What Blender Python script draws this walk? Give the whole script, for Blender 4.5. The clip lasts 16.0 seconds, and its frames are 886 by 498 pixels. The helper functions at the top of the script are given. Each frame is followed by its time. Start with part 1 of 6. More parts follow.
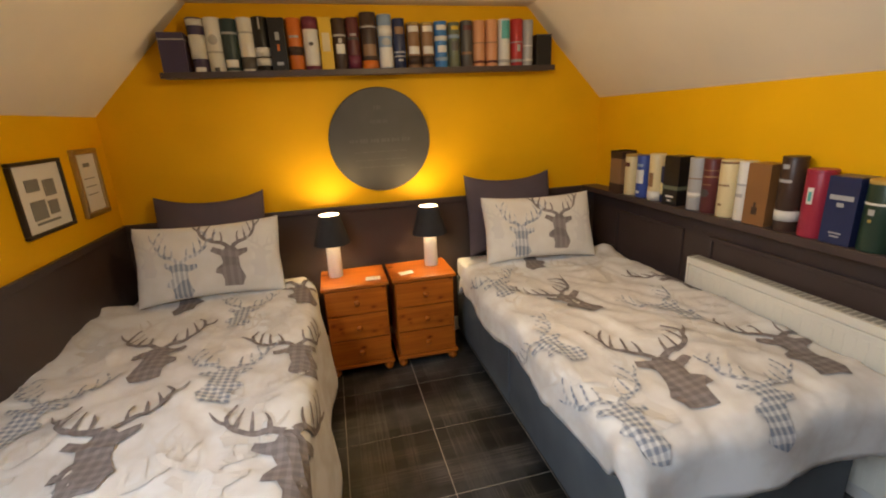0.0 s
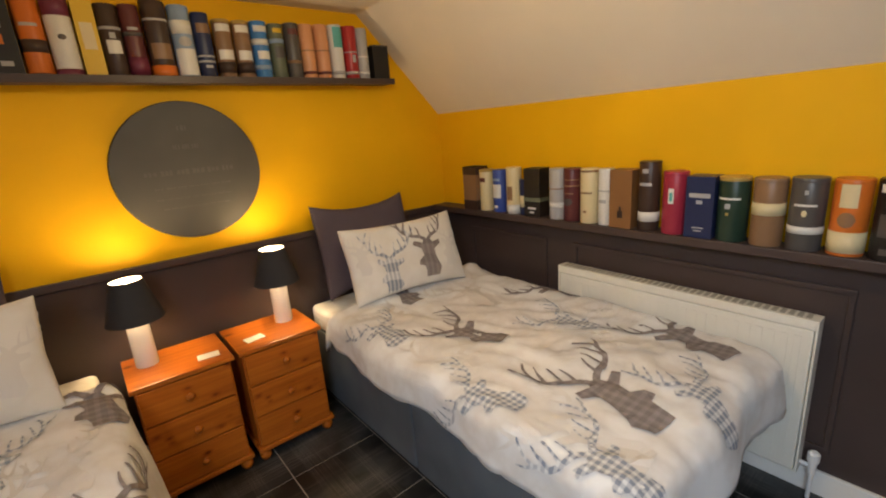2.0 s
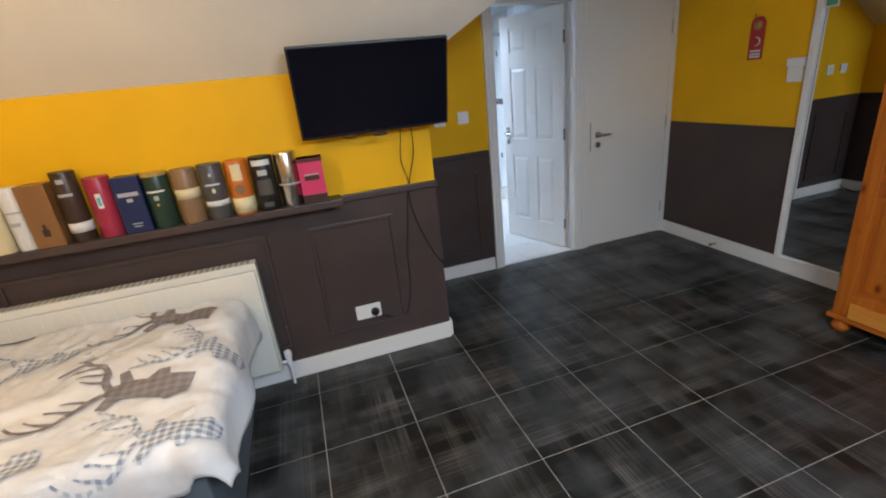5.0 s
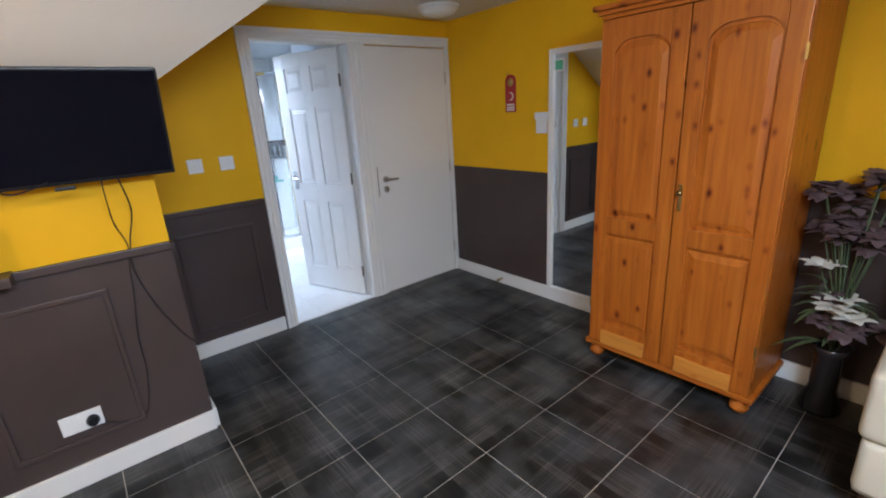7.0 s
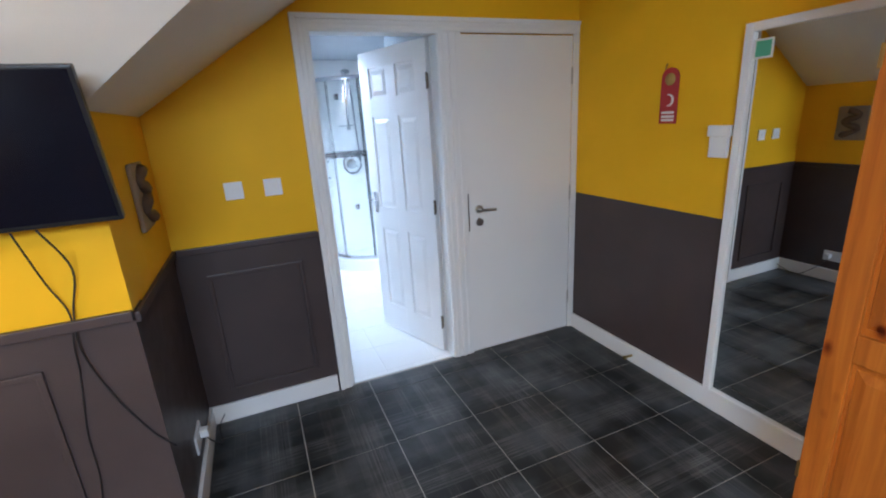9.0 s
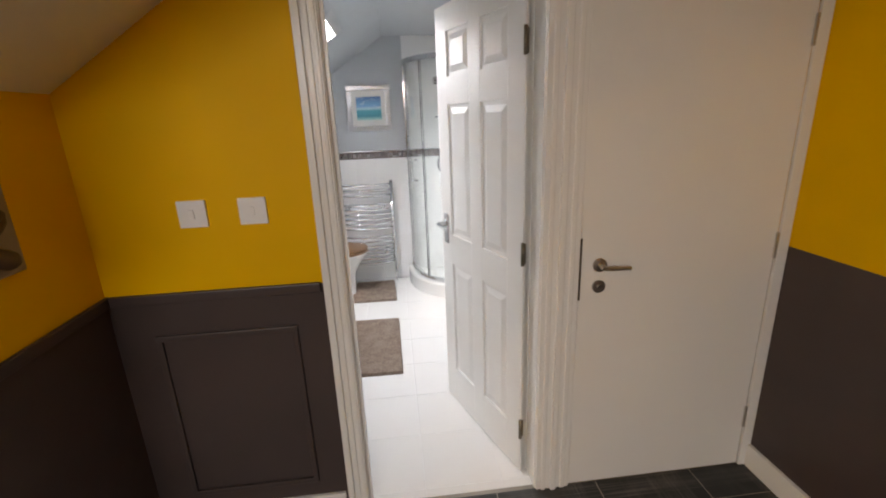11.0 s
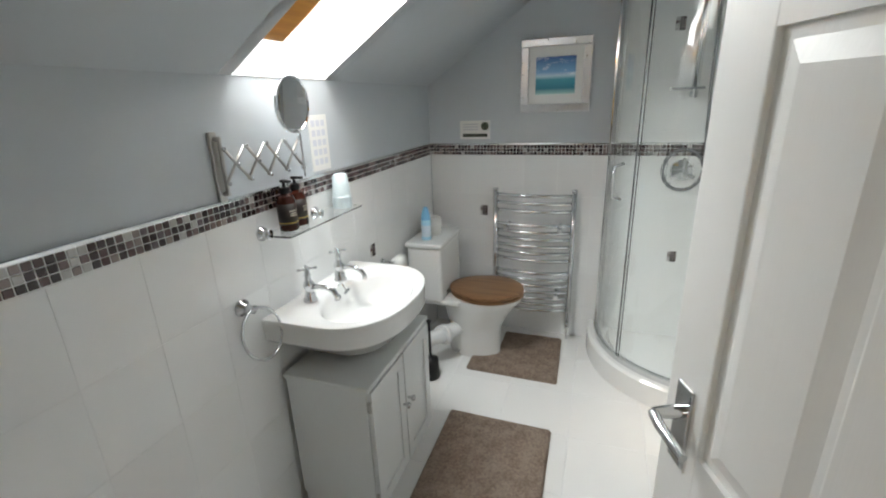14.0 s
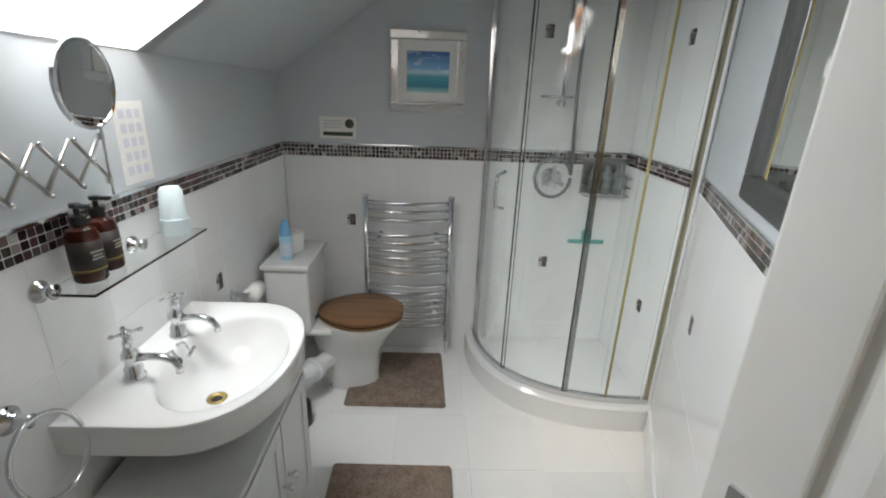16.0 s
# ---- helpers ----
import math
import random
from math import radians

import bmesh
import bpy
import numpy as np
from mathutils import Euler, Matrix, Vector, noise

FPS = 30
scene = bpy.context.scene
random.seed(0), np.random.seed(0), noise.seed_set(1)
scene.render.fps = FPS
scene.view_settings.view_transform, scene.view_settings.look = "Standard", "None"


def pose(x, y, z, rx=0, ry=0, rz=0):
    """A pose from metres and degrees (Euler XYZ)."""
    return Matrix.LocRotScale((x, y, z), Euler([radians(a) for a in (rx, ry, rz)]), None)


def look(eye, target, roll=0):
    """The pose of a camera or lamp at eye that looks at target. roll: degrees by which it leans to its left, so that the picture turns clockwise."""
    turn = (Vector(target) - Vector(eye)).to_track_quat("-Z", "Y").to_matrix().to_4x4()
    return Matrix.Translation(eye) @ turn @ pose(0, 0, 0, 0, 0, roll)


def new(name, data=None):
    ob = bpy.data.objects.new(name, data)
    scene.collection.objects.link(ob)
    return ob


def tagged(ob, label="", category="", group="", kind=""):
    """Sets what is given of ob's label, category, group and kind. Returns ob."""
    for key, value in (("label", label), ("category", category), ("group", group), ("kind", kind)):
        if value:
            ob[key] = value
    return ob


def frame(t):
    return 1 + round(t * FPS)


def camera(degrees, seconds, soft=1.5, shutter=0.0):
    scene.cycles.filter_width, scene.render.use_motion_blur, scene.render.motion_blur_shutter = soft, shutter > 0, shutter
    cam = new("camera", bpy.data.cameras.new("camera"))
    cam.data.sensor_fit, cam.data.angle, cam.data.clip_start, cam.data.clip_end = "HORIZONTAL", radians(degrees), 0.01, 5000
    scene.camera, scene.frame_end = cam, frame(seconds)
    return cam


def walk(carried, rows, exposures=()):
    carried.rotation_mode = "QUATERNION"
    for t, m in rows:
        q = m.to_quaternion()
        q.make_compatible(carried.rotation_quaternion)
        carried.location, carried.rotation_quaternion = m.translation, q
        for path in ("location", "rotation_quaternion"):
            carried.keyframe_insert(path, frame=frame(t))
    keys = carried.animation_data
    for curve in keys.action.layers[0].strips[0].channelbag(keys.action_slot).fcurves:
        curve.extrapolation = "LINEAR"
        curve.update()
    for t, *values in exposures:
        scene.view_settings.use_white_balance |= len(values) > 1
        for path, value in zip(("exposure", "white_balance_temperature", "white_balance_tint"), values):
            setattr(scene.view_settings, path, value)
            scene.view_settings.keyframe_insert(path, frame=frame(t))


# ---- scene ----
cam = camera(90.0, 16.0, soft=2.0)
PATH = [
    (0, (0.69, 0.925, 1.53), (1.135, 2.79, 0.962), -2.7),
    (0.5, (0.727, 1.086, 1.559), (1.168, 2.952, 0.991), -2.6),
    (1, (0.728, 1.23, 1.549), (1.26, 3.081, 1.009), -2.9),
    (1.5, (0.599, 1.395, 1.55), (1.47, 3.116, 1.02), -3.0),
    (2, (0.567, 1.407, 1.517), (1.775, 2.913, 0.995), -4.3),
    (2.5, (0.555, 1.39, 1.531), (2.014, 2.628, 0.948), -3.7),
    (3, (0.473, 1.335, 1.528), (2.1, 2.315, 0.902), -3.1),
    (3.5, (0.386, 1.309, 1.532), (2.139, 2.018, 0.88), -3.9),
    (4, (0.316, 1.342, 1.516), (2.184, 1.636, 0.866), -5.2),
    (4.5, (0.231, 1.389, 1.479), (2.12, 1.261, 0.836), -6.2),
    (5, (0.222, 1.385, 1.502), (2.018, 0.851, 0.805), -6.1),
    (5.2, (0.215, 1.369, 1.507), (1.962, 0.7, 0.798), -5.8),
    (7.3, (0.349, 0.883, 1.496), (1.829, -0.324, 0.899), -3.6),
    (7.5, (0.437, 0.842, 1.525), (1.933, -0.342, 0.924), -3.8),
    (8, (0.634, 0.716, 1.532), (2.221, -0.355, 0.952), -4.2),
    (8.5, (0.793, 0.491, 1.541), (2.487, -0.402, 0.964), -3.8),
    (9, (0.969, 0.263, 1.532), (2.744, -0.466, 0.969), -3.5),
    (9.2, (1.067, 0.2, 1.527), (2.86, -0.49, 0.972), -3.5),
    (11.3, (2.091, -0.317, 1.511), (4.003, -0.429, 0.933), -1.9),
    (11.5, (2.197, -0.344, 1.509), (4.11, -0.397, 0.925), -1.7),
    (12, (2.481, -0.434, 1.506), (4.384, -0.295, 0.908), -1.6),
    (12.5, (2.706, -0.433, 1.502), (4.594, -0.171, 0.898), -2.1),
    (13, (3.014, -0.353, 1.509), (4.88, 0.004, 0.882), -1.9),
    (13.5, (3.178, -0.34, 1.507), (5.023, 0.142, 0.905), -1.5),
    (14, (3.393, -0.359, 1.501), (5.18, 0.277, 0.867), -2.0),
    (14.5, (3.533, -0.271, 1.494), (5.329, 0.302, 0.825), -1.6),
    (15, (3.612, -0.203, 1.495), (5.443, 0.161, 0.777), -0.3),
    (15.5, (3.658, -0.155, 1.493), (5.513, -0.013, 0.759), 2.0),
    (16, (3.677, -0.116, 1.514), (5.564, -0.186, 0.853), 2.2),
]
walk(cam, [(t, look(eye, target, roll)) for t, eye, target, roll in PATH],
     [(0, -0.16, 6700, 15), (1.5, -0.18, 6750, 15), (3.0, 0.0, 6250, 13), (5.0, 0.22, 6250, 14), (7.5, 0.70, 6000, 17), (9.0, 0.84, 5750, 15), (11.4, 0.42, 8800, 23), (12.5, 0.25, 8800, 21), (13.5, 0.06, 8750, 15), (14.5, -0.22, 8700, 15), (16, -0.40, 8650, 16)])


# ---- world, sun, lights ----
world = bpy.data.worlds.new("world")
scene.world = world
world.use_nodes = True
wn = world.node_tree
sky = wn.nodes.new("ShaderNodeTexSky")
sky.sky_type, sky.sun_disc = "NISHITA", False
sky.sun_elevation, sky.sun_rotation = radians(38), radians(200)
wn.nodes["Background"].inputs[1].default_value = 0.12
wn.links.new(sky.outputs[0], wn.nodes["Background"].inputs[0])


def area_lamp(name, eye, target, sx, sy, watts, colour):
    data = bpy.data.lights.new(name, "AREA")
    data.shape, data.size, data.size_y, data.energy, data.color = "RECTANGLE", sx, sy, watts, colour
    ob = new(name, data)
    ob.matrix_world = look(eye, target)
    return ob


def point_lamp(name, at, watts, colour, radius=0.03):
    data = bpy.data.lights.new(name, "POINT")
    data.energy, data.color, data.shadow_soft_size = watts, colour, radius
    ob = new(name, data)
    ob.location = at
    return ob


DAY = (0.72, 0.87, 1.0)
sun = bpy.data.lights.new("sun", "SUN")
sun.energy, sun.angle, sun.color = 1.0, radians(12), (1.0, 0.97, 0.92)
sun_ob = new("sun", sun)
sun_ob.matrix_world = look((0, 0, 0), (0.3, -0.75, -1.1))
area_lamp("skylight_bath", (4.745, 0.503, 2.045), (4.745, -0.247, 1.385), 0.36, 0.60, 34, (0.62, 0.80, 1.0))
area_lamp("skylight_bedroom", (-0.42, 0.72, 2.09), (0.9, 0.72, 0.7), 1.40, 0.62, 64, DAY)
WARM = (1.0, 0.70, 0.32)
LAMP_Y = 3.665
for lx in (0.640, 1.260):
    point_lamp("lamp_bulb", (lx, LAMP_Y, 0.960), 8.0, WARM, 0.03)
point_lamp("ceiling_bulb", (1.25, 2.24, 2.05), 22.0, (1.0, 0.76, 0.42), 0.06)


# ---- materials ----
class Nodes:
    """A short way to write a node material."""

    def __init__(self, name, base=(0.8, 0.8, 0.8), rough=0.5, metal=0.0, spec=0.5):
        self.mat = bpy.data.materials.new(name)
        self.mat.use_nodes = True
        self.tree = self.mat.node_tree
        self.bsdf = self.tree.nodes["Principled BSDF"]
        self.bsdf.inputs["Base Color"].default_value = (*base, 1)
        self.bsdf.inputs["Roughness"].default_value = rough
        self.bsdf.inputs["Metallic"].default_value = metal
        self.bsdf.inputs["Specular IOR Level"].default_value = spec
        self.coord = None

    def node(self, kind, **values):
        n = self.tree.nodes.new(kind)
        for key, value in values.items():
            n.inputs[key.replace("_", " ")].default_value = value
        return n

    def link(self, a, b):
        self.tree.links.new(a, b)

    def place(self, scale=(1, 1, 1), turn=(0, 0, 0), kind="Object"):
        if not self.coord:
            self.coord = self.tree.nodes.new("ShaderNodeTexCoord")
        m = self.tree.nodes.new("ShaderNodeMapping")
        m.inputs["Scale"].default_value, m.inputs["Rotation"].default_value = scale, turn
        if kind == "World":
            self.link(self.tree.nodes.new("ShaderNodeNewGeometry").outputs["Position"], m.inputs[0])
        else:
            self.link(self.coord.outputs[kind], m.inputs[0])
        return m.outputs[0]

    def noise(self, scale, detail=4.0, where=None, rough=0.55):
        n = self.node("ShaderNodeTexNoise", Scale=scale, Detail=detail, Roughness=rough)
        self.link(where or self.place(), n.inputs["Vector"])
        return n.outputs["Fac"]

    def ramp(self, fac, stops):
        r = self.tree.nodes.new("ShaderNodeValToRGB")
        while len(r.color_ramp.elements) < len(stops):
            r.color_ramp.elements.new(0.5)
        for e, (at, colour) in zip(r.color_ramp.elements, stops):
            e.position, e.color = at, (*colour, 1)
        self.link(fac, r.inputs[0])
        return r.outputs[0]

    def mix(self, fac, a, b, blend="MIX"):
        m = self.tree.nodes.new("ShaderNodeMix")
        m.data_type, m.blend_type = "RGBA", blend
        for socket, value in ((m.inputs[0], fac), (m.inputs[6], a), (m.inputs[7], b)):
            if isinstance(value, tuple):
                socket.default_value = (*value, 1)
            elif isinstance(value, (int, float)):
                socket.default_value = value
            else:
                self.link(value, socket)
        return m.outputs[2]

    def math(self, op, a, b=0.0, c=0.0):
        m = self.tree.nodes.new("ShaderNodeMath")
        m.operation = op
        for socket, value in zip(m.inputs, (a, b, c)):
            if isinstance(value, (int, float)):
                socket.default_value = value
            else:
                self.link(value, socket)
        return m.outputs[0]

    def colour(self, out):
        self.link(out, self.bsdf.inputs["Base Color"])

    def rough(self, out):
        self.link(out, self.bsdf.inputs["Roughness"])

    def bump(self, height, strength=0.2, distance=0.002):
        b = self.node("ShaderNodeBump", Strength=strength, Distance=distance)
        self.link(height, b.inputs["Height"])
        self.link(b.outputs[0], self.bsdf.inputs["Normal"])

    def axes(self, where=None):
        s = self.tree.nodes.new("ShaderNodeSeparateXYZ")
        self.link(where or self.place(), s.inputs[0])
        return s.outputs


def paint(name, colour, rough=0.55, vary=0.10, relief=0.15, spec=0.4):
    n = Nodes(name, colour, rough, spec=spec)
    big, fine = n.noise(2.3, 3), n.noise(180, 2)
    dark, light = tuple(c * (1 - vary) for c in colour), tuple(min(1, c * (1 + vary * 0.6)) for c in colour)
    n.colour(n.ramp(big, [(0.3, dark), (0.7, light)]))
    wear = 0.16 if rough > 0.4 else 0.03
    n.rough(n.math("MULTIPLY_ADD", n.noise(14, 3), wear, rough - wear / 2))
    n.bump(fine, relief, 0.0012)
    return n.mat


def metal(name, colour, rough):
    n = Nodes(name, colour, rough, 1.0)
    n.rough(n.math("MULTIPLY_ADD", n.noise(60, 2), 0.08, rough - 0.03))
    return n.mat


YELLOW = paint("yellow_paint", (0.83, 0.455, 0.003), 0.6, 0.06, spec=0.22)
BROWN = paint("dark_brown_paint", (0.066, 0.046, 0.042), 0.42, 0.16, 0.1)
CREAM = paint("ceiling_paint", (0.78, 0.73, 0.64), 0.8, 0.04, 0.25)
GREY = paint("grey_paint", (0.53, 0.56, 0.58), 0.6, 0.03)
WHITE = paint("white_gloss", (0.80, 0.79, 0.76), 0.30, 0.012, 0.04)


def grained():
    """White door paint over an embossed wood grain."""
    n = Nodes("white_grained_door", (0.80, 0.79, 0.77), 0.36, spec=0.45)
    g = n.node("ShaderNodeTexNoise", Scale=1.0, Detail=4.0, Roughness=0.6)
    n.link(n.place((130, 130, 4)), g.inputs["Vector"])
    n.colour(n.ramp(n.noise(3, 3), [(0.3, (0.77, 0.76, 0.735)), (0.7, (0.81, 0.80, 0.78))]))
    n.bump(g.outputs["Fac"], 0.22, 0.0012)
    return n.mat


DOORWHITE = grained()
REVEAL = paint("white_plaster", (0.86, 0.86, 0.86), 0.7, 0.02)
PLASTIC = paint("white_plastic", (0.80, 0.80, 0.80), 0.35, 0.02, 0.02)
CERAMIC = paint("white_ceramic", (0.78, 0.775, 0.76), 0.10, 0.015, 0.01, 0.6)
CHROME = metal("chrome", (0.68, 0.69, 0.70), 0.10)
STEEL = metal("brushed_steel", (0.50, 0.48, 0.45), 0.32)
BRASS = metal("old_brass", (0.45, 0.33, 0.14), 0.35)
BLACK = paint("black_plastic", (0.012, 0.012, 0.013), 0.35, 0.1, 0.05)
SCREEN = paint("tv_screen", (0.004, 0.004, 0.009), 0.22, 0.05, 0.0, 0.3)
GREYFAB = paint("grey_chenille", (0.125, 0.145, 0.165), 0.95, 0.25, 0.5, 0.1)
CUSHION = paint("mauve_grey_velvet", (0.105, 0.085, 0.105), 0.9, 0.15, 0.4, 0.15)
SHADE = paint("charcoal_shade", (0.030, 0.030, 0.034), 0.8, 0.1, 0.3)
PAPER = paint("paper", (0.78, 0.77, 0.74), 0.7, 0.04)
RADIATOR = paint("cream_radiator_enamel", (0.79, 0.77, 0.69), 0.35, 0.03, 0.03)
CREAMFAB = paint("cream_upholstery", (0.66, 0.60, 0.47), 0.85, 0.06, 0.3)
MIRROR = Nodes("mirror_silver", (0.86, 0.88, 0.87), 0.01, 1.0).mat


def glass(name, tint):
    n = Nodes(name, tint, 0.02, spec=0.5)
    n.bsdf.inputs["Transmission Weight"].default_value = 1.0
    n.bsdf.inputs["IOR"].default_value = 1.45
    return n.mat


GLASS = glass("clear_glass", (0.97, 0.99, 0.98))


def pine(name, along, tones=((0.33, 0.082, 0.007), (0.47, 0.128, 0.012), (0.58, 0.182, 0.020)), knot=1.0):
    n = Nodes(name, (0.5, 0.2, 0.05), 0.34, spec=0.45)
    stretch = [34, 34, 34]
    stretch[along] = 1.8
    where = n.place(tuple(stretch))
    grain = n.node("ShaderNodeTexNoise", Scale=1.0, Detail=5.0, Roughness=0.6, Distortion=0.6)
    n.link(where, grain.inputs["Vector"])
    wood = n.ramp(grain.outputs["Fac"], list(zip((0.25, 0.5, 0.75), tones)))
    knots = [12.5, 12.5, 12.5]
    knots[along] = 7.5
    v = n.node("ShaderNodeTexVoronoi", Scale=1.0, Randomness=1.0)
    n.link(n.place(tuple(knots)), v.inputs["Vector"])
    spread_out = n.math("MULTIPLY_ADD", n.noise(6.0, 2), 0.42, -0.19)
    ring = n.ramp(n.math("ADD", v.outputs["Distance"], spread_out), [(0.0, (0.12, 0.045, 0.02)), (0.08, (0.27, 0.11, 0.05)), (0.15, (0.72, 0.60, 0.5)), (0.25, (1, 1, 1))])
    n.colour(n.mix(knot, wood, ring, "MULTIPLY"))
    n.bump(grain.outputs["Fac"], 0.06, 0.001)
    return n.mat


PALE_PINE = pine("pale_varnished_pine", 0, ((0.52, 0.18, 0.025), (0.66, 0.255, 0.038), (0.76, 0.34, 0.06)), 0.5)
PINE_X, PINE_Y, PINE_Z = (pine("varnished_pine_" + "xyz"[a], a) for a in range(3))


def plaid_floor():
    """Dark vinyl tiles printed with a faded tartan."""
    n = Nodes("tartan_vinyl_tile", (0.02, 0.02, 0.02), 0.36, spec=0.45)
    flat = n.place(kind="World")
    tone = n.ramp(n.noise(1.6, 4, flat), [(0.3, (0.006, 0.0065, 0.006)), (0.7, (0.014, 0.014, 0.013))])
    x, y, _ = n.axes(flat)

    def stripes(value, pitch, start, wide):
        m = n.math("FRACT", n.math("DIVIDE", n.math("SUBTRACT", value, start), pitch))
        return n.math("LESS_THAN", m, wide / pitch)

    out = tone
    patch = n.ramp(n.noise(5.5, 3, flat), [(0.38, (0.2, 0.2, 0.2)), (0.66, (1, 1, 1))])
    for value, pitch, start, scale in ((x, 0.438, 2.80, (150, 1.2, 1)), (y, 0.428, -0.61, (1.2, 150, 1))):
        threads = n.node("ShaderNodeTexNoise", Scale=1.0, Detail=2.0, Roughness=0.7)
        n.link(n.place(scale, kind="World"), threads.inputs["Vector"])
        thread = n.ramp(threads.outputs["Fac"], [(0.44, (0.05, 0.05, 0.05)), (0.72, (1, 1, 1))])
        for first, wide, amount, tint in ((0.06, 0.15, 0.82, (0.18, 0.166, 0.155)), (0.27, 0.06, 0.50, (0.18, 0.155, 0.13))):
            band = n.math("MULTIPLY", stripes(value, pitch, start + first, wide), amount)
            out = n.mix(n.math("MULTIPLY", n.math("MULTIPLY", band, thread), patch), out, tint)
    cloud = n.ramp(n.noise(3.1, 4, flat, 0.55), [(0.46, (0, 0, 0)), (0.74, (1, 1, 1))])
    out = n.mix(n.math("MULTIPLY", cloud, 0.46), out, (0.13, 0.137, 0.142))
    n.colour(out)
    n.rough(n.math("MULTIPLY_ADD", n.noise(9, 4, flat), 0.24, 0.28))
    n.bump(n.noise(70, 3, flat), 0.10, 0.001)
    return n.mat


TARTAN = plaid_floor()
GROUT_PALE = paint("pale_tile_joint", (0.42, 0.38, 0.33), 0.7, 0.35)


def tile_mat(name, colour, rough):
    n = Nodes(name, colour, rough, spec=0.55)
    info = n.tree.nodes.new("ShaderNodeObjectInfo")
    lo, hi = tuple(c * 0.965 for c in colour), tuple(min(1, c * 1.02) for c in colour)
    n.colour(n.mix(0.25, n.ramp(info.outputs["Random"], [(0, lo), (1, hi)]), n.ramp(n.noise(5, 4), [(0.3, lo), (0.7, hi)])))
    n.bump(n.noise(3, 2), 0.03, 0.003)
    return n.mat


WALLTILE = tile_mat("white_wall_tile", (0.86, 0.86, 0.85), 0.09)
FLOORTILE = tile_mat("white_floor_tile", (0.84, 0.83, 0.81), 0.20)
GROUT = paint("grey_white_grout", (0.83, 0.83, 0.82), 0.8, 0.05)


def mosaic(name, source):
    n = Nodes(name, (0.2, 0.1, 0.1), 0.08, spec=0.6)
    info = n.tree.nodes.new("ShaderNodeObjectInfo" if source == "Random" else "ShaderNodeNewGeometry")
    r = n.tree.nodes.new("ShaderNodeValToRGB")
    r.color_ramp.interpolation = "CONSTANT"
    stops = [(0, (0.035, 0.018, 0.018)), (0.22, (0.10, 0.055, 0.055)), (0.42, (0.18, 0.12, 0.115)), (0.58, (0.05, 0.035, 0.04)), (0.72, (0.30, 0.24, 0.23)), (0.84, (0.52, 0.50, 0.49)), (0.93, (0.13, 0.10, 0.11))]
    while len(r.color_ramp.elements) < len(stops):
        r.color_ramp.elements.new(0.5)
    for e, (at, c) in zip(r.color_ramp.elements, stops):
        e.position, e.color = at, (*c, 1)
    n.link(info.outputs[source], r.inputs[0])
    n.colour(r.outputs[0])
    return n.mat


MOSAIC_ONE = mosaic("mosaic_glass_piece", "Random")
MOSAIC_MANY = mosaic("mosaic_glass_strip", "Random Per Island")


def cotton(name, base, blotch):
    n = Nodes(name, base, 0.9, spec=0.15)
    cloud = n.ramp(n.noise(5.2, 3), [(0.40, base), (0.56, blotch), (0.66, tuple(0.5 * (a + b) for a, b in zip(base, blotch)))])
    n.colour(cloud)
    n.bump(n.noise(600, 2), 0.25, 0.0006)
    n.bsdf.inputs["Sheen Weight"].default_value = 0.15
    return n.mat


COTTON = cotton("printed_cotton", (0.82, 0.82, 0.82), (0.68, 0.655, 0.63))
PILLOWCASE = cotton("pillowcase_cotton", (0.76, 0.74, 0.70), (0.70, 0.67, 0.62))


def check(name, ground, dark, size):
    n = Nodes(name, ground, 0.9, spec=0.1)
    x, y, _ = n.axes()
    a = n.math("GREATER_THAN", n.math("FRACT", n.math("DIVIDE", x, size)), 0.45)
    b = n.math("GREATER_THAN", n.math("FRACT", n.math("DIVIDE", y, size)), 0.45)
    n.colour(n.ramp(n.math("MULTIPLY", n.math("ADD", a, b), 0.5), [(0.0, ground), (0.5, tuple((g + d) / 2 for g, d in zip(ground, dark))), (1.0, dark)]))
    return n.mat


STAG_BROWN = check("brown_plaid_print", (0.29, 0.255, 0.25), (0.20, 0.175, 0.172), 0.034)
STAG_BLUE = check("blue_gingham_print", (0.70, 0.70, 0.70), (0.25, 0.28, 0.34), 0.024)
STAG_PALE = paint("pale_beige_print", (0.70, 0.675, 0.645), 0.9, 0.06)


def bathmat():
    n = Nodes("taupe_pile", (0.27, 0.20, 0.15), 0.95, spec=0.05)
    n.colour(n.mix(0.5, n.ramp(n.noise(90, 4), [(0.35, (0.20, 0.14, 0.11)), (0.65, (0.41, 0.31, 0.25))]), n.ramp(n.noise(17, 4), [(0.38, (0.23, 0.16, 0.125)), (0.62, (0.38, 0.285, 0.23))])))
    n.bump(n.noise(150, 4), 1.0, 0.014)
    return n.mat


TAUPE = bathmat()
SEATWOOD = pine("oak_seat", 1, ((0.14, 0.062, 0.026), (0.21, 0.10, 0.045), (0.27, 0.14, 0.068)), 0.0)
HUES = {}
BRIGHT_TIN = metal("bright_tin", (0.62, 0.58, 0.52), 0.24)


def hue(name, colour, rough=0.4):
    """A plain printed or painted colour, made once for each name."""
    if name not in HUES:
        HUES[name] = paint(name, colour, rough, 0.07, 0.04)
    return HUES[name]


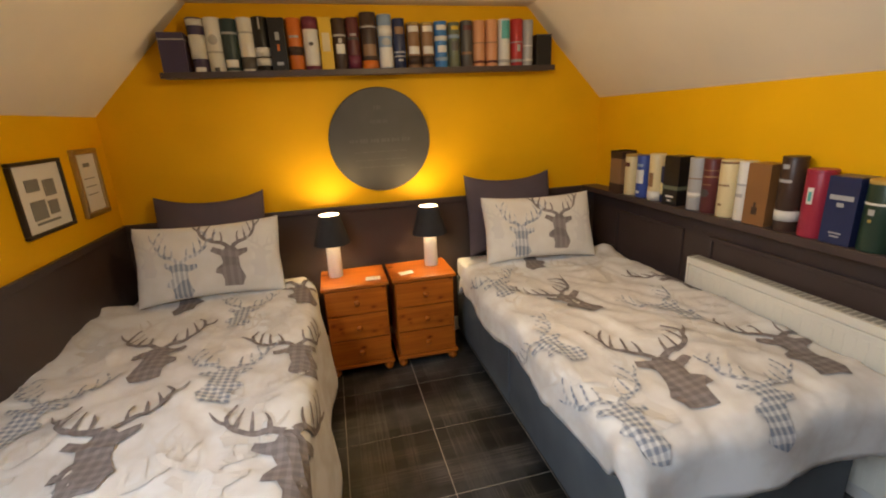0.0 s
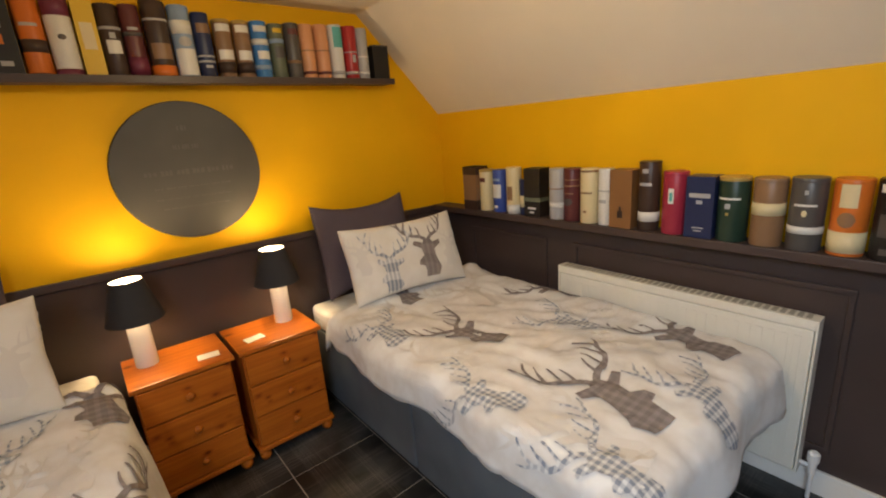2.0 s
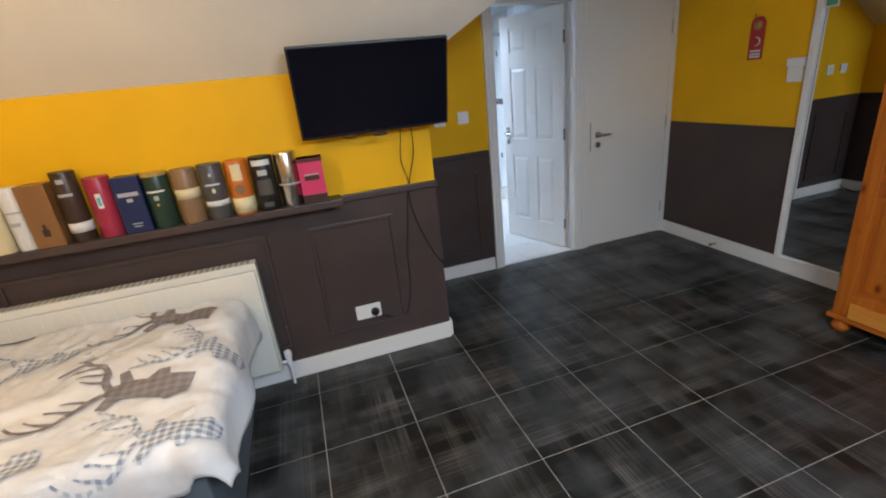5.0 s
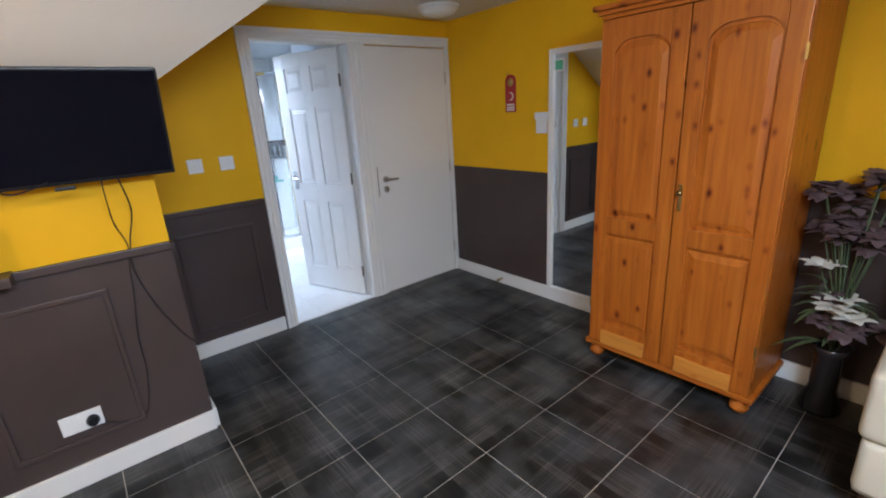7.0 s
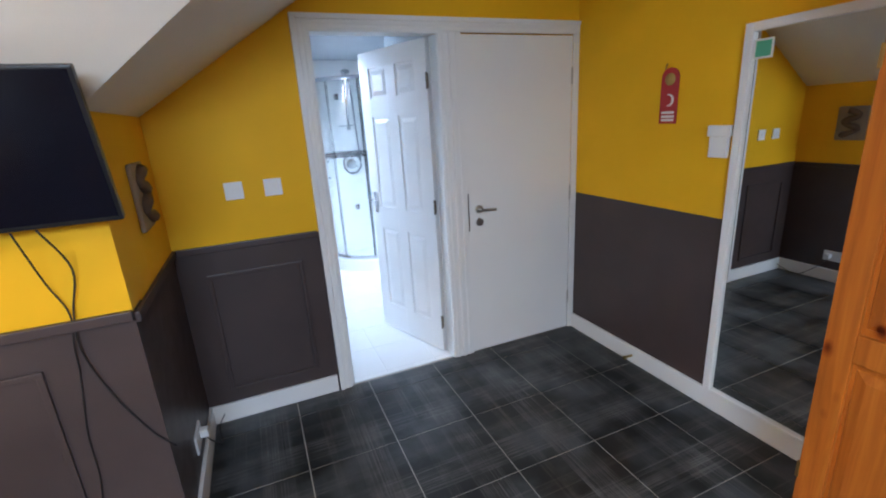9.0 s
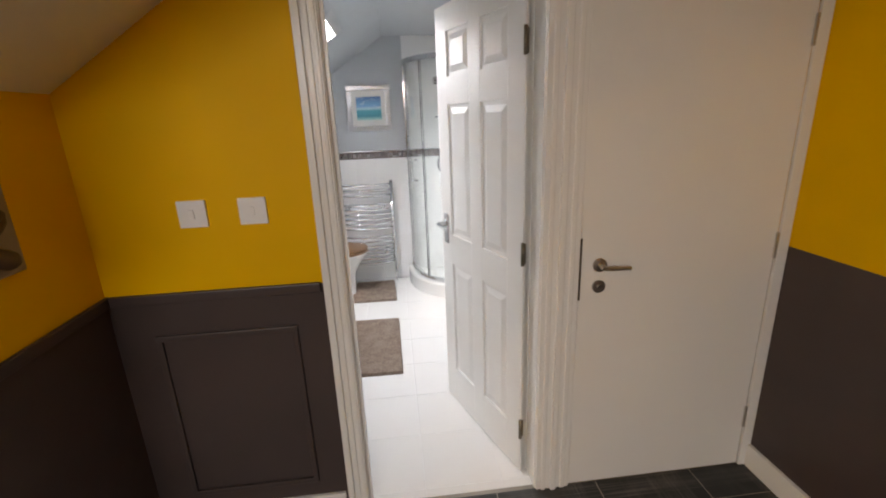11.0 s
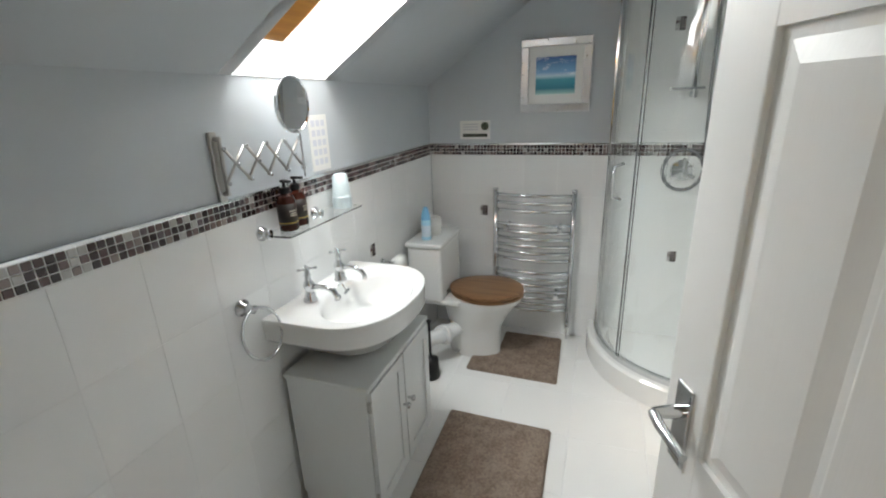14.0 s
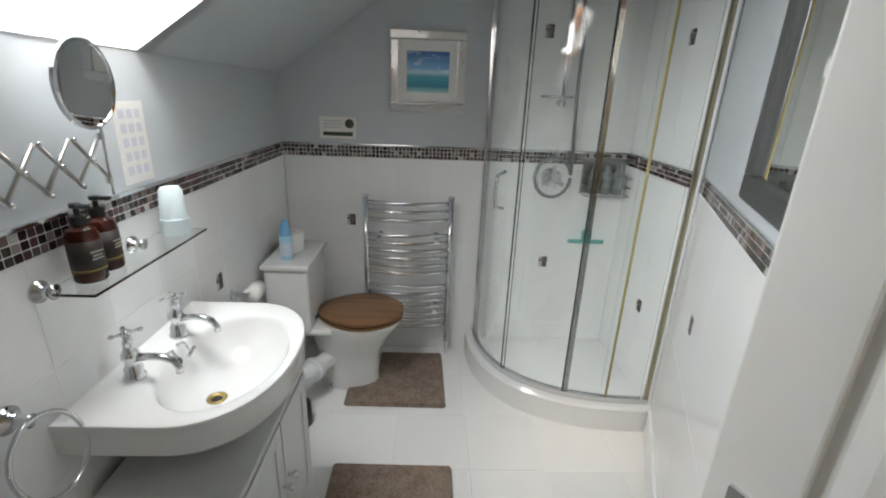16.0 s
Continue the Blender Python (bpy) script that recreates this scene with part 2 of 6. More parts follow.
TINTS = {
    "black": (0.014, 0.013, 0.013), "white": (0.72, 0.71, 0.68), "cream": (0.70, 0.60, 0.36), "teal": (0.025, 0.05, 0.055),
    "purple": (0.055, 0.04, 0.09), "orange": (0.62, 0.16, 0.02), "plum": (0.16, 0.03, 0.06), "yellow": (0.70, 0.46, 0.03),
    "umber": (0.055, 0.032, 0.024), "maroon": (0.12, 0.03, 0.03), "paleblue": (0.26, 0.36, 0.52), "navy": (0.02, 0.03, 0.09),
    "tan": (0.26, 0.15, 0.08), "blue": (0.05, 0.20, 0.50), "olive": (0.13, 0.15, 0.10), "slate": (0.085, 0.078, 0.075),
    "peach": (0.66, 0.32, 0.16), "crimson": (0.36, 0.03, 0.06), "silver": (0.42, 0.42, 0.43), "green": (0.02, 0.045, 0.03),
    "wood": (0.25, 0.12, 0.045), "pink": (0.62, 0.05, 0.14), "gold": (0.45, 0.30, 0.08), "seagreen": (0.10, 0.42, 0.40),
    "royal": (0.04, 0.08, 0.34), "aqua": (0.35, 0.66, 0.80), "amber": (0.06, 0.012, 0.006), "red": (0.42, 0.03, 0.03),
}


def tint(name):
    if name == "steel":
        return BRIGHT_TIN
    return hue(name + "_print", TINTS[name], 0.35)


# ---- mesh helpers ----
def box(bm, x0, x1, y0, y1, z0, z1, bevel=0.0, seg=2):
    made = bmesh.ops.create_cube(bm, size=1.0)["verts"]
    for v in made:
        v.co = ((v.co.x + 0.5) * (x1 - x0) + x0, (v.co.y + 0.5) * (y1 - y0) + y0, (v.co.z + 0.5) * (z1 - z0) + z0)
    if bevel:
        edges = list({e for v in made for e in v.link_edges})
        bmesh.ops.bevel(bm, geom=edges, offset=bevel, segments=seg, affect="EDGES", profile=0.6)
    return bm


def lathe(bm, profile, seg=24, at=(0, 0, 0), turn=None, arc=None):
    """Turns a list of (radius, height) about the z axis."""
    rings = []
    full = arc is None
    steps = seg if full else seg + 1
    m = Matrix.Translation(at) @ (turn or Matrix())
    for r, z in profile:
        ring = []
        for i in range(steps):
            a = 2 * math.pi * i / seg if full else arc[0] + (arc[1] - arc[0]) * i / seg
            ring.append(bm.verts.new(m @ Vector((max(r, 1e-5) * math.cos(a), max(r, 1e-5) * math.sin(a), z))))
        rings.append(ring)
    for a, b in zip(rings, rings[1:]):
        for i in range(seg):
            j = (i + 1) % steps
            f = bm.faces.new((a[i], a[j], b[j], b[i]))
            f.smooth = True
    return bm


def rod(bm, a, b, r, seg=10):
    a, b = Vector(a), Vector(b)
    turn = (b - a).to_track_quat("Z", "Y").to_matrix().to_4x4()
    d = (b - a).length
    return lathe(bm, [(0, 0), (r, 0), (r, d), (0, d)], seg, a, turn)


def pipe(bm, pts, r, seg=8, closed=False):
    """A round pipe along points; r may be a list."""
    pts = [Vector(p) for p in pts]
    n = len(pts)
    rings, up = [], None
    for i, p in enumerate(pts):
        d = (pts[(i + 1) % n] - pts[i - 1]) if closed else (pts[min(i + 1, n - 1)] - pts[max(i - 1, 0)])
        d.normalize()
        if up is None:
            up = Vector((0, 0, 1)) if abs(d.z) < 0.9 else Vector((1, 0, 0))
        up = (up - d * up.dot(d)).normalized()
        side = d.cross(up)
        rr = r[i] if isinstance(r, (list, tuple)) else r
        rings.append([bm.verts.new(p + rr * (math.cos(2 * math.pi * k / seg) * up + math.sin(2 * math.pi * k / seg) * side)) for k in range(seg)])
    for i in range(n if closed else n - 1):
        a, b = rings[i], rings[(i + 1) % n]
        for k in range(seg):
            f = bm.faces.new((a[k], a[(k + 1) % seg], b[(k + 1) % seg], b[k]))
            f.smooth = True
    if not closed:
        bm.faces.new(rings[0]), bm.faces.new(rings[-1])
    return bm


def arc_pts(cx, cy, r, a0, a1, n):
    return [(cx + r * math.cos(radians(a0 + (a1 - a0) * i / n)), cy + r * math.sin(radians(a0 + (a1 - a0) * i / n))) for i in range(n + 1)]


def prism(bm, poly, z0, z1, m=None):
    """A straight-sided solid over a flat outline."""
    m = m or Matrix()
    lo = [bm.verts.new(m @ Vector((x, y, z0))) for x, y in poly]
    hi = [bm.verts.new(m @ Vector((x, y, z1))) for x, y in poly]
    n = len(poly)
    bm.faces.new(lo[::-1]), bm.faces.new(hi)
    for i in range(n):
        bm.faces.new((lo[i], lo[(i + 1) % n], hi[(i + 1) % n], hi[i]))
    return bm


def slab(bm, corners, lift):
    """A slab whose underside has the given corners."""
    lo = [bm.verts.new(c) for c in corners]
    hi = [bm.verts.new(Vector(c) + Vector(lift)) for c in corners]
    n = len(corners)
    bm.faces.new(lo), bm.faces.new(hi[::-1])
    for i in range(n):
        bm.faces.new((lo[i], hi[i], hi[(i + 1) % n], lo[(i + 1) % n]))
    return bm


def part(name, bm, material, parent=None, label="", smooth=False):
    """Links a bmesh as one mesh object under its thing."""
    me = bpy.data.meshes.new(name)
    bmesh.ops.recalc_face_normals(bm, faces=bm.faces)
    if smooth:
        for f in bm.faces:
            f.smooth = True
    bm.to_mesh(me)
    bm.free()
    for mt in material if isinstance(material, (list, tuple)) else [material]:
        me.materials.append(mt)
    ob = new(name, me)
    if smooth == "auto":
        me.set_sharp_from_angle(angle=radians(38))
    if parent:
        ob.parent = parent
    return tagged(ob, label)


def B(*args, **kw):
    return box(bmesh.new(), *args, **kw)


def thing(name, label, category, at=(0, 0, 0), turn=0.0, group="", kind=""):
    ob = new(name)
    ob.empty_display_size = 0.05
    ob.location, ob.rotation_euler = at, (0, 0, radians(turn))
    return tagged(ob, label, category, group, kind)


def struct(name, bm, material, label, category, smooth=False):
    return tagged(part(name, bm, material, None, "", smooth), label, category, "", "structure")


# ---- the plan ----
XW, XE, YN, YS = -0.54, 2.58, 3.86, -1.735
XD, YK = 3.40, 0.69
EAVE, FLAT, DADO = 1.618, 2.19, 1.0
XS0, XS1, YV = 0.02, 2.02, -0.17
BX0, BX1, BY1 = 3.456, 6.12, 0.675
BEAVE, BSLOPE, BFLAT = 1.592, 0.66, 2.20
YBF = BY1 - (BFLAT - BEAVE) / BSLOPE


def two_tone(name, spans, label, dado=DADO):
    """A wall in dark paint below the dado and yellow above; spans are (x0, x1, y0, y1, z0, z1)."""
    bm = bmesh.new()
    for x0, x1, y0, y1, z0, z1 in spans:
        for lo, hi, slot in ((z0, min(z1, dado), 0), (max(z0, dado), z1, 1)):
            if hi - lo < 1e-4:
                continue
            had = set(bm.faces)
            box(bm, x0, x1, y0, y1, lo, hi)
            for f in bm.faces:
                if f not in had:
                    f.material_index = slot
    return struct(name, bm, [BROWN, YELLOW], label, "wall")


two_tone("wall_north", [(XW - 0.1, XE + 0.1, YN, YN + 0.12, 0, 2.4)], "yellow gable wall with dark brown dado behind the beds")
two_tone("wall_west", [(XW - 0.12, XW, YS - 0.1, YN, 0, 1.70)], "yellow knee wall with dark brown dado under the slope")
two_tone("wall_east", [(XE, XE + 0.12, YK, YN, 0, 1.70)], "yellow knee wall with dark brown panelled dado")
NOOKDADO = 0.987
two_tone("wall_nook", [(XE + 0.12, XD + 0.1, YK, YK + 0.12, 0, 1.70)], "yellow end wall of the entrance nook with brown dado", NOOKDADO)
two_tone("wall_south", [(XW - 0.12, XD + 0.1, YS - 0.12, YS, 0, 2.4)], "yellow wall with dark brown dado beside the wardrobe")
DOOR_L, DOOR_R, DOOR_H = -0.085, -0.775, 1.985
D2_L, D2_R = -0.915, -1.690
two_tone("wall_doors", [(XD, BX0, DOOR_L, YK, 0, 2.4), (XD, 3.50, D2_L, DOOR_R, 0, 2.4), (XD, 3.50, YS, D2_R, 0, 2.4),
                        (XD, 3.50, DOOR_R, DOOR_L, DOOR_H, 2.4), (XD, 3.50, D2_R, D2_L, DOOR_H, 2.4)], "yellow partition wall holding two white doors", NOOKDADO)

# ceilings
UP = (0, 0, 0.14)
bm = bmesh.new()
slab(bm, [(XS0, YS, FLAT), (XS1, YS, FLAT), (XS1, YN, FLAT), (XS0, YN, FLAT)], UP)
slab(bm, [(XS1, YS, FLAT), (XD, YS, FLAT), (XD, YV, FLAT), (XS1, YV, FLAT)], UP)
WY0, WY1, WA, WB = -0.05, 1.50, 0.14, 0.92


def west(y, s):
    return (XW + (XS0 - XW) * s, y, EAVE + (FLAT - EAVE) * s)


for y0, y1, s0, s1 in ((YS, WY0, 0, 1), (WY1, YN, 0, 1), (WY0, WY1, 0, WA), (WY0, WY1, WB, 1)):
    slab(bm, [west(y0, s0), west(y1, s0), west(y1, s1), west(y0, s1)], UP)
slab(bm, [(XE, YN, EAVE), (XE, YK, EAVE), (XS1, YV, FLAT), (XS1, YN, FLAT)], UP)
slab(bm, [(XE, YK, EAVE), (XD, YK, EAVE), (XD, YV, FLAT), (XS1, YV, FLAT)], UP)
struct("ceiling", bm, CREAM, "cream painted attic ceiling with sloping sides", "ceiling")

bm = bmesh.new()
VX0, VX1, VY = 4.50, 4.99, 0.02


def bslope(y):
    return BEAVE + (BY1 - y) * BSLOPE


slab(bm, [(BX0, YBF, BFLAT), (BX1, YBF, BFLAT), (BX1, -1.35, BFLAT), (BX0, -1.35, BFLAT)], (0, 0, 0.1))
for x0, x1, y0, y1 in ((BX0, VX0, YBF, BY1), (VX1, BX1, YBF, BY1), (VX0, VX1, YBF, VY)):
    slab(bm, [(x0, y1, bslope(y1)), (x1, y1, bslope(y1)), (x1, y0, bslope(y0)), (x0, y0, bslope(y0))], (0, 0.0, 0.1))
struct("ceiling_bathroom", bm, GREY, "pale grey sloping bathroom ceiling", "ceiling")


def roof_window(name, corners, out, label):
    """Reveal, timber frame and pane of a roof window over a hole with those corners."""
    c = [Vector(p) for p in corners]
    out = Vector(out)
    mid = sum(c, Vector()) / 4
    win = tagged(new(name), label, "roof window", "", "structure")
    win.location = mid

    def quad_ring(inner, outer, lift0, lift1):
        bm = bmesh.new()
        for i in range(4):
            j = (i + 1) % 4
            a = [inner[i] + lift0, inner[j] + lift0, inner[j] + lift1, inner[i] + lift1]
            b = [outer[i] + lift0, outer[j] + lift0, outer[j] + lift1, outer[i] + lift1]
            va = [bm.verts.new(v - mid) for v in a]
            vb = [bm.verts.new(v - mid) for v in b]
            for p, q in ((0, 1), (1, 2), (2, 3), (3, 0)):
                bm.faces.new((va[p], va[q], vb[q], vb[p]))
            bm.faces.new(va), bm.faces.new(vb[::-1])
        return bm

    def grown(d):
        res = []
        for i in range(4):
            u = (c[i] - c[(i + 1) % 4]).normalized() + (c[i] - c[i - 1]).normalized()
            res.append(c[i] + u * d)
        return res

    part("window_reveal", quad_ring(grown(-0.004), grown(0.05), Vector(), out), REVEAL, win, "white plastered reveal")
    part("window_frame", quad_ring(grown(-0.045), grown(0.06), out, out * 1.25), PINE_X, win, "varnished pine frame")
    part("window_sash", quad_ring(grown(-0.08), grown(-0.046), out * 1.05, out * 1.22), PINE_X, win)
    bm = bmesh.new()
    slab(bm, [v + out * 1.12 - mid for v in grown(-0.079)], out.normalized() * 0.006)
    pane = part("pane", bm, GLASS, win)
    pane.visible_shadow = False
    return win


n_b = Vector((0, BSLOPE, 1)).normalized() * 0.24
roof_window("window_1", [(VX0, BY1, BEAVE), (VX1, BY1, BEAVE), (VX1, VY, bslope(VY)), (VX0, VY, bslope(VY))], n_b, "pine-framed roof window over the wash basin")
BATH_WINDOW = bpy.data.objects["window_1"]
bm = bmesh.new()
tilt_out = n_b.normalized()
slab(bm, [Vector((x, y, bslope(y))) + tilt_out * 0.02 - BATH_WINDOW.location for x, y in ((VX0 + 0.004, 0.56), (VX0 + 0.125, 0.56), (VX0 + 0.125, 0.34), (VX0 + 0.004, 0.34))], tilt_out * 0.035)
part("open_sash_stile", bm, PALE_PINE, BATH_WINDOW, "pine stile of the tilted sash")
n_w = Vector((EAVE - FLAT, 0, XS0 - XW)).normalized() * 0.24
roof_window("window_2", [west(WY0, WA), west(WY1, WA), west(WY1, WB), west(WY0, WB)], n_w, "pine-framed roof window in the bedroom slope")

# bathroom shell
DG = [(3.5, -0.80), (4.36, -0.765), (5.43, -1.22), (6.12, -1.22)]
bm = bmesh.new()
box(bm, BX0, BX1 + 0.1, BY1, BY1 + 0.1, 0, 1.72)
struct("wall_bath_north", bm, GREY, "pale grey bathroom wall above white tiles", "wall")
struct("wall_bath_east", B(BX1, BX1 + 0.1, -1.4, BY1, 0, 2.4), GREY, "pale grey end wall above white tiles", "wall")
bm = bmesh.new()
prism(bm, DG + [(6.2, -1.22), (6.2, -1.36), (5.36, -1.36), (4.30, -0.90), (3.5, -0.93)], 0, 2.4)
struct("wall_bath_south", bm, GREY, "angled pale grey bathroom wall above white tiles", "wall")
bm = bmesh.new()
box(bm, BX0 + 0.0, BX0 + 0.012, DOOR_L + 0.02, BY1, 0, 1.7)
struct("wall_bath_west", bm, GREY, "pale grey wall beside the bathroom door", "wall")


# ---- trim ----
def skirting(name, runs, label="white gloss skirting board along the wall foot"):
    for x0, x1, y0, y1 in runs:
        bm = bmesh.new()
        box(bm, x0, x1, y0, y1, 0.0, 0.105, 0.004)
        struct("baseboard", bm, WHITE, label, "baseboard")


SK = 0.018
skirting("baseboard", [(XE - SK, XE, YK, YN), (XE, XD - SK, YK - SK, YK), (XD - SK, XD, 0.0, YK), (1.72, XD, YS, YS + SK), (XW, 1.0, YS, YS + SK),
                       (XW, XW + SK, YS + SK, YN), (XW + SK, XE - SK, YN - SK, YN)])


def dado_rail(x0, x1, y0, y1, z=DADO):
    bm = bmesh.new()
    box(bm, x0, x1, y0, y1, z - 0.030, z + 0.006, 0.005)
    struct("trim", bm, BROWN, "dark brown dado rail capping the lower wall", "dado rail")


dado_rail(XW, XE, YN - 0.022, YN)
dado_rail(XW, XW + 0.022, YS, YN - 0.022)
dado_rail(XE - 0.022, XE, YK, 1.22)
dado_rail(XE + 0.0, XD, YK - 0.016, YK, NOOKDADO)
dado_rail(XD - 0.016, XD, 0.0, YK - 0.016, NOOKDADO)
dado_rail(XW, 0.77, YS, YS + 0.016)
# deep ledge over the knee wall
struct("trim", B(XE - 0.125, XE, 1.215, YN - 0.022, DADO - 0.025, DADO + 0.012, bevel=0.005), BROWN, "dark brown ledge that carries a row of tubes", "ledge")


def panel_moulding(corner, along, wide, z0, z1, out):
    """A rectangle of bead on the dado: along and out are unit vectors on the plan."""
    a, o = Vector(along).to_3d(), Vector(out).to_3d()
    c = Vector((*corner, 0))
    bm = bmesh.new()
    for u0, u1, w0, w1 in ((0, wide, z0, z0 + 0.022), (0, wide, z1 - 0.022, z1), (0, 0.022, z0, z1), (wide - 0.022, wide, z0, z1)):
        upright = u1 - u0 < 0.03
        if upright:
            u0, u1, w0, w1 = u0 + 0.001, u1 - 0.001, w0 + 0.001, w1 - 0.001
        p, q = c + a * u0, c + a * u1 + o * (0.0112 if upright else 0.012)
        box(bm, min(p.x, q.x), max(p.x, q.x), min(p.y, q.y), max(p.y, q.y), w0, w1, 0.004)
    struct("trim", bm, BROWN, "dark brown panel moulding on the dado", "moulding")


panel_moulding((XE, 0.957), (0, 1), 0.455, 0.205, 0.86, (-1, 0))
panel_moulding((XE, 2.95), (0, 1), 0.62, 0.195, 0.87, (-1, 0))
panel_moulding((XE, 1.62), (0, 1), 1.15, 0.195, 0.87, (-1, 0))
panel_moulding((XD, 0.095), (0, 1), 0.47, 0.17, 0.84, (-1, 0))

# ---- doors ----
bm = bmesh.new()
for a, b, d in ((0.0, 0.075, 0.012), (0.050, 0.074, 0.024), (0.027, 0.045, 0.018), (0.006, 0.020, 0.016)):
    box(bm, XD - d, XD, DOOR_L + a, DOOR_L + b, 0, DOOR_H + b, 0.003)
    box(bm, XD - d, XD, YS + 0.001, DOOR_L + a, DOOR_H + a, DOOR_H + b, 0.003)
for a, b, d in ((0.0, 0.14, 0.012), (0.058, 0.082, 0.023), (0.02, 0.038, 0.017), (0.102, 0.12, 0.017)):
    box(bm, XD - d, XD, D2_L + a, D2_L + b, 0, DOOR_H, 0.003)
box(bm, XD - 0.014, XD, YS + 0.001, D2_R, 0, DOOR_H, 0.003)
struct("door_frame", bm, WHITE, "white moulded architrave around the two doors", "door frame")
bm = bmesh.new()
for y0, y1, x1 in ((DOOR_L - 0.004, DOOR_L + 0.02, BX0 + 0.014), (DOOR_R - 0.02, DOOR_R + 0.004, 3.514)):
    box(bm, XD - 0.001, x1, y0, y1, 0, DOOR_H, 0.002)
box(bm, XD - 0.001, 3.514, DOOR_R, DOOR_L, DOOR_H - 0.004, DOOR_H + 0.02, 0.002)
box(bm, XD + 0.015, XD + 0.035, DOOR_L - 0.016, DOOR_L - 0.003, 0, DOOR_H - 0.004, 0.002)
struct("trim", bm, WHITE, "white door lining with stop", "door lining")


def lever(parent, x, y, z, side, point, mat, rose=0.026):
    """A lever handle on a face across local y; side is the face's sign, point the lever's way along local x."""
    bm = bmesh.new()
    lathe(bm, [(0, 0), (rose, 0), (rose, 0.007), (0.012, 0.010), (0.009, 0.045), (0, 0.045)], 20, (x, y, z), Matrix.Rotation(radians(-90 * side), 4, "X"))
    pipe(bm, [(x, y + side * 0.045, z), (x + point * 0.03, y + side * 0.05, z), (x + point * 0.095, y + side * 0.048, z - 0.004)], [0.009, 0.0085, 0.007], 10)
    return part("door_handle", bm, mat, parent, "metal lever handle", "auto")


BRONZE = metal("dull_bronze", (0.20, 0.17, 0.13), 0.45)
DOOR_T, DOOR_W = 0.036, 0.684
leaf = thing("door_1", "white six-panel bathroom door standing open", "door", (3.505, DOOR_R + 0.005, 0.008), 20.0, "", "structure")
rows = ((0.20, 0.80), (0.95, 1.56), (1.68, 1.865))
cols = ((0.105, 0.295), (0.39, 0.58))
bm = bmesh.new()
box(bm, 0, DOOR_W, 0.009, DOOR_T - 0.009, 0, 1.97)
for x0, x1 in ((0, 0.105), (0.295, 0.39), (0.58, DOOR_W)):
    box(bm, x0, x1, 0, DOOR_T, 0, 1.97, 0.004)
for z0, z1 in ((0, 0.20), (0.80, 0.95), (1.56, 1.68), (1.865, 1.97)):
    for x0, x1 in cols:
        box(bm, x0 - 0.001, x1 + 0.001, 0.0003, DOOR_T - 0.0003, z0, z1)
part("door_leaf", bm, DOORWHITE, leaf)
for z0, z1 in rows:
    for x0, x1 in cols:
        bm = bmesh.new()
        for side in (0, 1):
            y_low, y_top = (0.010, 0.0015) if side == 0 else (DOOR_T - 0.010, DOOR_T - 0.0015)
            outer = [bm.verts.new(p) for p in ((x0 + 0.012, y_low, z0 + 0.012), (x1 - 0.012, y_low, z0 + 0.012), (x1 - 0.012, y_low, z1 - 0.012), (x0 + 0.012, y_low, z1 - 0.012))]
            d = 0.042
            inner = [bm.verts.new(p) for p in ((x0 + d, y_top, z0 + d), (x1 - d, y_top, z0 + d), (x1 - d, y_top, z1 - d), (x0 + d, y_top, z1 - d))]
            bm.faces.new(inner)
            for i in range(4):
                bm.faces.new((outer[i], outer[(i + 1) % 4], inner[(i + 1) % 4], inner[i]))
        part("panel", bm, DOORWHITE, leaf)
for side, y in ((1, DOOR_T), (-1, 0.0)):
    bm = bmesh.new()
    box(bm, DOOR_W - 0.075, DOOR_W - 0.033, y - 0.001 if side > 0 else -0.006, y + 0.006 if side > 0 else 0.001, 0.90, 1.05, 0.003)
    part("handle_plate", bm, CHROME, leaf, "chrome back plate")
    lever(leaf, DOOR_W - 0.054, y + side * 0.005, 1.0, side, -1, CHROME, 0.012)
part("latch_plate", B(DOOR_W - 0.001, DOOR_W + 0.002, 0.008, 0.028, 0.94, 1.10), STEEL, leaf)
for z in (0.22, 1.0, 1.74):
    bm = bmesh.new()
    rod(bm, (-0.004, DOOR_T + 0.004, z - 0.045), (-0.004, DOOR_T + 0.004, z + 0.045), 0.007)
    box(bm, -0.002, 0.0005, DOOR_T - 0.012, DOOR_T + 0.002, z - 0.04, z + 0.04)
    part("hinge", bm, BRONZE, leaf, "dull metal hinge")

flush = thing("door_2", "white flush door, closed, with steel lever", "door", (XD - 0.004, D2_L - 0.003, 0.006), -90, "", "structure")
W2 = D2_L - D2_R - 0.006
part("door_leaf", B(0, W2, 0, 0.04, 0, 1.972, bevel=0.002), WHITE, flush)
lever(flush, 0.076, 0.0, 0.972, -1, 1, STEEL)
bm = bmesh.new()
lathe(bm, [(0, 0), (0.025, 0), (0.025, 0.007), (0.010, 0.009), (0.010, 0.016), (0, 0.016)], 20, (0.076, 0, 0.890), Matrix.Rotation(radians(90), 4, "X"))
part("lock_rose", bm, STEEL, flush, "", "auto")
part("keep", B(-0.002, 0.006, -0.0035, 0.0, 0.84, 1.076), BRONZE, flush, "dark strike plate on the frame")
for z in (0.24, 1.0, 1.74):
    part("hinge", B(W2 - 0.006, W2 + 0.014, -0.008, 0.002, z - 0.05, z + 0.05, bevel=0.002), STEEL, flush)

# ---- bedroom things ----
def grid_mesh(f, us, vs):
    bm = bmesh.new()
    g = [[bm.verts.new(f(u, v)) for v in vs] for u in us]
    for a, b in zip(g, g[1:]):
        for i in range(len(vs) - 1):
            bm.faces.new((a[i], b[i], b[i + 1], a[i + 1])).smooth = True
    return bm


def spread(a, b, n):
    return [a + (b - a) * i / n for i in range(n + 1)]


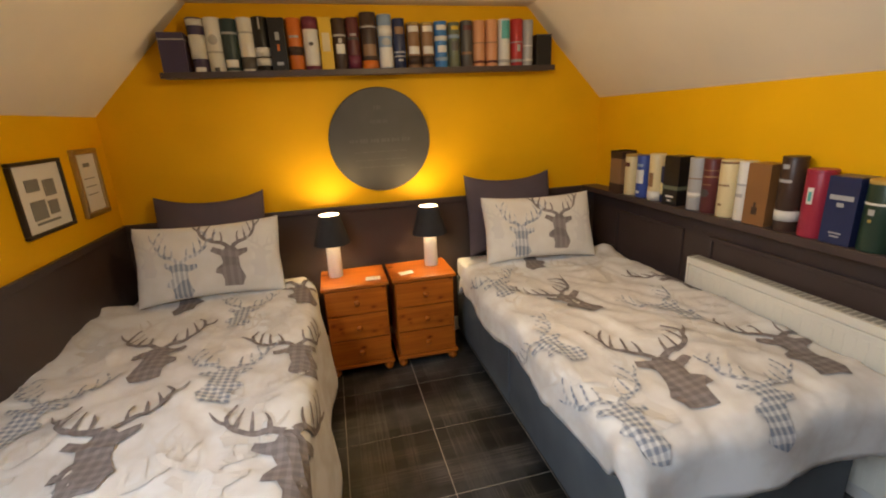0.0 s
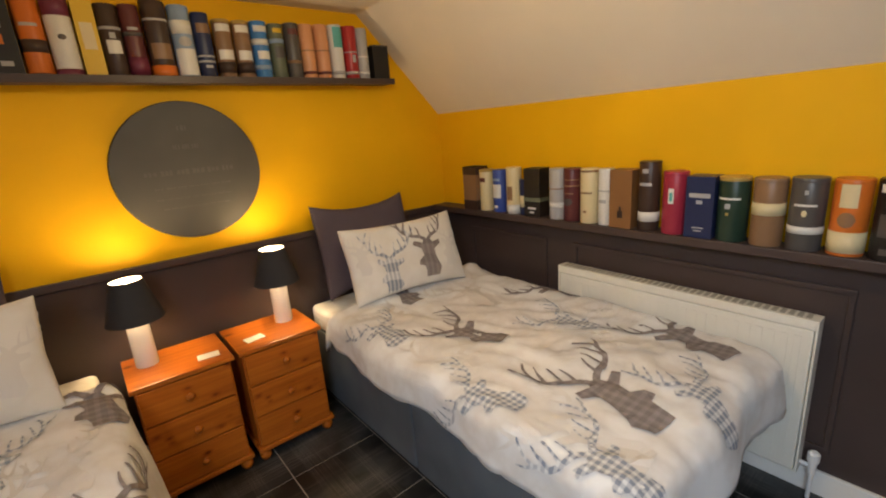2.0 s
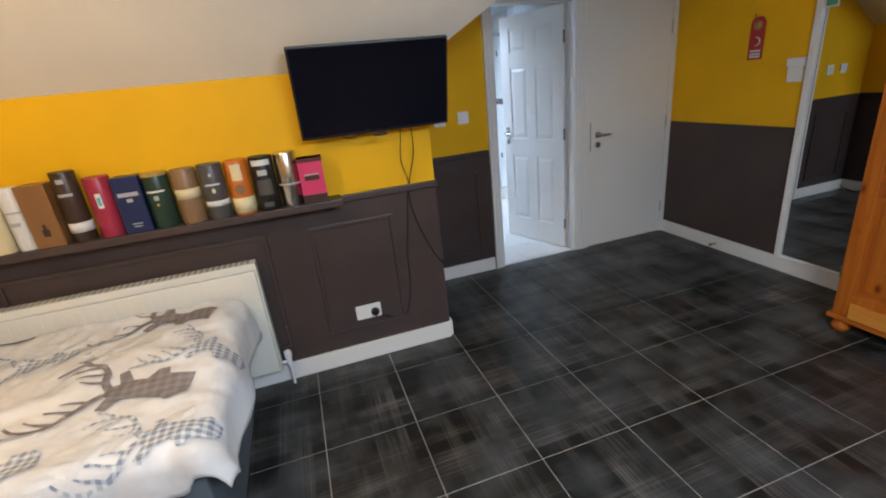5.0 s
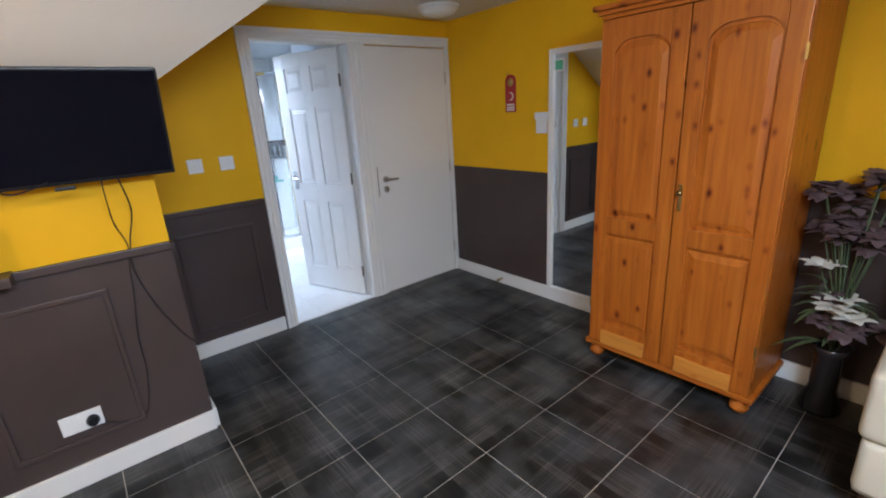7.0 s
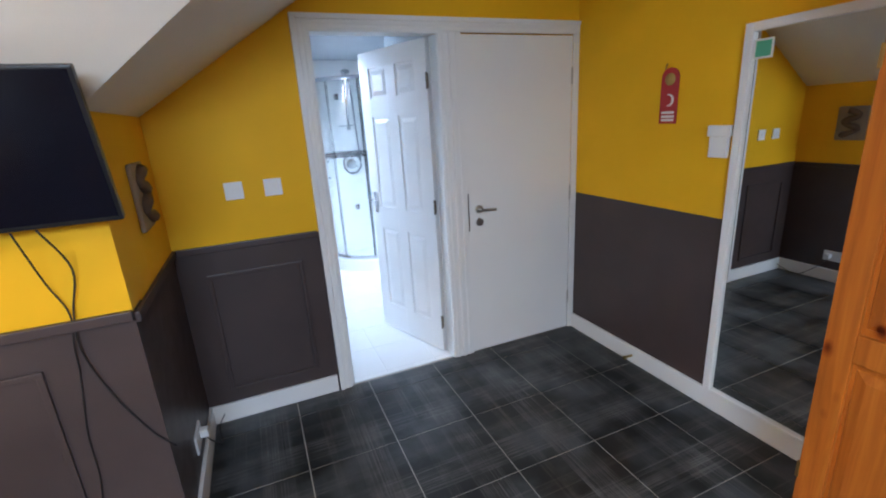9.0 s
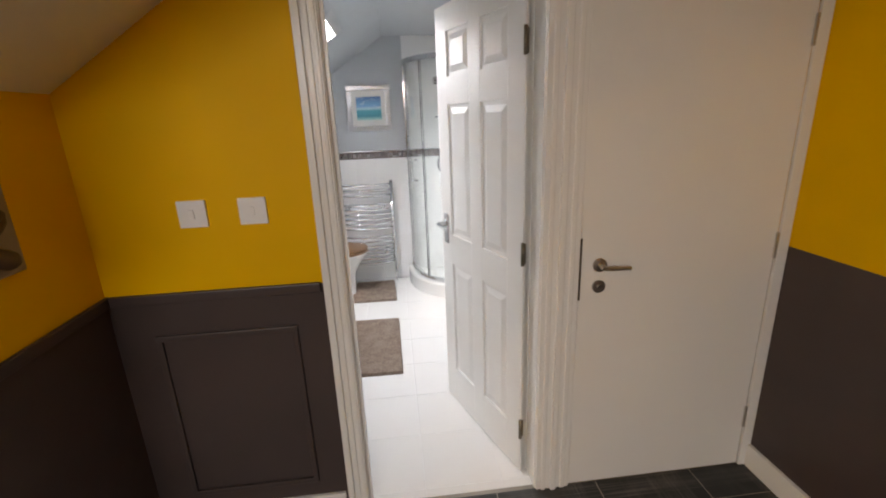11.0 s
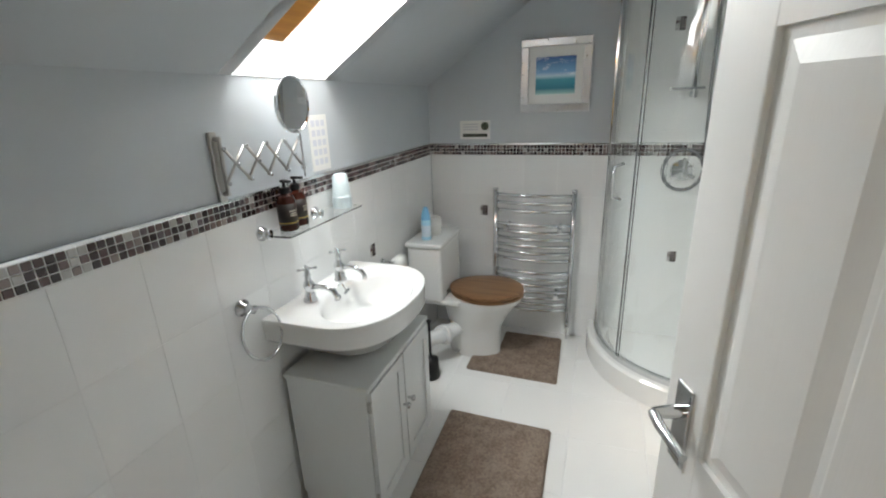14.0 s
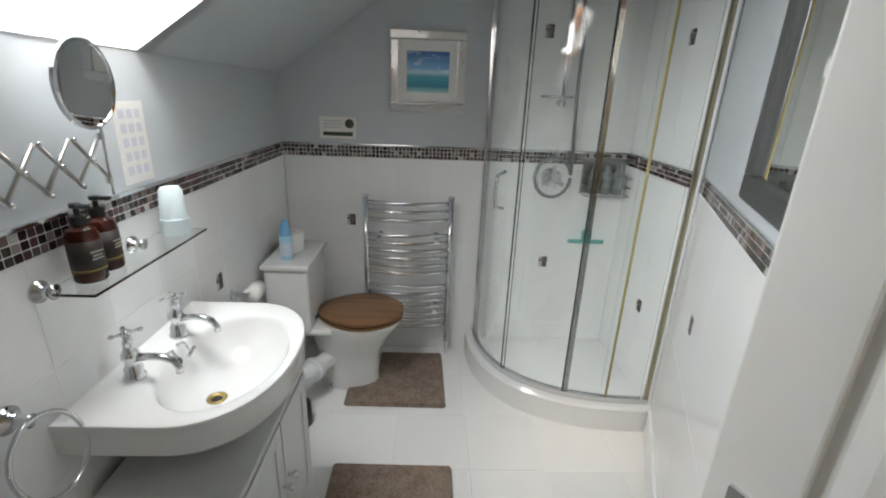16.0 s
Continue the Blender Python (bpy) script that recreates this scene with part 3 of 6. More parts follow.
HEAD = [(-0.15, -0.44), (0.13, -0.46), (0.20, -0.31), (0.13, -0.12), (0.12, 0.06), (0.27, 0.13), (0.27, 0.21), (0.11, 0.19), (0.05, 0.27), (-0.05, 0.28),
        (-0.11, 0.20), (-0.25, 0.27), (-0.29, 0.20), (-0.15, 0.10), (-0.13, -0.03), (-0.23, -0.10), (-0.25, -0.18), (-0.16, -0.22), (-0.14, -0.32)]
BEAM = [(0.04, 0.26), (0.13, 0.33), (0.26, 0.37), (0.37, 0.46), (0.42, 0.60), (0.40, 0.74), (0.33, 0.85)]
TINES = [(1, (0.12, 0.44), (0.14, 0.54)), (2, (0.24, 0.50), (0.22, 0.62)), (3, (0.33, 0.60), (0.28, 0.74)), (4, (0.50, 0.70), (0.54, 0.80))]


def stag(surface, at, angle, size, flip=1, lift=0.0035):
    """The outline of a stag's head with antlers, laid on surface(u, v)."""
    flat = bmesh.new()
    ring = [flat.verts.new((x, y, 0)) for x, y in HEAD]
    flat.faces.new(ring)
    bmesh.ops.triangulate(flat, faces=flat.faces)

    def stroke(pts, w0, w1):
        pts = [Vector(p) for p in pts]
        fine = []
        for i in range(len(pts) - 1):
            for k in range(3):
                a, b, c, d = pts[max(i - 1, 0)], pts[i], pts[i + 1], pts[min(i + 2, len(pts) - 1)]
                t = k / 3
                fine.append(0.5 * (2 * b + (c - a) * t + (2 * a - 5 * b + 4 * c - d) * t * t + (3 * b - a - 3 * c + d) * t ** 3))
        fine.append(pts[-1])
        last = None
        for i, p in enumerate(fine):
            d = (fine[min(i + 1, len(fine) - 1)] - fine[max(i - 1, 0)]).normalized()
            w = w0 + (w1 - w0) * i / (len(fine) - 1)
            q = Vector((-d.y, d.x)) * w
            pair = [flat.verts.new((*(p + q), 0)), flat.verts.new((*(p - q), 0))]
            if last:
                flat.faces.new((last[0], last[1], pair[1], pair[0]))
            last = pair

    for side in (1, -1):
        stroke([(x * side, y) for x, y in BEAM], 0.036, 0.012)
        for root, mid, tip in TINES:
            stroke([(x * side, y) for x, y in (BEAM[root], mid, tip)], 0.022, 0.006)
    bmesh.ops.subdivide_edges(flat, edges=[e for e in flat.edges if e.calc_length() > 0.13], cuts=2, use_grid_fill=True)
    c, s = math.cos(radians(angle - 90)), math.sin(radians(angle - 90))
    for v in flat.verts:
        x, y = v.co.x * size * flip, v.co.y * size
        u, w = at[0] + c * x - s * y, at[1] + s * x + c * y
        p, pu, pv = Vector(surface(u, w)), Vector(surface(u + 0.004, w)), Vector(surface(u, w + 0.004))
        v.co = p + (pu - p).cross(pv - p).normalized() * lift
    return flat


def single_bed(x0, wide, y_head, length, near_side, hang, foot_hang, seed, label, stags):
    """A divan with mattress and duvet; near_side -1 when its open side looks to -x, 1 to +x. stags: (x, y, angle, size, kind) in metres."""
    top = 0.625
    bed = thing("bed", label, "bed", (x0 + wide / 2, y_head - length / 2, 0), 0, "single beds")
    ox, oy = x0 + wide / 2, y_head - length / 2
    h = wide / 2
    bm = bmesh.new()
    box(bm, -h, h, -length / 2, -0.004, 0.035, 0.44, 0.012)
    box(bm, -h, h, 0.004, length / 2, 0.035, 0.44, 0.012)
    part("divan_base", bm, GREYFAB, bed, "grey chenille divan base in two halves")
    part("mattress", B(-h + 0.005, h - 0.005, -length / 2 + 0.01, length / 2 - 0.005, 0.44, 0.575, bevel=0.035, seg=4), COTTON, bed, "white mattress", True)
    for fx in (-h + 0.07, h - 0.07):
        for fy in (-length / 2 + 0.08, length / 2 - 0.08):
            bm = bmesh.new()
            lathe(bm, [(0, 0), (0.022, 0), (0.025, 0.036), (0, 0.036)], 12, (fx, fy, 0))
            part("castor", bm, BLACK, bed)
    lo, hi = (-hang, wide + 0.05) if near_side < 0 else (-0.05, wide + hang)
    v_end = length - 0.36

    v_turn = v_end - 0.03

    def surface(u, v):
        """u across from the -x edge, v from the head end of the duvet to the foot."""
        ou, ov, sign = max(-u, u - wide, 0.0), max(v - v_turn, 0.0), -1 if u < 0 else 1
        x, y, down, over = min(max(u, 0.0), wide), min(v, v_turn), 0.0, (ou * ou + ov * ov) / max(ou + ov, 1e-6)
        if over > 0:
            d = math.hypot(ou, ov)
            r = 0.075 + 0.035 * ov / d
            turn = min(over / r, math.pi / 2)
            rest = max(0.0, over - r * math.pi / 2)
            down = r * (1 - math.cos(turn)) + rest
            out = r * math.sin(turn) + rest * 0.10
            out += 0.020 * min(1, down * 5) * (math.sin(v * 9 + seed) * ou + math.sin(u * 12 + seed) * ov) / d
            x, y = x + sign * out * ou / d, y + out * ov / d
        w = noise.noise((u * 2.6, v * 2.2, seed)) * 0.026 + noise.noise((u * 7, v * 5, seed + 3)) * 0.016 + abs(noise.noise((u * 3.5 + v * 4, v * 1.3 - u, seed + 7))) * 0.018
        w += 0.013 * (1 - abs(noise.noise((u * 9 - v * 5, v * 6 + u * 3, seed + 17)))) ** 3
        lip = 0.030 * math.sin(math.pi * min(max(v / 0.10, 0), 1)) if v < 0.10 else 0
        roll = min(1.0, max(v, 0) / 0.05)
        return (x - h, length / 2 - 0.36 - y, top - down + w + lip - 0.05 * (1 - roll))

    us = spread(lo, wide + (0.05 if near_side < 0 else hang), 64)
    vs = spread(0.0, v_end + foot_hang, 84)
    duvet = part("duvet", grid_mesh(surface, us, vs), COTTON, bed, "white and beige duvet cover printed with stags' heads", True)
    sol = duvet.modifiers.new("thick", "SOLIDIFY")
    sol.thickness, sol.offset = 0.022, -1.0
    mats = {"brown": STAG_BROWN, "blue": STAG_BLUE, "pale": STAG_PALE}
    for kind in ("pale", "blue", "brown"):
        for k, (sx, sy, ang, size, what) in enumerate(stags):
            if what != kind:
                continue
            u, v = sx - x0, (y_head - 0.36) - sy

            def laid(a, b):
                return surface(min(max(a, lo + 0.006), hi - 0.006), min(max(-b, 0.0), v_end + foot_hang - 0.006))

            bm = stag(laid, (u, -v), ang, size * 0.92, 1 if k % 2 else -1, 0.006 if kind != "pale" else 0.004)
            part("stag_print", bm, mats[kind], duvet, {"brown": "brown plaid stag print", "blue": "blue gingham stag print", "pale": "pale beige stag print"}[kind])
    return bed


R_STAGS = [(1.77, 2.06, 79, 0.42, "brown"), (1.77, 2.74, 107, 0.38, "brown"), (2.43, 2.78, 103, 0.34, "brown"), (2.31, 2.05, 78, 0.40, "brown"), (1.83, 3.38, 90, 0.36, "brown"),
           (1.47, 2.36, 108, 0.32, "blue"), (1.50, 3.02, 90, 0.30, "blue"), (1.49, 1.90, 88, 0.34, "blue"), (2.16, 2.50, 100, 0.30, "blue"), (1.95, 1.84, 65, 0.32, "blue"),
           (2.08, 3.05, 85, 0.40, "pale"), (1.55, 2.55, 70, 0.38, "pale"), (2.10, 2.22, 120, 0.36, "pale"), (1.56, 2.00, 100, 0.36, "pale"), (2.32, 2.40, 80, 0.30, "pale"), (1.65, 3.12, 110, 0.3, "pale")]
L_STAGS = [(-0.10, 2.79, 95, 0.40, "brown"), (-0.06, 2.20, 98, 0.42, "brown"), (0.48, 2.66, 105, 0.40, "brown"), (0.50, 2.05, 103, 0.44, "brown"), (-0.13, 3.40, 95, 0.36, "brown"), (0.46, 3.30, 100, 0.36, "brown"),
           (0.21, 2.52, 91, 0.36, "blue"), (0.18, 3.12, 86, 0.30, "blue"), (-0.39, 2.48, 85, 0.36, "blue"), (0.28, 1.95, 92, 0.40, "pale"),
           (0.10, 2.85, 80, 0.36, "pale"), (-0.36, 2.90, 95, 0.38, "pale"), (0.34, 2.28, 90, 0.36, "pale"), (-0.34, 2.10, 100, 0.4, "pale"), (0.02, 1.9, 90, 0.4, "pale"), (0.36, 2.95, 100, 0.3, "pale")]
single_bed(1.47, 0.93, 3.83, 1.98, -1, 0.20, 0.27, 3.0, "single divan bed with stag-print duvet beside the radiator", R_STAGS)
single_bed(-0.52, 0.98, 3.83, 1.98, 1, 0.50, 0.30, 11.0, "single divan bed with stag-print duvet against the wall", L_STAGS)


def soft_square(w, hgt, puff, pinch, seed):
    """A stuffed cushion as a function of (u, v) in -1..1 and a side."""
    def f(u, v, side):
        su = math.copysign(abs(u) ** 0.9, u)
        t = max(0.0, (1 - u * u)) ** 0.42 * max(0.0, (1 - v * v)) ** 0.42
        inx = 1 - pinch * (1 - v * v) * 0.0 - 0.07 * (1 - abs(v)) * (abs(u) > 0.5) * (abs(u) - 0.5)
        iny = 1 - 0.16 * (1 - u * u) * abs(v) ** 3 * pinch * 6
        n = noise.noise((u * 2.5, v * 2.5, seed)) * 0.012
        return (su * w / 2 * inx, side * (puff * t * 0.5) + n * t, v * hgt / 2 * iny)
    return f


def cushion(name, label, category, at, turn, lean, w, hgt, puff, material, seed, group, stags=(), pinch=0.12):
    ob = thing(name, label, category, at, turn, group)
    f = soft_square(w, hgt, puff, pinch, seed)
    m = Matrix.Rotation(radians(lean), 4, "X") @ Matrix.Translation((0, 0, hgt / 2))
    bm = bmesh.new()
    us = [math.sin(math.pi / 2 * t) for t in spread(-1, 1, 30)]
    for side in (-1, 1):
        g = [[bm.verts.new(m @ Vector(f(u, v, side))) for v in us] for u in us]
        for a, b in zip(g, g[1:]):
            for i in range(len(us) - 1):
                bm.faces.new((a[i], b[i], b[i + 1], a[i + 1]))
    bmesh.ops.remove_doubles(bm, verts=bm.verts, dist=1e-4)
    body = part("cover", bm, material, ob, "", True)
    for sx, sy, ang, size, kind in stags:
        def laid(a, b):
            return m @ Vector(f(max(-1, min(1, a / (w / 2))), max(-1, min(1, b / (hgt / 2))), -1))
        part("stag_print", stag(laid, (sx, sy), ang, size, 1, 0.004), {"brown": STAG_BROWN, "blue": STAG_BLUE, "pale": STAG_PALE}[kind], body, {"brown": "brown plaid stag print", "blue": "blue gingham stag print", "pale": "pale beige stag print"}[kind])
    return ob


PILLOW_STAGS = [(0.10, -0.02, 90, 0.30, "brown"), (-0.12, -0.07, 88, 0.28, "blue"), (0.25, -0.02, 80, 0.22, "pale"), (-0.27, 0.03, 90, 0.2, "pale")]
cushion("cushion", "mauve-grey velvet cushion leaning on the wall", "cushion", (-0.03, 3.66, 0.62), 0, -14, 0.60, 0.56, 0.12, CUSHION, 1, "back cushions", pinch=0.2)
cushion("cushion", "mauve-grey velvet cushion leaning on the wall", "cushion", (1.83, 3.64, 0.62), -3, -14, 0.60, 0.55, 0.12, CUSHION, 5, "back cushions", pinch=0.2)
cushion("pillow", "stag-print pillow propped on the bed", "pillow", (0.01, 3.36, 0.655), 2, -20, 0.72, 0.42, 0.15, PILLOWCASE, 2, "pillows", PILLOW_STAGS)
cushion("pillow", "stag-print pillow propped on the bed", "pillow", (1.90, 3.34, 0.65), -6, -22, 0.70, 0.42, 0.15, PILLOWCASE, 8, "pillows", PILLOW_STAGS)


def nightstand(x0, label):
    """Three-drawer pine chest on bun feet, 0.40 wide."""
    ns = thing("bedside_cabinet", label, "bedside cabinet", (x0 + 0.2, 3.62, 0), 0, "bedside cabinets")
    ns.scale = (1, 1, 0.965)
    w, d = 0.185, 0.17
    bm = bmesh.new()
    box(bm, -w, -w + 0.018, -d + 0.012, d, 0.075, 0.60)
    box(bm, w - 0.018, w, -d + 0.012, d, 0.075, 0.60)
    box(bm, -w + 0.018, w - 0.018, d - 0.01, d, 0.075, 0.60)
    box(bm, -w + 0.018, w - 0.018, -d + 0.03, d - 0.01, 0.085, 0.10)
    part("carcase", bm, PINE_Z, ns)
    part("top", B(-0.20, 0.20, -d - 0.012, d, 0.60, 0.622, bevel=0.006), PINE_X, ns)
    part("plinth", B(-0.198, 0.198, -d - 0.010, d, 0.058, 0.082, bevel=0.006), PINE_X, ns)
    for k, (z0, z1) in enumerate(((0.088, 0.250), (0.258, 0.420), (0.428, 0.592))):
        dr = part("drawer", B(-w + 0.006, w - 0.006, -d - 0.002, -d + 0.018, z0, z1, bevel=0.004), PINE_X, ns)
        bm = bmesh.new()
        lathe(bm, [(0, 0), (0.008, 0), (0.007, 0.010), (0.016, 0.018), (0.017, 0.024), (0.010, 0.030), (0, 0.031)], 14, (0, -d - 0.002, (z0 + z1) / 2), Matrix.Rotation(radians(90), 4, "X"))
        part("knob", bm, PINE_Y, dr, "turned pine knob", True)
    for fx in (-0.165, 0.165):
        for fy in (-d + 0.025, d - 0.025):
            bm = bmesh.new()
            lathe(bm, [(0, 0), (0.018, 0), (0.028, 0.018), (0.028, 0.034), (0.016, 0.05), (0.016, 0.06), (0, 0.06)], 14, (fx, fy, 0))
            part("bun_foot", bm, PINE_Z, ns, "", True)
    return ns


nightstand(0.545, "pine bedside cabinet with three drawers and a lamp")
nightstand(0.965, "pine bedside cabinet with three drawers and a lamp")


def table_lamp(x, y):
    lamp = thing("table_lamp", "white cylinder lamp with charcoal shade, switched on", "table lamp", (x, y, 0.6003), 0, "bedside lamps")
    bm = bmesh.new()
    lathe(bm, [(0, 0), (0.044, 0), (0.046, 0.006), (0.043, 0.225), (0, 0.225)], 24)
    part("base", bm, CERAMIC, lamp, "white ceramic cylinder", "auto")
    bm = bmesh.new()
    lathe(bm, [(0.112, 0.215), (0.062, 0.395), (0.0605, 0.395), (0.1105, 0.215), (0.112, 0.215)], 32)
    part("shade", bm, SHADE, lamp, "tapered charcoal fabric shade", "auto")
    bm = bmesh.new()
    lathe(bm, [(0.109, 0.2155), (0.0595, 0.3945), (0.0588, 0.3945), (0.1083, 0.2155), (0.109, 0.2155)], 32)
    part("shade_lining", bm, PAPER, lamp, "white inner lining", "auto")
    bm = bmesh.new()
    rod(bm, (0, 0, 0.225), (0, 0, 0.296), 0.012)
    part("bulb_holder", bm, BLACK, lamp)
    n = Nodes("lit_bulb", (1, 0.9, 0.8))
    n.bsdf.inputs["Emission Color"].default_value = (1.0, 0.78, 0.5, 1)
    n.bsdf.inputs["Emission Strength"].default_value = 12.0
    bm = bmesh.new()
    lathe(bm, [(0.012, 0.295), (0.028, 0.33), (0.028, 0.35), (0.016, 0.378), (0, 0.384)], 16)
    bulb = part("bulb", bm, n.mat, lamp, "lit warm bulb", True)
    bulb.visible_shadow = False
    return lamp


table_lamp(0.640, LAMP_Y)
table_lamp(1.260, LAMP_Y)
for cx, cy, turn in ((0.86, 3.53, -6), (1.07, 3.55, 10)):
    card = thing("note_card", "small folded white card lying on the cabinet", "card", (cx, cy, 0.6003), turn, "cards")
    part("card", B(-0.045, 0.045, -0.028, 0.028, 0, 0.004, bevel=0.001), PAPER, card)


def curved_label(bm, r, lift, z0, z1, half, disc):
    """A paper label with thickness on the -y side of a tin; disc makes it round."""
    n = 8
    cols = []
    for i in range(n + 1):
        u = -1 + 2 * i / n
        tall = max(0.12, math.sqrt(max(0.0, 1 - u * u))) if disc else 1.0
        mid, h2 = (z0 + z1) / 2, (z1 - z0) / 2 * tall
        x, y = math.sin(u * half), -math.cos(u * half)
        cols.append([bm.verts.new((x * q, y * q, z)) for q, z in ((r - 0.0005, mid - h2), (r + lift, mid - h2), (r + lift, mid + h2), (r - 0.0005, mid + h2))])
    for p, q in zip(cols, cols[1:]):
        for k in range(3):
            bm.faces.new((p[k], q[k], q[k + 1], p[k + 1]))
    bm.faces.new(cols[0])
    bm.faces.new(cols[-1][::-1])
    bmesh.ops.recalc_face_normals(bm, faces=bm.faces)


def tube(kind, wide, high, bands):
    """A drinks tin or carton about the origin; bands are (from, to, tint, half width, round) in parts of its height and width, the first its body."""
    ob = thing("bottle_tin" if kind == "t" else "bottle_box", "", "bottle tin" if kind == "t" else "bottle box")
    r = wide / 2
    body = tint(bands[0][2])
    if kind == "t":
        bm = bmesh.new()
        lathe(bm, [(0, 0), (r * 0.97, 0), (r, 0.003), (r, high - 0.016), (r * 0.985, high - 0.014)], 22)
        part("body", bm, body, ob, "", "auto")
        bm = bmesh.new()
        lathe(bm, [(r * 0.985, high - 0.015), (r * 1.015, high - 0.014), (r * 1.015, high - 0.003), (r * 0.97, high), (0, high - 0.001)], 22)
        part("lid", bm, tint("gold") if any(m[2] == "gold" for m in bands) else body, ob, "", "auto")
        for k, (a, b, c, half, disc) in enumerate(bands[1:]):
            lift = 0.0008 + 0.0004 * k
            bm = bmesh.new()
            if half >= 1:
                lathe(bm, [(r, a * high), (r + lift, a * high), (r + lift, b * high), (r, b * high)], 22)
                part("printed_band", bm, tint(c), ob)
            else:
                curved_label(bm, r, lift, a * high, b * high, math.asin(half), disc)
                part("label", bm, tint(c), ob)
    else:
        part("body", B(-r, r, -r * 0.9, r * 0.9, 0, high, bevel=0.002), body, ob)
        for k, (a, b, c, half, disc) in enumerate(bands[1:]):
            lift = 0.0008 + 0.0004 * k
            if half >= 1:
                part("printed_band", B(-r - lift, r + lift, -r * 0.9 - lift, r * 0.9 + lift, a * high, b * high), tint(c), ob)
            else:
                part("label", B(-r * half, r * half, -r * 0.9 - lift, -r * 0.9 + 0.001, a * high, b * high), tint(c), ob)
    return ob


def tube_row(rows, place, turn, group, on):
    for k, (kind, at, wide, high, names) in enumerate(rows):
        words = names.split()
        marks = [(0, 1, words[0], 1.0, False)]
        for w in words[1:]:
            name, a, b, *more = w.split(":")
            marks.append((int(a) / 100, int(b) / 100, name, int(more[0]) / 100 if more else 1.0, len(more) > 1))
        ob = tube(kind, wide, high, marks)
        ob.location = place(at, wide)
        ob.rotation_euler = (0, 0, radians(turn + random.uniform(-4, 4)))
        also = {m[2] for m in marks[1:]} - {words[0]}
        tagged(ob, f"{words[0]} {'tin' if kind == 't' else 'carton'}{' with ' + ' and '.join(sorted(also)[:2]) + ' print' if also else ''} standing on the {on}", group=group)


UPPER = [("b", -0.06, 0.125, 0.21, "purple silver:82:85"), ("t", 0.06, 0.086, 0.285, "purple white:86:97 white:28:70 white:3:13:60"), ("t", 0.145, 0.086, 0.285, "white silver:52:70:55:o silver:38:41 slate:5:12:30"),
         ("t", 0.225, 0.084, 0.28, "teal white:12:26:75 silver:72:76 white:3:6"), ("t", 0.31, 0.086, 0.285, "white slate:0:30 silver:72:75 white:2:8:70"), ("t", 0.39, 0.086, 0.29, "black white:30:46 white:14:27 silver:78:98:10"),
         ("b", 0.475, 0.088, 0.285, "black silver:60:74:25 orange:40:52:15 silver:14:20:40"), ("t", 0.565, 0.084, 0.285, "orange umber:32:48 silver:64:68:60 umber:0:6"), ("t", 0.655, 0.088, 0.29, "white plum:78:100 plum:0:12 slate:48:55:30:o"),
         ("b", 0.738, 0.070, 0.29, "yellow cream:38:72:60"), ("t", 0.815, 0.080, 0.285, "umber white:34:52:60 silver:66:70 silver:54:62:25"), ("t", 0.893, 0.074, 0.29, "maroon slate:58:64 silver:66:70:50 plum:5:30"), ("t", 0.985, 0.096, 0.315, "umber orange:0:18 tan:26:46:75 silver:74:77"),
         ("t", 1.08, 0.086, 0.305, "paleblue white:62:80 white:6:42:90 silver:45:58:60:o"), ("t", 1.163, 0.074, 0.285, "navy tan:70:84:70 silver:34:37 silver:26:29 silver:18:22:40"), ("t", 1.25, 0.078, 0.265, "tan white:80:92:80 white:34:50:80 umber:12:30 gold:95:98"),
         ("t", 1.335, 0.078, 0.265, "tan white:80:92:80 white:34:50:80 umber:12:30 gold:95:98"), ("t", 1.42, 0.080, 0.27, "blue white:82:92:80 white:60:70 white:36:50:70 paleblue:18:26"), ("t", 1.503, 0.074, 0.265, "olive yellow:84:92:60 paleblue:66:74 slate:40:60:60"),
         ("t", 1.585, 0.076, 0.275, "slate maroon:80:90:70 tan:30:36"), ("t", 1.665, 0.076, 0.275, "peach maroon:12:17 tan:53:55"), ("t", 1.748, 0.076, 0.28, "peach maroon:12:17 tan:53:55"), ("t", 1.832, 0.076, 0.285, "white seagreen:60:96:70 silver:12:18"),
         ("t", 1.918, 0.078, 0.285, "red silver:12:18 silver:34:48:25 silver:52:54"), ("t", 1.993, 0.068, 0.28, "silver white:14:19 white:45:48"), ("b", 2.092, 0.100, 0.195, "black slate:96:99")]
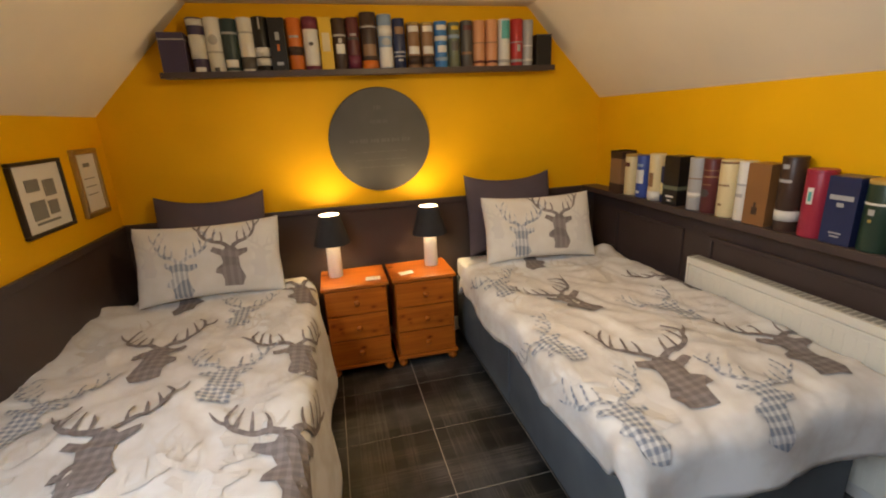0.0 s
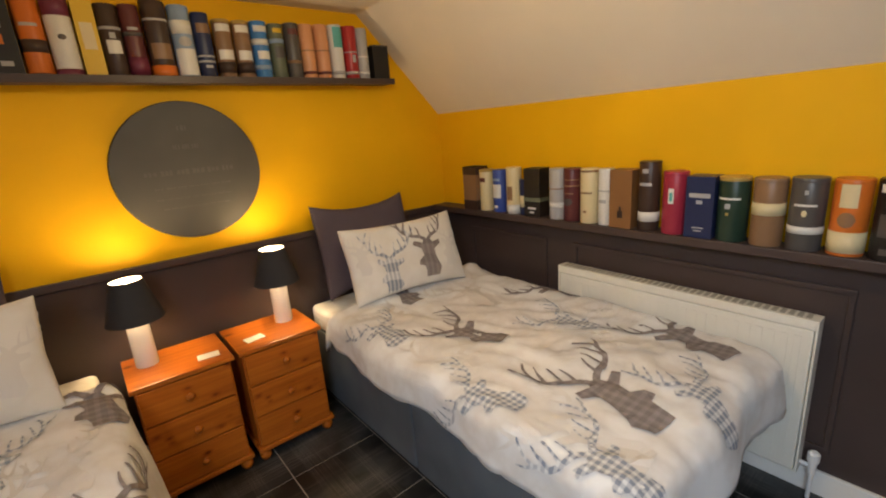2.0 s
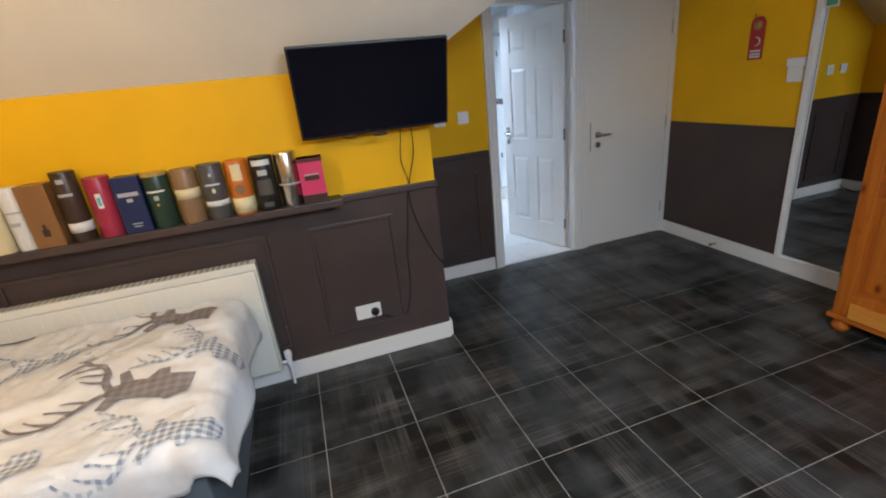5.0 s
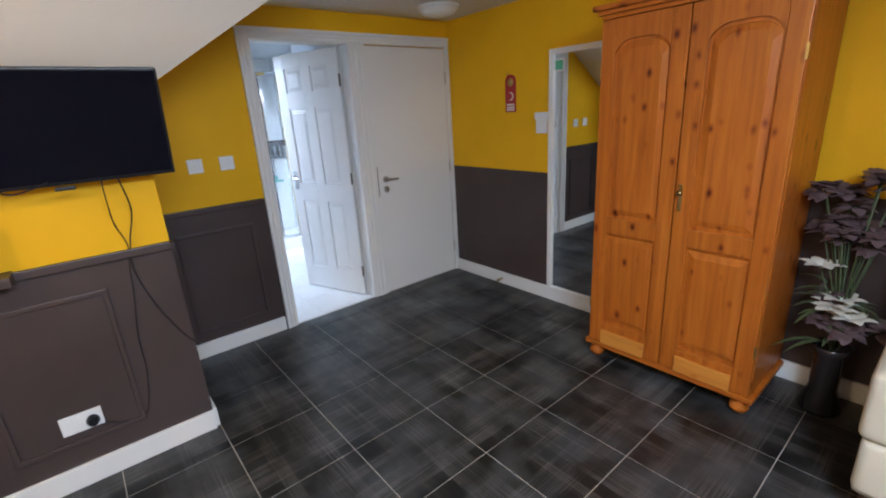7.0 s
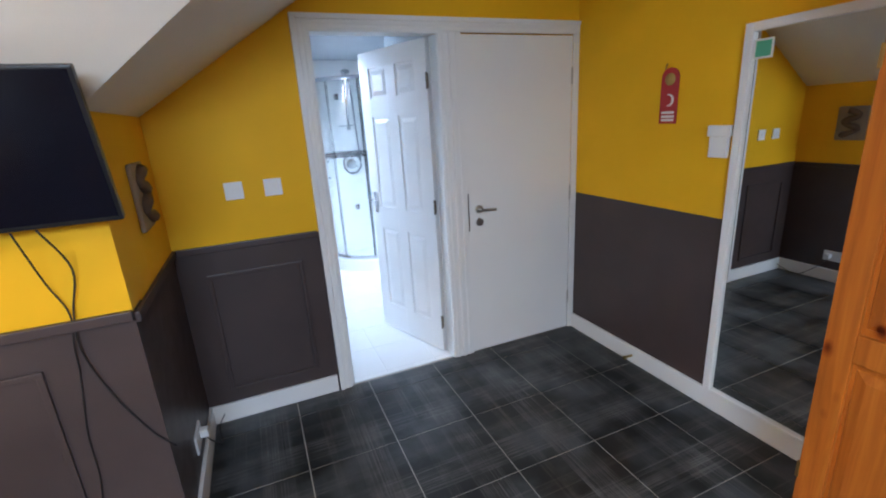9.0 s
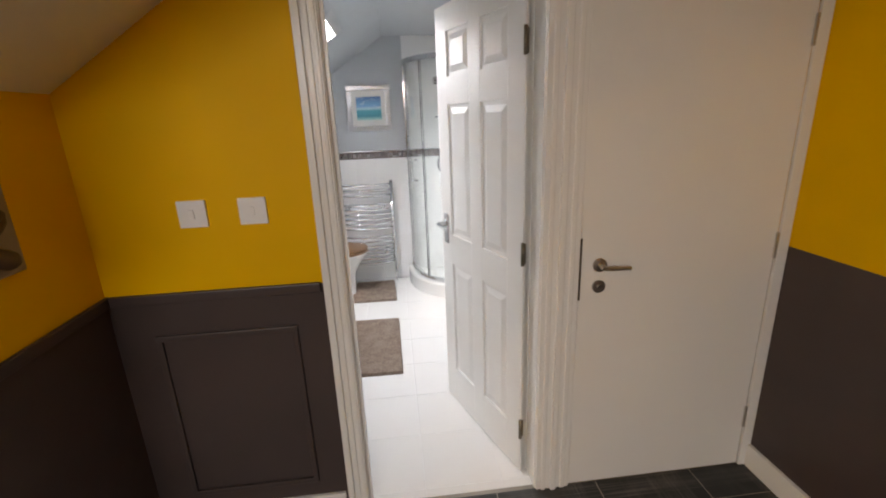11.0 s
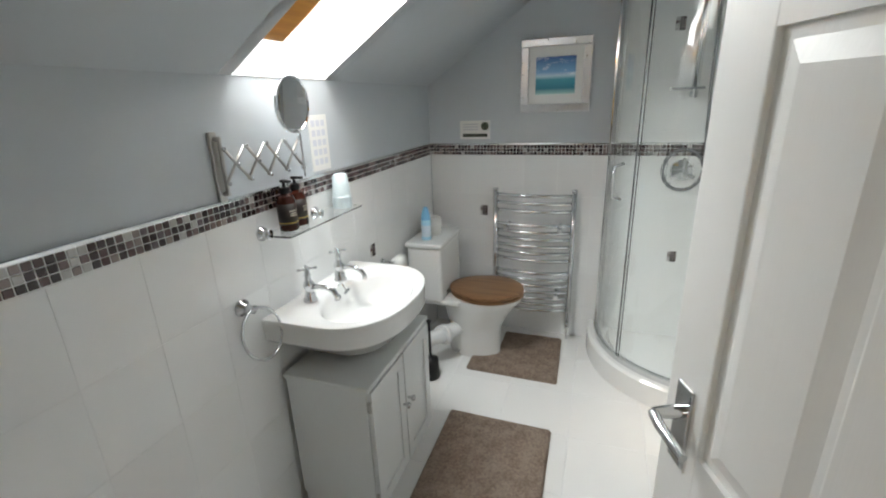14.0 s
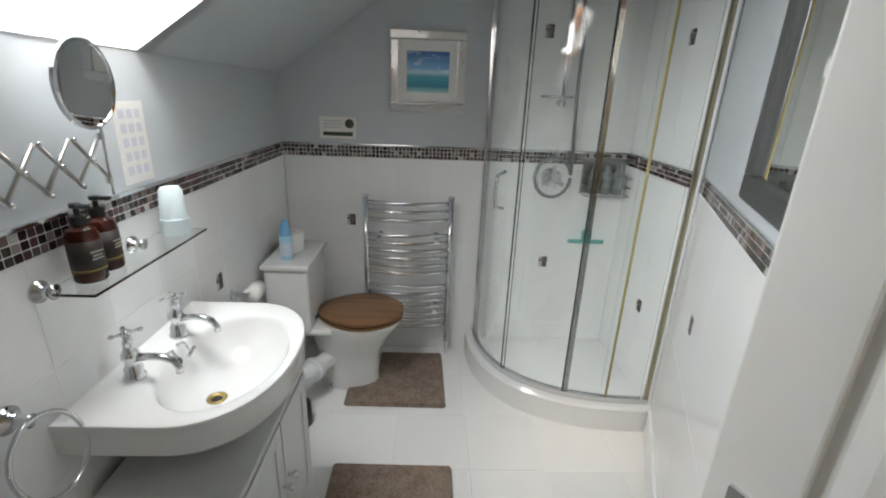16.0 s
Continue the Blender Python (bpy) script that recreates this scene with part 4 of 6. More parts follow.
LOWER = [("b", 3.455, 0.115, 0.265, "tan umber:82:100 umber:0:22"), ("t", 3.355, 0.088, 0.25, "cream maroon:70:80:50 gold:94:98"), ("t", 3.245, 0.086, 0.25, "royal white:34:66:70 paleblue:74:80:60 white:10:16:30"), ("t", 3.135, 0.088, 0.265, "cream tan:30:60:40 white:0:20"),
         ("t", 3.055, 0.058, 0.20, "navy cream:22:55"), ("b", 2.97, 0.105, 0.265, "black olive:32:40 white:16:20:50 white:8:11:25"), ("t", 2.83, 0.088, 0.265, "silver white:24:34 tan:60:62"), ("t", 2.74, 0.088, 0.268, "maroon tan:78:80 tan:66:69 tan:52:54:60 slate:30:44:50:o"),
         ("t", 2.64, 0.090, 0.268, "cream tan:94:98 tan:55:58:70 tan:20:24:20"), ("t", 2.55, 0.074, 0.268, "white silver:60:63 silver:40:46:50"), ("b", 2.455, 0.105, 0.268, "wood umber:18:30:24 umber:28:38:10"), ("t", 2.342, 0.090, 0.305, "umber white:14:28 silver:66:70:60 silver:84:90:30"),
         ("t", 2.23, 0.098, 0.265, "crimson white:50:74:22 seagreen:54:68:12"), ("b", 2.118, 0.105, 0.25, "navy silver:66:73:75 silver:56:62:22 silver:16:18:40 silver:11:13:30"), ("t", 2.01, 0.106, 0.25, "green white:66:69:70 silver:52:60:18 gold:42:46:10"), ("t", 1.895, 0.104, 0.25, "tan cream:46:64"),
         ("t", 1.782, 0.104, 0.255, "slate white:24:34 white:62:65:60 cream:48:57:15:o silver:78:84:10"), ("t", 1.668, 0.100, 0.255, "orange cream:4:32 cream:64:94:45 tan:38:58:45:o"), ("t", 1.558, 0.106, 0.258, "black white:84:94:75 silver:66:76:40 slate:30:58:60 slate:8:16:40"), ("t", 1.448, 0.102, 0.262, "steel silver:40:44"),
         ("b", 1.338, 0.115, 0.22, "pink umber:0:20 umber:52:62:60 silver:63:66:60 maroon:92:100")]
shelf = thing("wall_shelf", "long dark brown wall shelf full of bottle tins", "shelf", (1.01, YN, 1.80))
part("board", B(-1.15, 1.15, -0.125, 0, 0, 0.014, bevel=0.002), BROWN, shelf)
part("front_lip", B(-1.15, 1.15, -0.131, -0.125, -0.006, 0.026, bevel=0.002), BROWN, shelf)
tube_row(UPPER, lambda at, w: (at, YN - 0.068, 1.814), 0, "tins on the wall shelf", "wall shelf")
tube_row(LOWER, lambda at, w: (XE - 0.066, at, DADO + 0.012), -90, "tins on the ledge", "dark ledge")

# round slate plaque
plaque = thing("wall_plaque", "round dark grey slate plaque with faint pale lettering", "wall plaque", (1.01, YN, 1.41))
SLATE = paint("slate_grey", (0.080, 0.078, 0.074), 0.55, 0.25, 0.2)
bm = bmesh.new()
lathe(bm, [(0, 0.002), (0.318, 0.002), (0.322, 0.010), (0.318, 0.022), (0.304, 0.024), (0, 0.022)], 72, (0, 0, 0), Matrix.Rotation(radians(90), 4, "X"))
part("disc", bm, SLATE, plaque, "", "auto")
FAINT = paint("faint_chalk", (0.115, 0.113, 0.108), 0.7, 0.3)
for z, n_bars, half in ((0.20, 1, 0.03), (0.115, 3, 0.06), (0.0, 6, 0.2), (-0.07, 7, 0.17), (-0.12, 9, 0.17), (-0.165, 9, 0.15)):
    bm = bmesh.new()
    hgt = 0.013 if z > -0.05 else 0.004
    for i in range(n_bars):
        cx = -half + (i + 0.5) * 2 * half / n_bars
        for part_of in range(3):
            x0 = cx + half / n_bars * (-0.85 + part_of * 0.55)
            tall = hgt * random.uniform(0.6, 1.0)
            box(bm, x0, x0 + half / n_bars * random.uniform(0.22, 0.46), -0.0242, -0.0235, z - tall, z + tall)
    part("lettering", bm, FAINT, plaque, "line of faint worn lettering")


def picture(name, at, turn, w, hgt, frame_w, frame_mat, label, prints):
    """A framed picture whose back lies on the local y = 0 plane and which faces -y. prints: (x0, x1, z0, z1, material)."""
    pic = thing(name, label, "picture", at, turn)
    bm = bmesh.new()
    for x0, x1, z0, z1 in ((-w / 2, w / 2, -hgt / 2, -hgt / 2 + frame_w), (-w / 2, w / 2, hgt / 2 - frame_w, hgt / 2),
                           (-w / 2, -w / 2 + frame_w, -hgt / 2 + frame_w, hgt / 2 - frame_w), (w / 2 - frame_w, w / 2, -hgt / 2 + frame_w, hgt / 2 - frame_w)):
        box(bm, x0, x1, -0.022, 0, z0, z1, 0.004)
    part("picture_frame", bm, frame_mat, pic)
    part("mount", B(-w / 2 + frame_w, w / 2 - frame_w, -0.010, -0.002, -hgt / 2 + frame_w, hgt / 2 - frame_w), PAPER, pic, "white mount")
    for x0, x1, z0, z1, mat in prints:
        part("print", B(x0, x1, -0.0125, -0.010, z0, z1), mat, pic)
    return pic


CHALK = hue("grey_ink", (0.22, 0.22, 0.21), 0.8)
DARKFRAME = paint("dark_frame", (0.03, 0.022, 0.018), 0.4, 0.2)
GILT = metal("champagne_frame", (0.50, 0.42, 0.27), 0.42)
picture("framed_picture", (XW, 3.19, 1.28), 90, 0.36, 0.31, 0.016, DARKFRAME, "black-framed print of small grey pictures",
        [(-0.10, -0.01, 0.03, 0.08, CHALK), (0.02, 0.10, 0.0, 0.07, CHALK), (-0.10, 0.0, -0.09, -0.01, CHALK), (0.02, 0.09, -0.08, -0.02, CHALK), (-0.09, 0.08, -0.11, -0.10, CHALK)])
picture("framed_picture", (XW, 3.605, 1.29), 90, 0.24, 0.34, 0.026, GILT, "champagne-framed certificate with small print",
        [(-0.03, 0.03, 0.08, 0.10, CHALK), (-0.05, 0.05, 0.02, 0.024, CHALK), (-0.05, 0.05, -0.02, -0.016, CHALK), (-0.05, 0.05, -0.06, -0.056, CHALK)])

# radiator
rad = thing("radiator", "cream panel radiator under the tin ledge", "radiator", (XE, 2.25, 0.12))
bm = bmesh.new()
box(bm, -0.098, -0.075, -0.545, 0.545, 0, 0.60, 0.008)
panel = part("front_panel", bm, RADIATOR, rad, "ribbed cream steel panel")
for i in range(26):
    y = -0.50 + i * 0.04
    part("rib", B(-0.0995, -0.096, y - 0.011, y + 0.011, 0.03, 0.57, bevel=0.001), RADIATOR, panel)
bm = bmesh.new()
box(bm, -0.10, -0.025, -0.55, 0.55, 0.602, 0.640, 0.005)
part("top_grille", bm, RADIATOR, rad)
# no slots are cut: darker cream strips on the top paint their shade
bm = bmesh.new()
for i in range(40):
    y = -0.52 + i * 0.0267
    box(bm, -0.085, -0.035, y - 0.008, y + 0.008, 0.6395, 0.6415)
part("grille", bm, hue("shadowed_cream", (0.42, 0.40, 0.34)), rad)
for y in (-0.552, 0.552):
    part("side_panel", B(-0.10, -0.03, y - 0.004, y + 0.004, 0.0, 0.64, bevel=0.002), RADIATOR, rad)
part("back_panel", B(-0.045, -0.025, -0.545, 0.545, 0, 0.60, bevel=0.006), RADIATOR, rad)
bm = bmesh.new()
lathe(bm, [(0, -0.03), (0.014, -0.03), (0.014, 0.02), (0.020, 0.024), (0.020, 0.058), (0.012, 0.066), (0, 0.066)], 14, (-0.06, -0.595, 0.03))
rod(bm, (-0.06, -0.55, 0.03), (-0.06, -0.595, 0.03), 0.009)
rod(bm, (-0.06, -0.595, -0.118), (-0.06, -0.595, 0.0), 0.0075)
part("valve", bm, PLASTIC, rad, "white radiator valve", "auto")
for y in (-0.4, 0.4):
    part("bracket", B(-0.03, 0.0, y - 0.015, y + 0.015, 0.05, 0.55), RADIATOR, rad)


def socket(at, turn, wide, plug=True):
    s = thing("wall_socket", "white double wall socket with a black plug", "socket", at, turn)
    part("plate", B(-wide / 2, wide / 2, -0.010, 0, -0.043, 0.043, bevel=0.003), PLASTIC, s)
    if plug:
        for x in (-0.045, -0.015):
            part("switch", B(x - 0.006, x + 0.006, -0.013, -0.0095, 0.008, 0.028, bevel=0.001), PLASTIC, s)
        bm = bmesh.new()
        lathe(bm, [(0, 0), (0.024, 0), (0.025, 0.012), (0.017, 0.032), (0, 0.034)], 16, (0.036, -0.010, -0.006), Matrix.Rotation(radians(90), 4, "X"))
        part("plug", bm, BLACK, s, "black plug", "auto")
    return s


socket((XE, 1.175, 0.305), 90, 0.146).rotation_euler = (0, 0, radians(-90))

# television on its bracket
tv = thing("television", "black flat-screen television on a tilted wall bracket", "television", (2.425, 0.985, 1.513), -90)
tilt = Matrix.Rotation(radians(15), 4, "X")
bm = bmesh.new()
box(bm, -0.365, 0.365, -0.016, 0.014, -0.205, 0.205, 0.005)
bmesh.ops.transform(bm, matrix=tilt, verts=bm.verts)
part("bezel", bm, BLACK, tv, "thin black bezel")
bm = bmesh.new()
box(bm, -0.355, 0.355, -0.0175, -0.016, -0.190, 0.196)
bmesh.ops.transform(bm, matrix=tilt, verts=bm.verts)
part("screen", bm, SCREEN, tv, "black glossy screen, switched off")
bm = bmesh.new()
box(bm, -0.24, 0.24, 0.014, 0.05, -0.17, 0.12, 0.012)
bmesh.ops.transform(bm, matrix=tilt, verts=bm.verts)
part("back_housing", bm, BLACK, tv)
bm = bmesh.new()
box(bm, -0.03, 0.03, 0.045, 0.125, -0.03, 0.03, 0.004)
box(bm, -0.06, 0.06, 0.165, 0.178, -0.12, 0.08, 0.003)
box(bm, -0.02, 0.02, 0.115, 0.17, -0.05, 0.0, 0.003)
part("bracket", bm, BLACK, tv)
bm = bmesh.new()
box(bm, -0.03, 0.03, -0.02, 0.0, -0.216, -0.203, 0.003)
part("sensor_bar", bm, BLACK, tv)


CABLE = paint("black_rubber", (0.024, 0.019, 0.019), 0.6, 0.1, 0.05)


def cable(name, pts, label, r=0.0032):
    fine = []
    pts = [Vector(p) for p in pts]
    for i in range(len(pts) - 1):
        a, b, c, d = pts[max(i - 1, 0)], pts[i], pts[i + 1], pts[min(i + 2, len(pts) - 1)]
        for k in range(6):
            t = k / 6
            fine.append(0.5 * (2 * b + (c - a) * t + (2 * a - 5 * b + 4 * c - d) * t * t + (3 * b - a - 3 * c + d) * t ** 3))
    fine.append(pts[-1])
    bm = pipe(bmesh.new(), fine, r, 6)
    return tagged(part(name, bm, CABLE), label, "cable")


cable("cable", [(2.46, 0.875, 1.31), (2.55, 0.872, 1.14), (2.566, 0.845, 1.03), (2.566, 0.86, 0.92), (2.574, 0.87, 0.82), (2.574, 0.90, 0.61), (2.574, 0.907, 0.43), (2.574, 0.95, 0.235), (2.572, 1.03, 0.225), (2.55, 1.10, 0.28)], "black power cable hanging from the television", 0.0026)
cable("cable", [(2.46, 0.82, 1.31), (2.55, 0.80, 1.17), (2.566, 0.835, 1.03), (2.566, 0.845, 0.90), (2.574, 0.80, 0.72), (2.574, 0.73, 0.56), (2.574, 0.69, 0.50), (2.60, 0.677, 0.46)], "black aerial cable looping round the wall corner", 0.003)
cable("cable", [(2.45, 1.18, 1.33), (2.46, 1.14, 1.30), (2.46, 1.08, 1.31), (2.45, 1.03, 1.33)], "short black cable under the television", 0.0025)


# ---- entrance end of the bedroom ----
WX0, WX1, WYF, WYB = 0.77, 1.66, -1.24, YS + 0.005
ward = thing("wardrobe", "knotty pine two-door wardrobe with arched panels", "wardrobe", ((WX0 + WX1) / 2, (WYF + WYB) / 2, 0))
hw, hd = (WX1 - WX0) / 2 - 0.02, (WYF - WYB) / 2
bm = bmesh.new()
box(bm, -hw, -hw + 0.02, -hd, hd - 0.022, 0.09, 1.87)
box(bm, hw - 0.02, hw, -hd, hd - 0.022, 0.09, 1.87)
box(bm, -hw, hw, -hd, -hd + 0.008, 0.09, 1.87)
part("carcase", bm, PINE_Z, ward)
part("base_plinth", B(-hw - 0.02, hw + 0.02, -hd, hd + 0.012, 0.075, 0.105, bevel=0.008), PINE_X, ward)
bm = bmesh.new()
for k, (out, z0, z1) in enumerate(((0.006, 1.865, 1.885), (0.022, 1.885, 1.905), (0.04, 1.905, 1.93))):
    box(bm, -hw - out, hw + out, -hd, hd + out - 0.006, z0, z1, 0.006)
part("cornice", bm, PINE_X, ward)
for fx in (-hw + 0.04, hw - 0.04):
    for fy in (-hd + 0.05, hd - 0.03):
        bm = bmesh.new()
        lathe(bm, [(0, 0), (0.026, 0), (0.042, 0.022), (0.042, 0.045), (0.026, 0.062), (0.026, 0.076), (0, 0.076)], 18, (fx, fy, 0))
        part("bun_foot", bm, PINE_Z, ward, "", True)


def arch_face(w, z0, z1, rise, n=14):
    """Outline of a panel with an arched head, x and z."""
    pts = [(-w, z0), (w, z0)]
    for i in range(n + 1):
        u = 1 - 2 * i / n
        pts.append((w * u, z1 + rise * (1 - u ** 4) - rise))
    return pts


for side in (-1, 1):
    cx, dw = side * hw / 2, hw / 2 - 0.003
    d = part("door", B(cx - dw, cx + dw, hd - 0.020, hd - 0.011, 0.11, 1.86), PINE_Z, ward, "pine door")
    bm = bmesh.new()
    st = 0.075
    for x0, x1, z0, z1 in ((cx - dw, cx - dw + st, 0.11, 1.86), (cx + dw - st, cx + dw, 0.11, 1.86), (cx - dw + st, cx + dw - st, 0.785, 0.875), (cx - dw + st, cx + dw - st, 0.11, 0.235)):
        box(bm, x0, x1, hd - 0.011, hd + 0.006, z0, z1, 0.004)
    top = [(cx - dw + st, 1.86), (cx - dw + st, 1.71)]
    for i in range(17):
        u = -1 + 2 * i / 16
        top.append((cx + (dw - st) * u, 1.71 + 0.055 * (1 - u ** 4)))
    top.append((cx + dw - st, 1.86))
    prism(bm, [(x, z) for x, z in top], -(hd + 0.006), -(hd - 0.011), Matrix.Rotation(radians(90), 4, "X"))
    part("door_frame", bm, PINE_Z, d)
    for z0, z1, arched in ((0.895, 1.685, True), (0.255, 0.765, False)):
        bm = bmesh.new()
        w = dw - st - 0.010
        outline = arch_face(w, z0, z1 + (0.065 if arched else 0), 0.05 if arched else 0.0)
        outline = [(cx + x, z) for x, z in outline]
        mx, mz = cx, (min(z for _, z in outline) + max(z for _, z in outline)) / 2
        half_z = max(z for _, z in outline) - mz
        rings = []
        for inset, y in ((0.0, hd - 0.0112), (0.002, hd - 0.008), (0.030, hd - 0.001)):
            rings.append([bm.verts.new((mx + (x - mx) * (1 - inset / w), y, mz + (z - mz) * (1 - inset / half_z))) for x, z in outline])
        for a, b in zip(rings, rings[1:]):
            for i in range(len(a)):
                bm.faces.new((a[i], a[(i + 1) % len(a)], b[(i + 1) % len(a)], b[i]))
        bm.faces.new(rings[-1])
        bmesh.ops.recalc_face_normals(bm, faces=bm.faces)
        part("raised_panel", bm, PINE_Z, d)
    part("drawer_front_strip", B(cx - dw + st + 0.004, cx + dw - st - 0.004, hd + 0.0065, hd + 0.022, 0.110, 0.196, bevel=0.004), PALE_PINE, d, "pale pine strip")
    for z in (0.35, 1.62):
        part("hinge", B(cx + side * dw - 0.005, cx + side * dw + 0.005, hd - 0.001, hd + 0.007, z - 0.03, z + 0.03), BRASS, d)
bm = bmesh.new()
box(bm, -0.036, -0.018, hd + 0.006, hd + 0.010, 0.96, 1.09, 0.002)
lathe(bm, [(0, 0), (0.006, 0), (0.006, 0.012), (0.012, 0.016), (0.012, 0.022), (0, 0.024)], 12, (-0.027, hd + 0.006, 1.05), Matrix.Rotation(radians(-90), 4, "X"))
part("lock_plate", bm, BRASS, ward, "dark brass lock plate")
case = thing("storage_box", "pale grey plastic box on top of the wardrobe", "box", (WX1 - 0.32, WYF - 0.22, 1.93))
part("body", B(-0.20, 0.20, -0.15, 0.15, 0, 0.10, bevel=0.012), hue("pale_grey_plastic", (0.45, 0.46, 0.48)), case)
part("lid", B(-0.21, 0.21, -0.16, 0.16, 0.10, 0.12, bevel=0.008), hue("pale_grey_plastic", (0.45, 0.46, 0.48)), case)

mir = thing("wall_mirror", "tall wall mirror in a narrow white frame", "mirror", (2.00, YS, 0.10))
bm = bmesh.new()
for x0, x1, z0, z1 in ((-0.345, -0.31, 0, 1.735), (0.285, 0.32, 0, 1.735), (-0.31, 0.285, 1.70, 1.735), (-0.31, 0.285, 0, 0.02)):
    box(bm, x0, x1, 0.0, 0.03, z0, z1, 0.004)
part("mirror_frame", bm, WHITE, mir)
part("mirror_glass", B(-0.312, 0.287, 0.004, 0.012, 0.015, 1.705), MIRROR, mir, "silvered mirror glass")
part("exit_sign", B(0.215, 0.275, 0.0122, 0.016, 1.60, 1.66), hue("exit_green", (0.10, 0.42, 0.25)), mir, "small green safety sticker")
part("exit_sign_border", B(0.207, 0.283, 0.0120, 0.0140, 1.592, 1.668), PAPER, mir)

hanger = thing("door_hanger_sign", "red door-handle sign hung on the wall with a white moon", "sign", (2.69, YS, 1.44))
bm = bmesh.new()
outline = [(-0.052, 0), (0.052, 0), (0.052, 0.225)] + [(0.052 * math.cos(radians(a)), 0.225 + 0.045 * math.sin(radians(a))) for a in range(15, 180, 15)] + [(-0.052, 0.225)]
prism(bm, outline, -0.006, -0.002, Matrix.Rotation(radians(90), 4, "X"))
part("card", bm, tint("red"), hanger)
bm = bmesh.new()
lathe(bm, [(0, 0), (0.030, 0), (0.030, 0.001), (0, 0.001)], 20, (0, 0.0062, 0.215), Matrix.Rotation(radians(-90), 4, "X"))
part("hole", bm, tint("gold"), hanger)
bm = bmesh.new()
moon = [(0.03 * math.cos(radians(a)), 0.03 * math.sin(radians(a))) for a in range(-120, 121, 15)] + [(-0.012 + 0.030 * math.cos(radians(a)), 0.026 * math.sin(radians(a))) for a in range(100, -101, -20)]
prism(bm, [(-x, z + 0.115) for x, z in moon], -0.0072, -0.006, Matrix.Rotation(radians(90), 4, "X"))
part("moon", bm, PAPER, hanger, "white crescent moon")
for z in (0.055, 0.035, 0.018):
    part("lettering", B(-0.038, 0.038, 0.006, 0.0072, z - 0.006, z + 0.006), PAPER, hanger, "white line of lettering")
bm = bmesh.new()
rod(bm, (0.03, 0.0, 0.29), (0.02, 0.02, 0.265), 0.003)
part("nail", bm, BRASS, hanger)

pad = thing("thermostat", "white wall-mounted thermostat with a paper card", "thermostat", (2.39, YS, 1.355))
part("housing", B(-0.045, 0.045, 0, 0.022, -0.07, 0.025, bevel=0.004), PLASTIC, pad)
part("cap", B(-0.056, 0.056, 0, 0.026, 0.025, 0.075, bevel=0.004), PLASTIC, pad)


def light_switch(at, turn, label):
    s = thing("light_switch", label, "light switch", at, turn, "light switches")
    part("plate", B(-0.043, 0.043, -0.010, 0, -0.043, 0.043, bevel=0.003), PLASTIC, s)
    part("rocker", B(-0.007, 0.007, -0.014, -0.009, -0.014, 0.014, bevel=0.002), PLASTIC, s)
    return s


light_switch((XD, 0.366, 1.25), -90, "square white light switch beside the bathroom door")
light_switch((XD, 0.182, 1.25), -90, "square white light switch beside the bathroom door")
sock = thing("wall_socket", "white socket low on the nook wall", "socket", (2.98, YK, 0.22))
part("plate", B(-0.073, 0.073, -0.010, 0, -0.043, 0.043, bevel=0.003), PLASTIC, sock)
part("plug", B(0.01, 0.05, -0.045, -0.010, -0.02, 0.02, bevel=0.006), PLASTIC, sock)
cable("cable", [(3.0, 0.66, 0.20), (3.08, 0.64, 0.10), (3.2, 0.63, 0.01), (3.32, 0.65, 0.02), (3.37, 0.62, 0.06)], "thin black cable on the nook floor", 0.003)
hookrack = thing("carved_plaque", "carved brown wooden plaque on the nook wall", "wall plaque", (3.03, YK, 1.31))
bm = bmesh.new()
box(bm, -0.10, 0.10, -0.018, 0, -0.13, 0.13, 0.008)
part("board", bm, hue("driftwood", (0.30, 0.24, 0.17), 0.6), hookrack)
bm = bmesh.new()
pipe(bm, [(0.055 * math.cos(k * 0.6), -0.024, -0.10 + k * 0.0105) for k in range(20)], [0.020 + 0.006 * math.sin(k * 1.1) for k in range(20)], 8)
part("carving", bm, hue("carved_umber", (0.12, 0.075, 0.045), 0.6), hookrack, "dark carved relief", True)
stop = thing("door_stop", "small brass door stop on the skirting", "door stop", (2.80, YS + SK, 0.05))
bm = bmesh.new()
rod(bm, (0, 0, 0), (0, 0.05, 0), 0.007)
rod(bm, (0, 0.05, 0), (0, 0.062, 0), 0.012)
part("stop", bm, BRASS, stop, "", "auto")


def ceiling_light(x, y, z, label, glow):
    c = thing("ceiling_light", label, "ceiling light", (x, y, z))
    n = Nodes("opal_glass_on" if glow else "opal_glass", (0.86, 0.84, 0.80), 0.3)
    n.bsdf.inputs["Emission Color"].default_value = (1.0, 0.9, 0.75, 1)
    n.bsdf.inputs["Emission Strength"].default_value = glow
    bm = bmesh.new()
    lathe(bm, [(0.0, -0.072), (0.06, -0.070), (0.11, -0.055), (0.13, -0.03), (0.132, -0.02)], 32)
    o = part("diffuser", bm, n.mat, c, "lit opal glass bowl" if glow else "opal glass bowl", True)
    o.visible_shadow = False
    bm = bmesh.new()
    lathe(bm, [(0, 0), (0.145, 0), (0.145, -0.02), (0.132, -0.024)], 32)
    part("base_ring", bm, WHITE, c)
    return c


ceiling_light(2.97, -1.30, FLAT, "flush white ceiling light over the entrance, switched off", 0.0)
ceiling_light(1.25, 2.24, FLAT, "flush white ceiling light over the bedroom", 0.5)

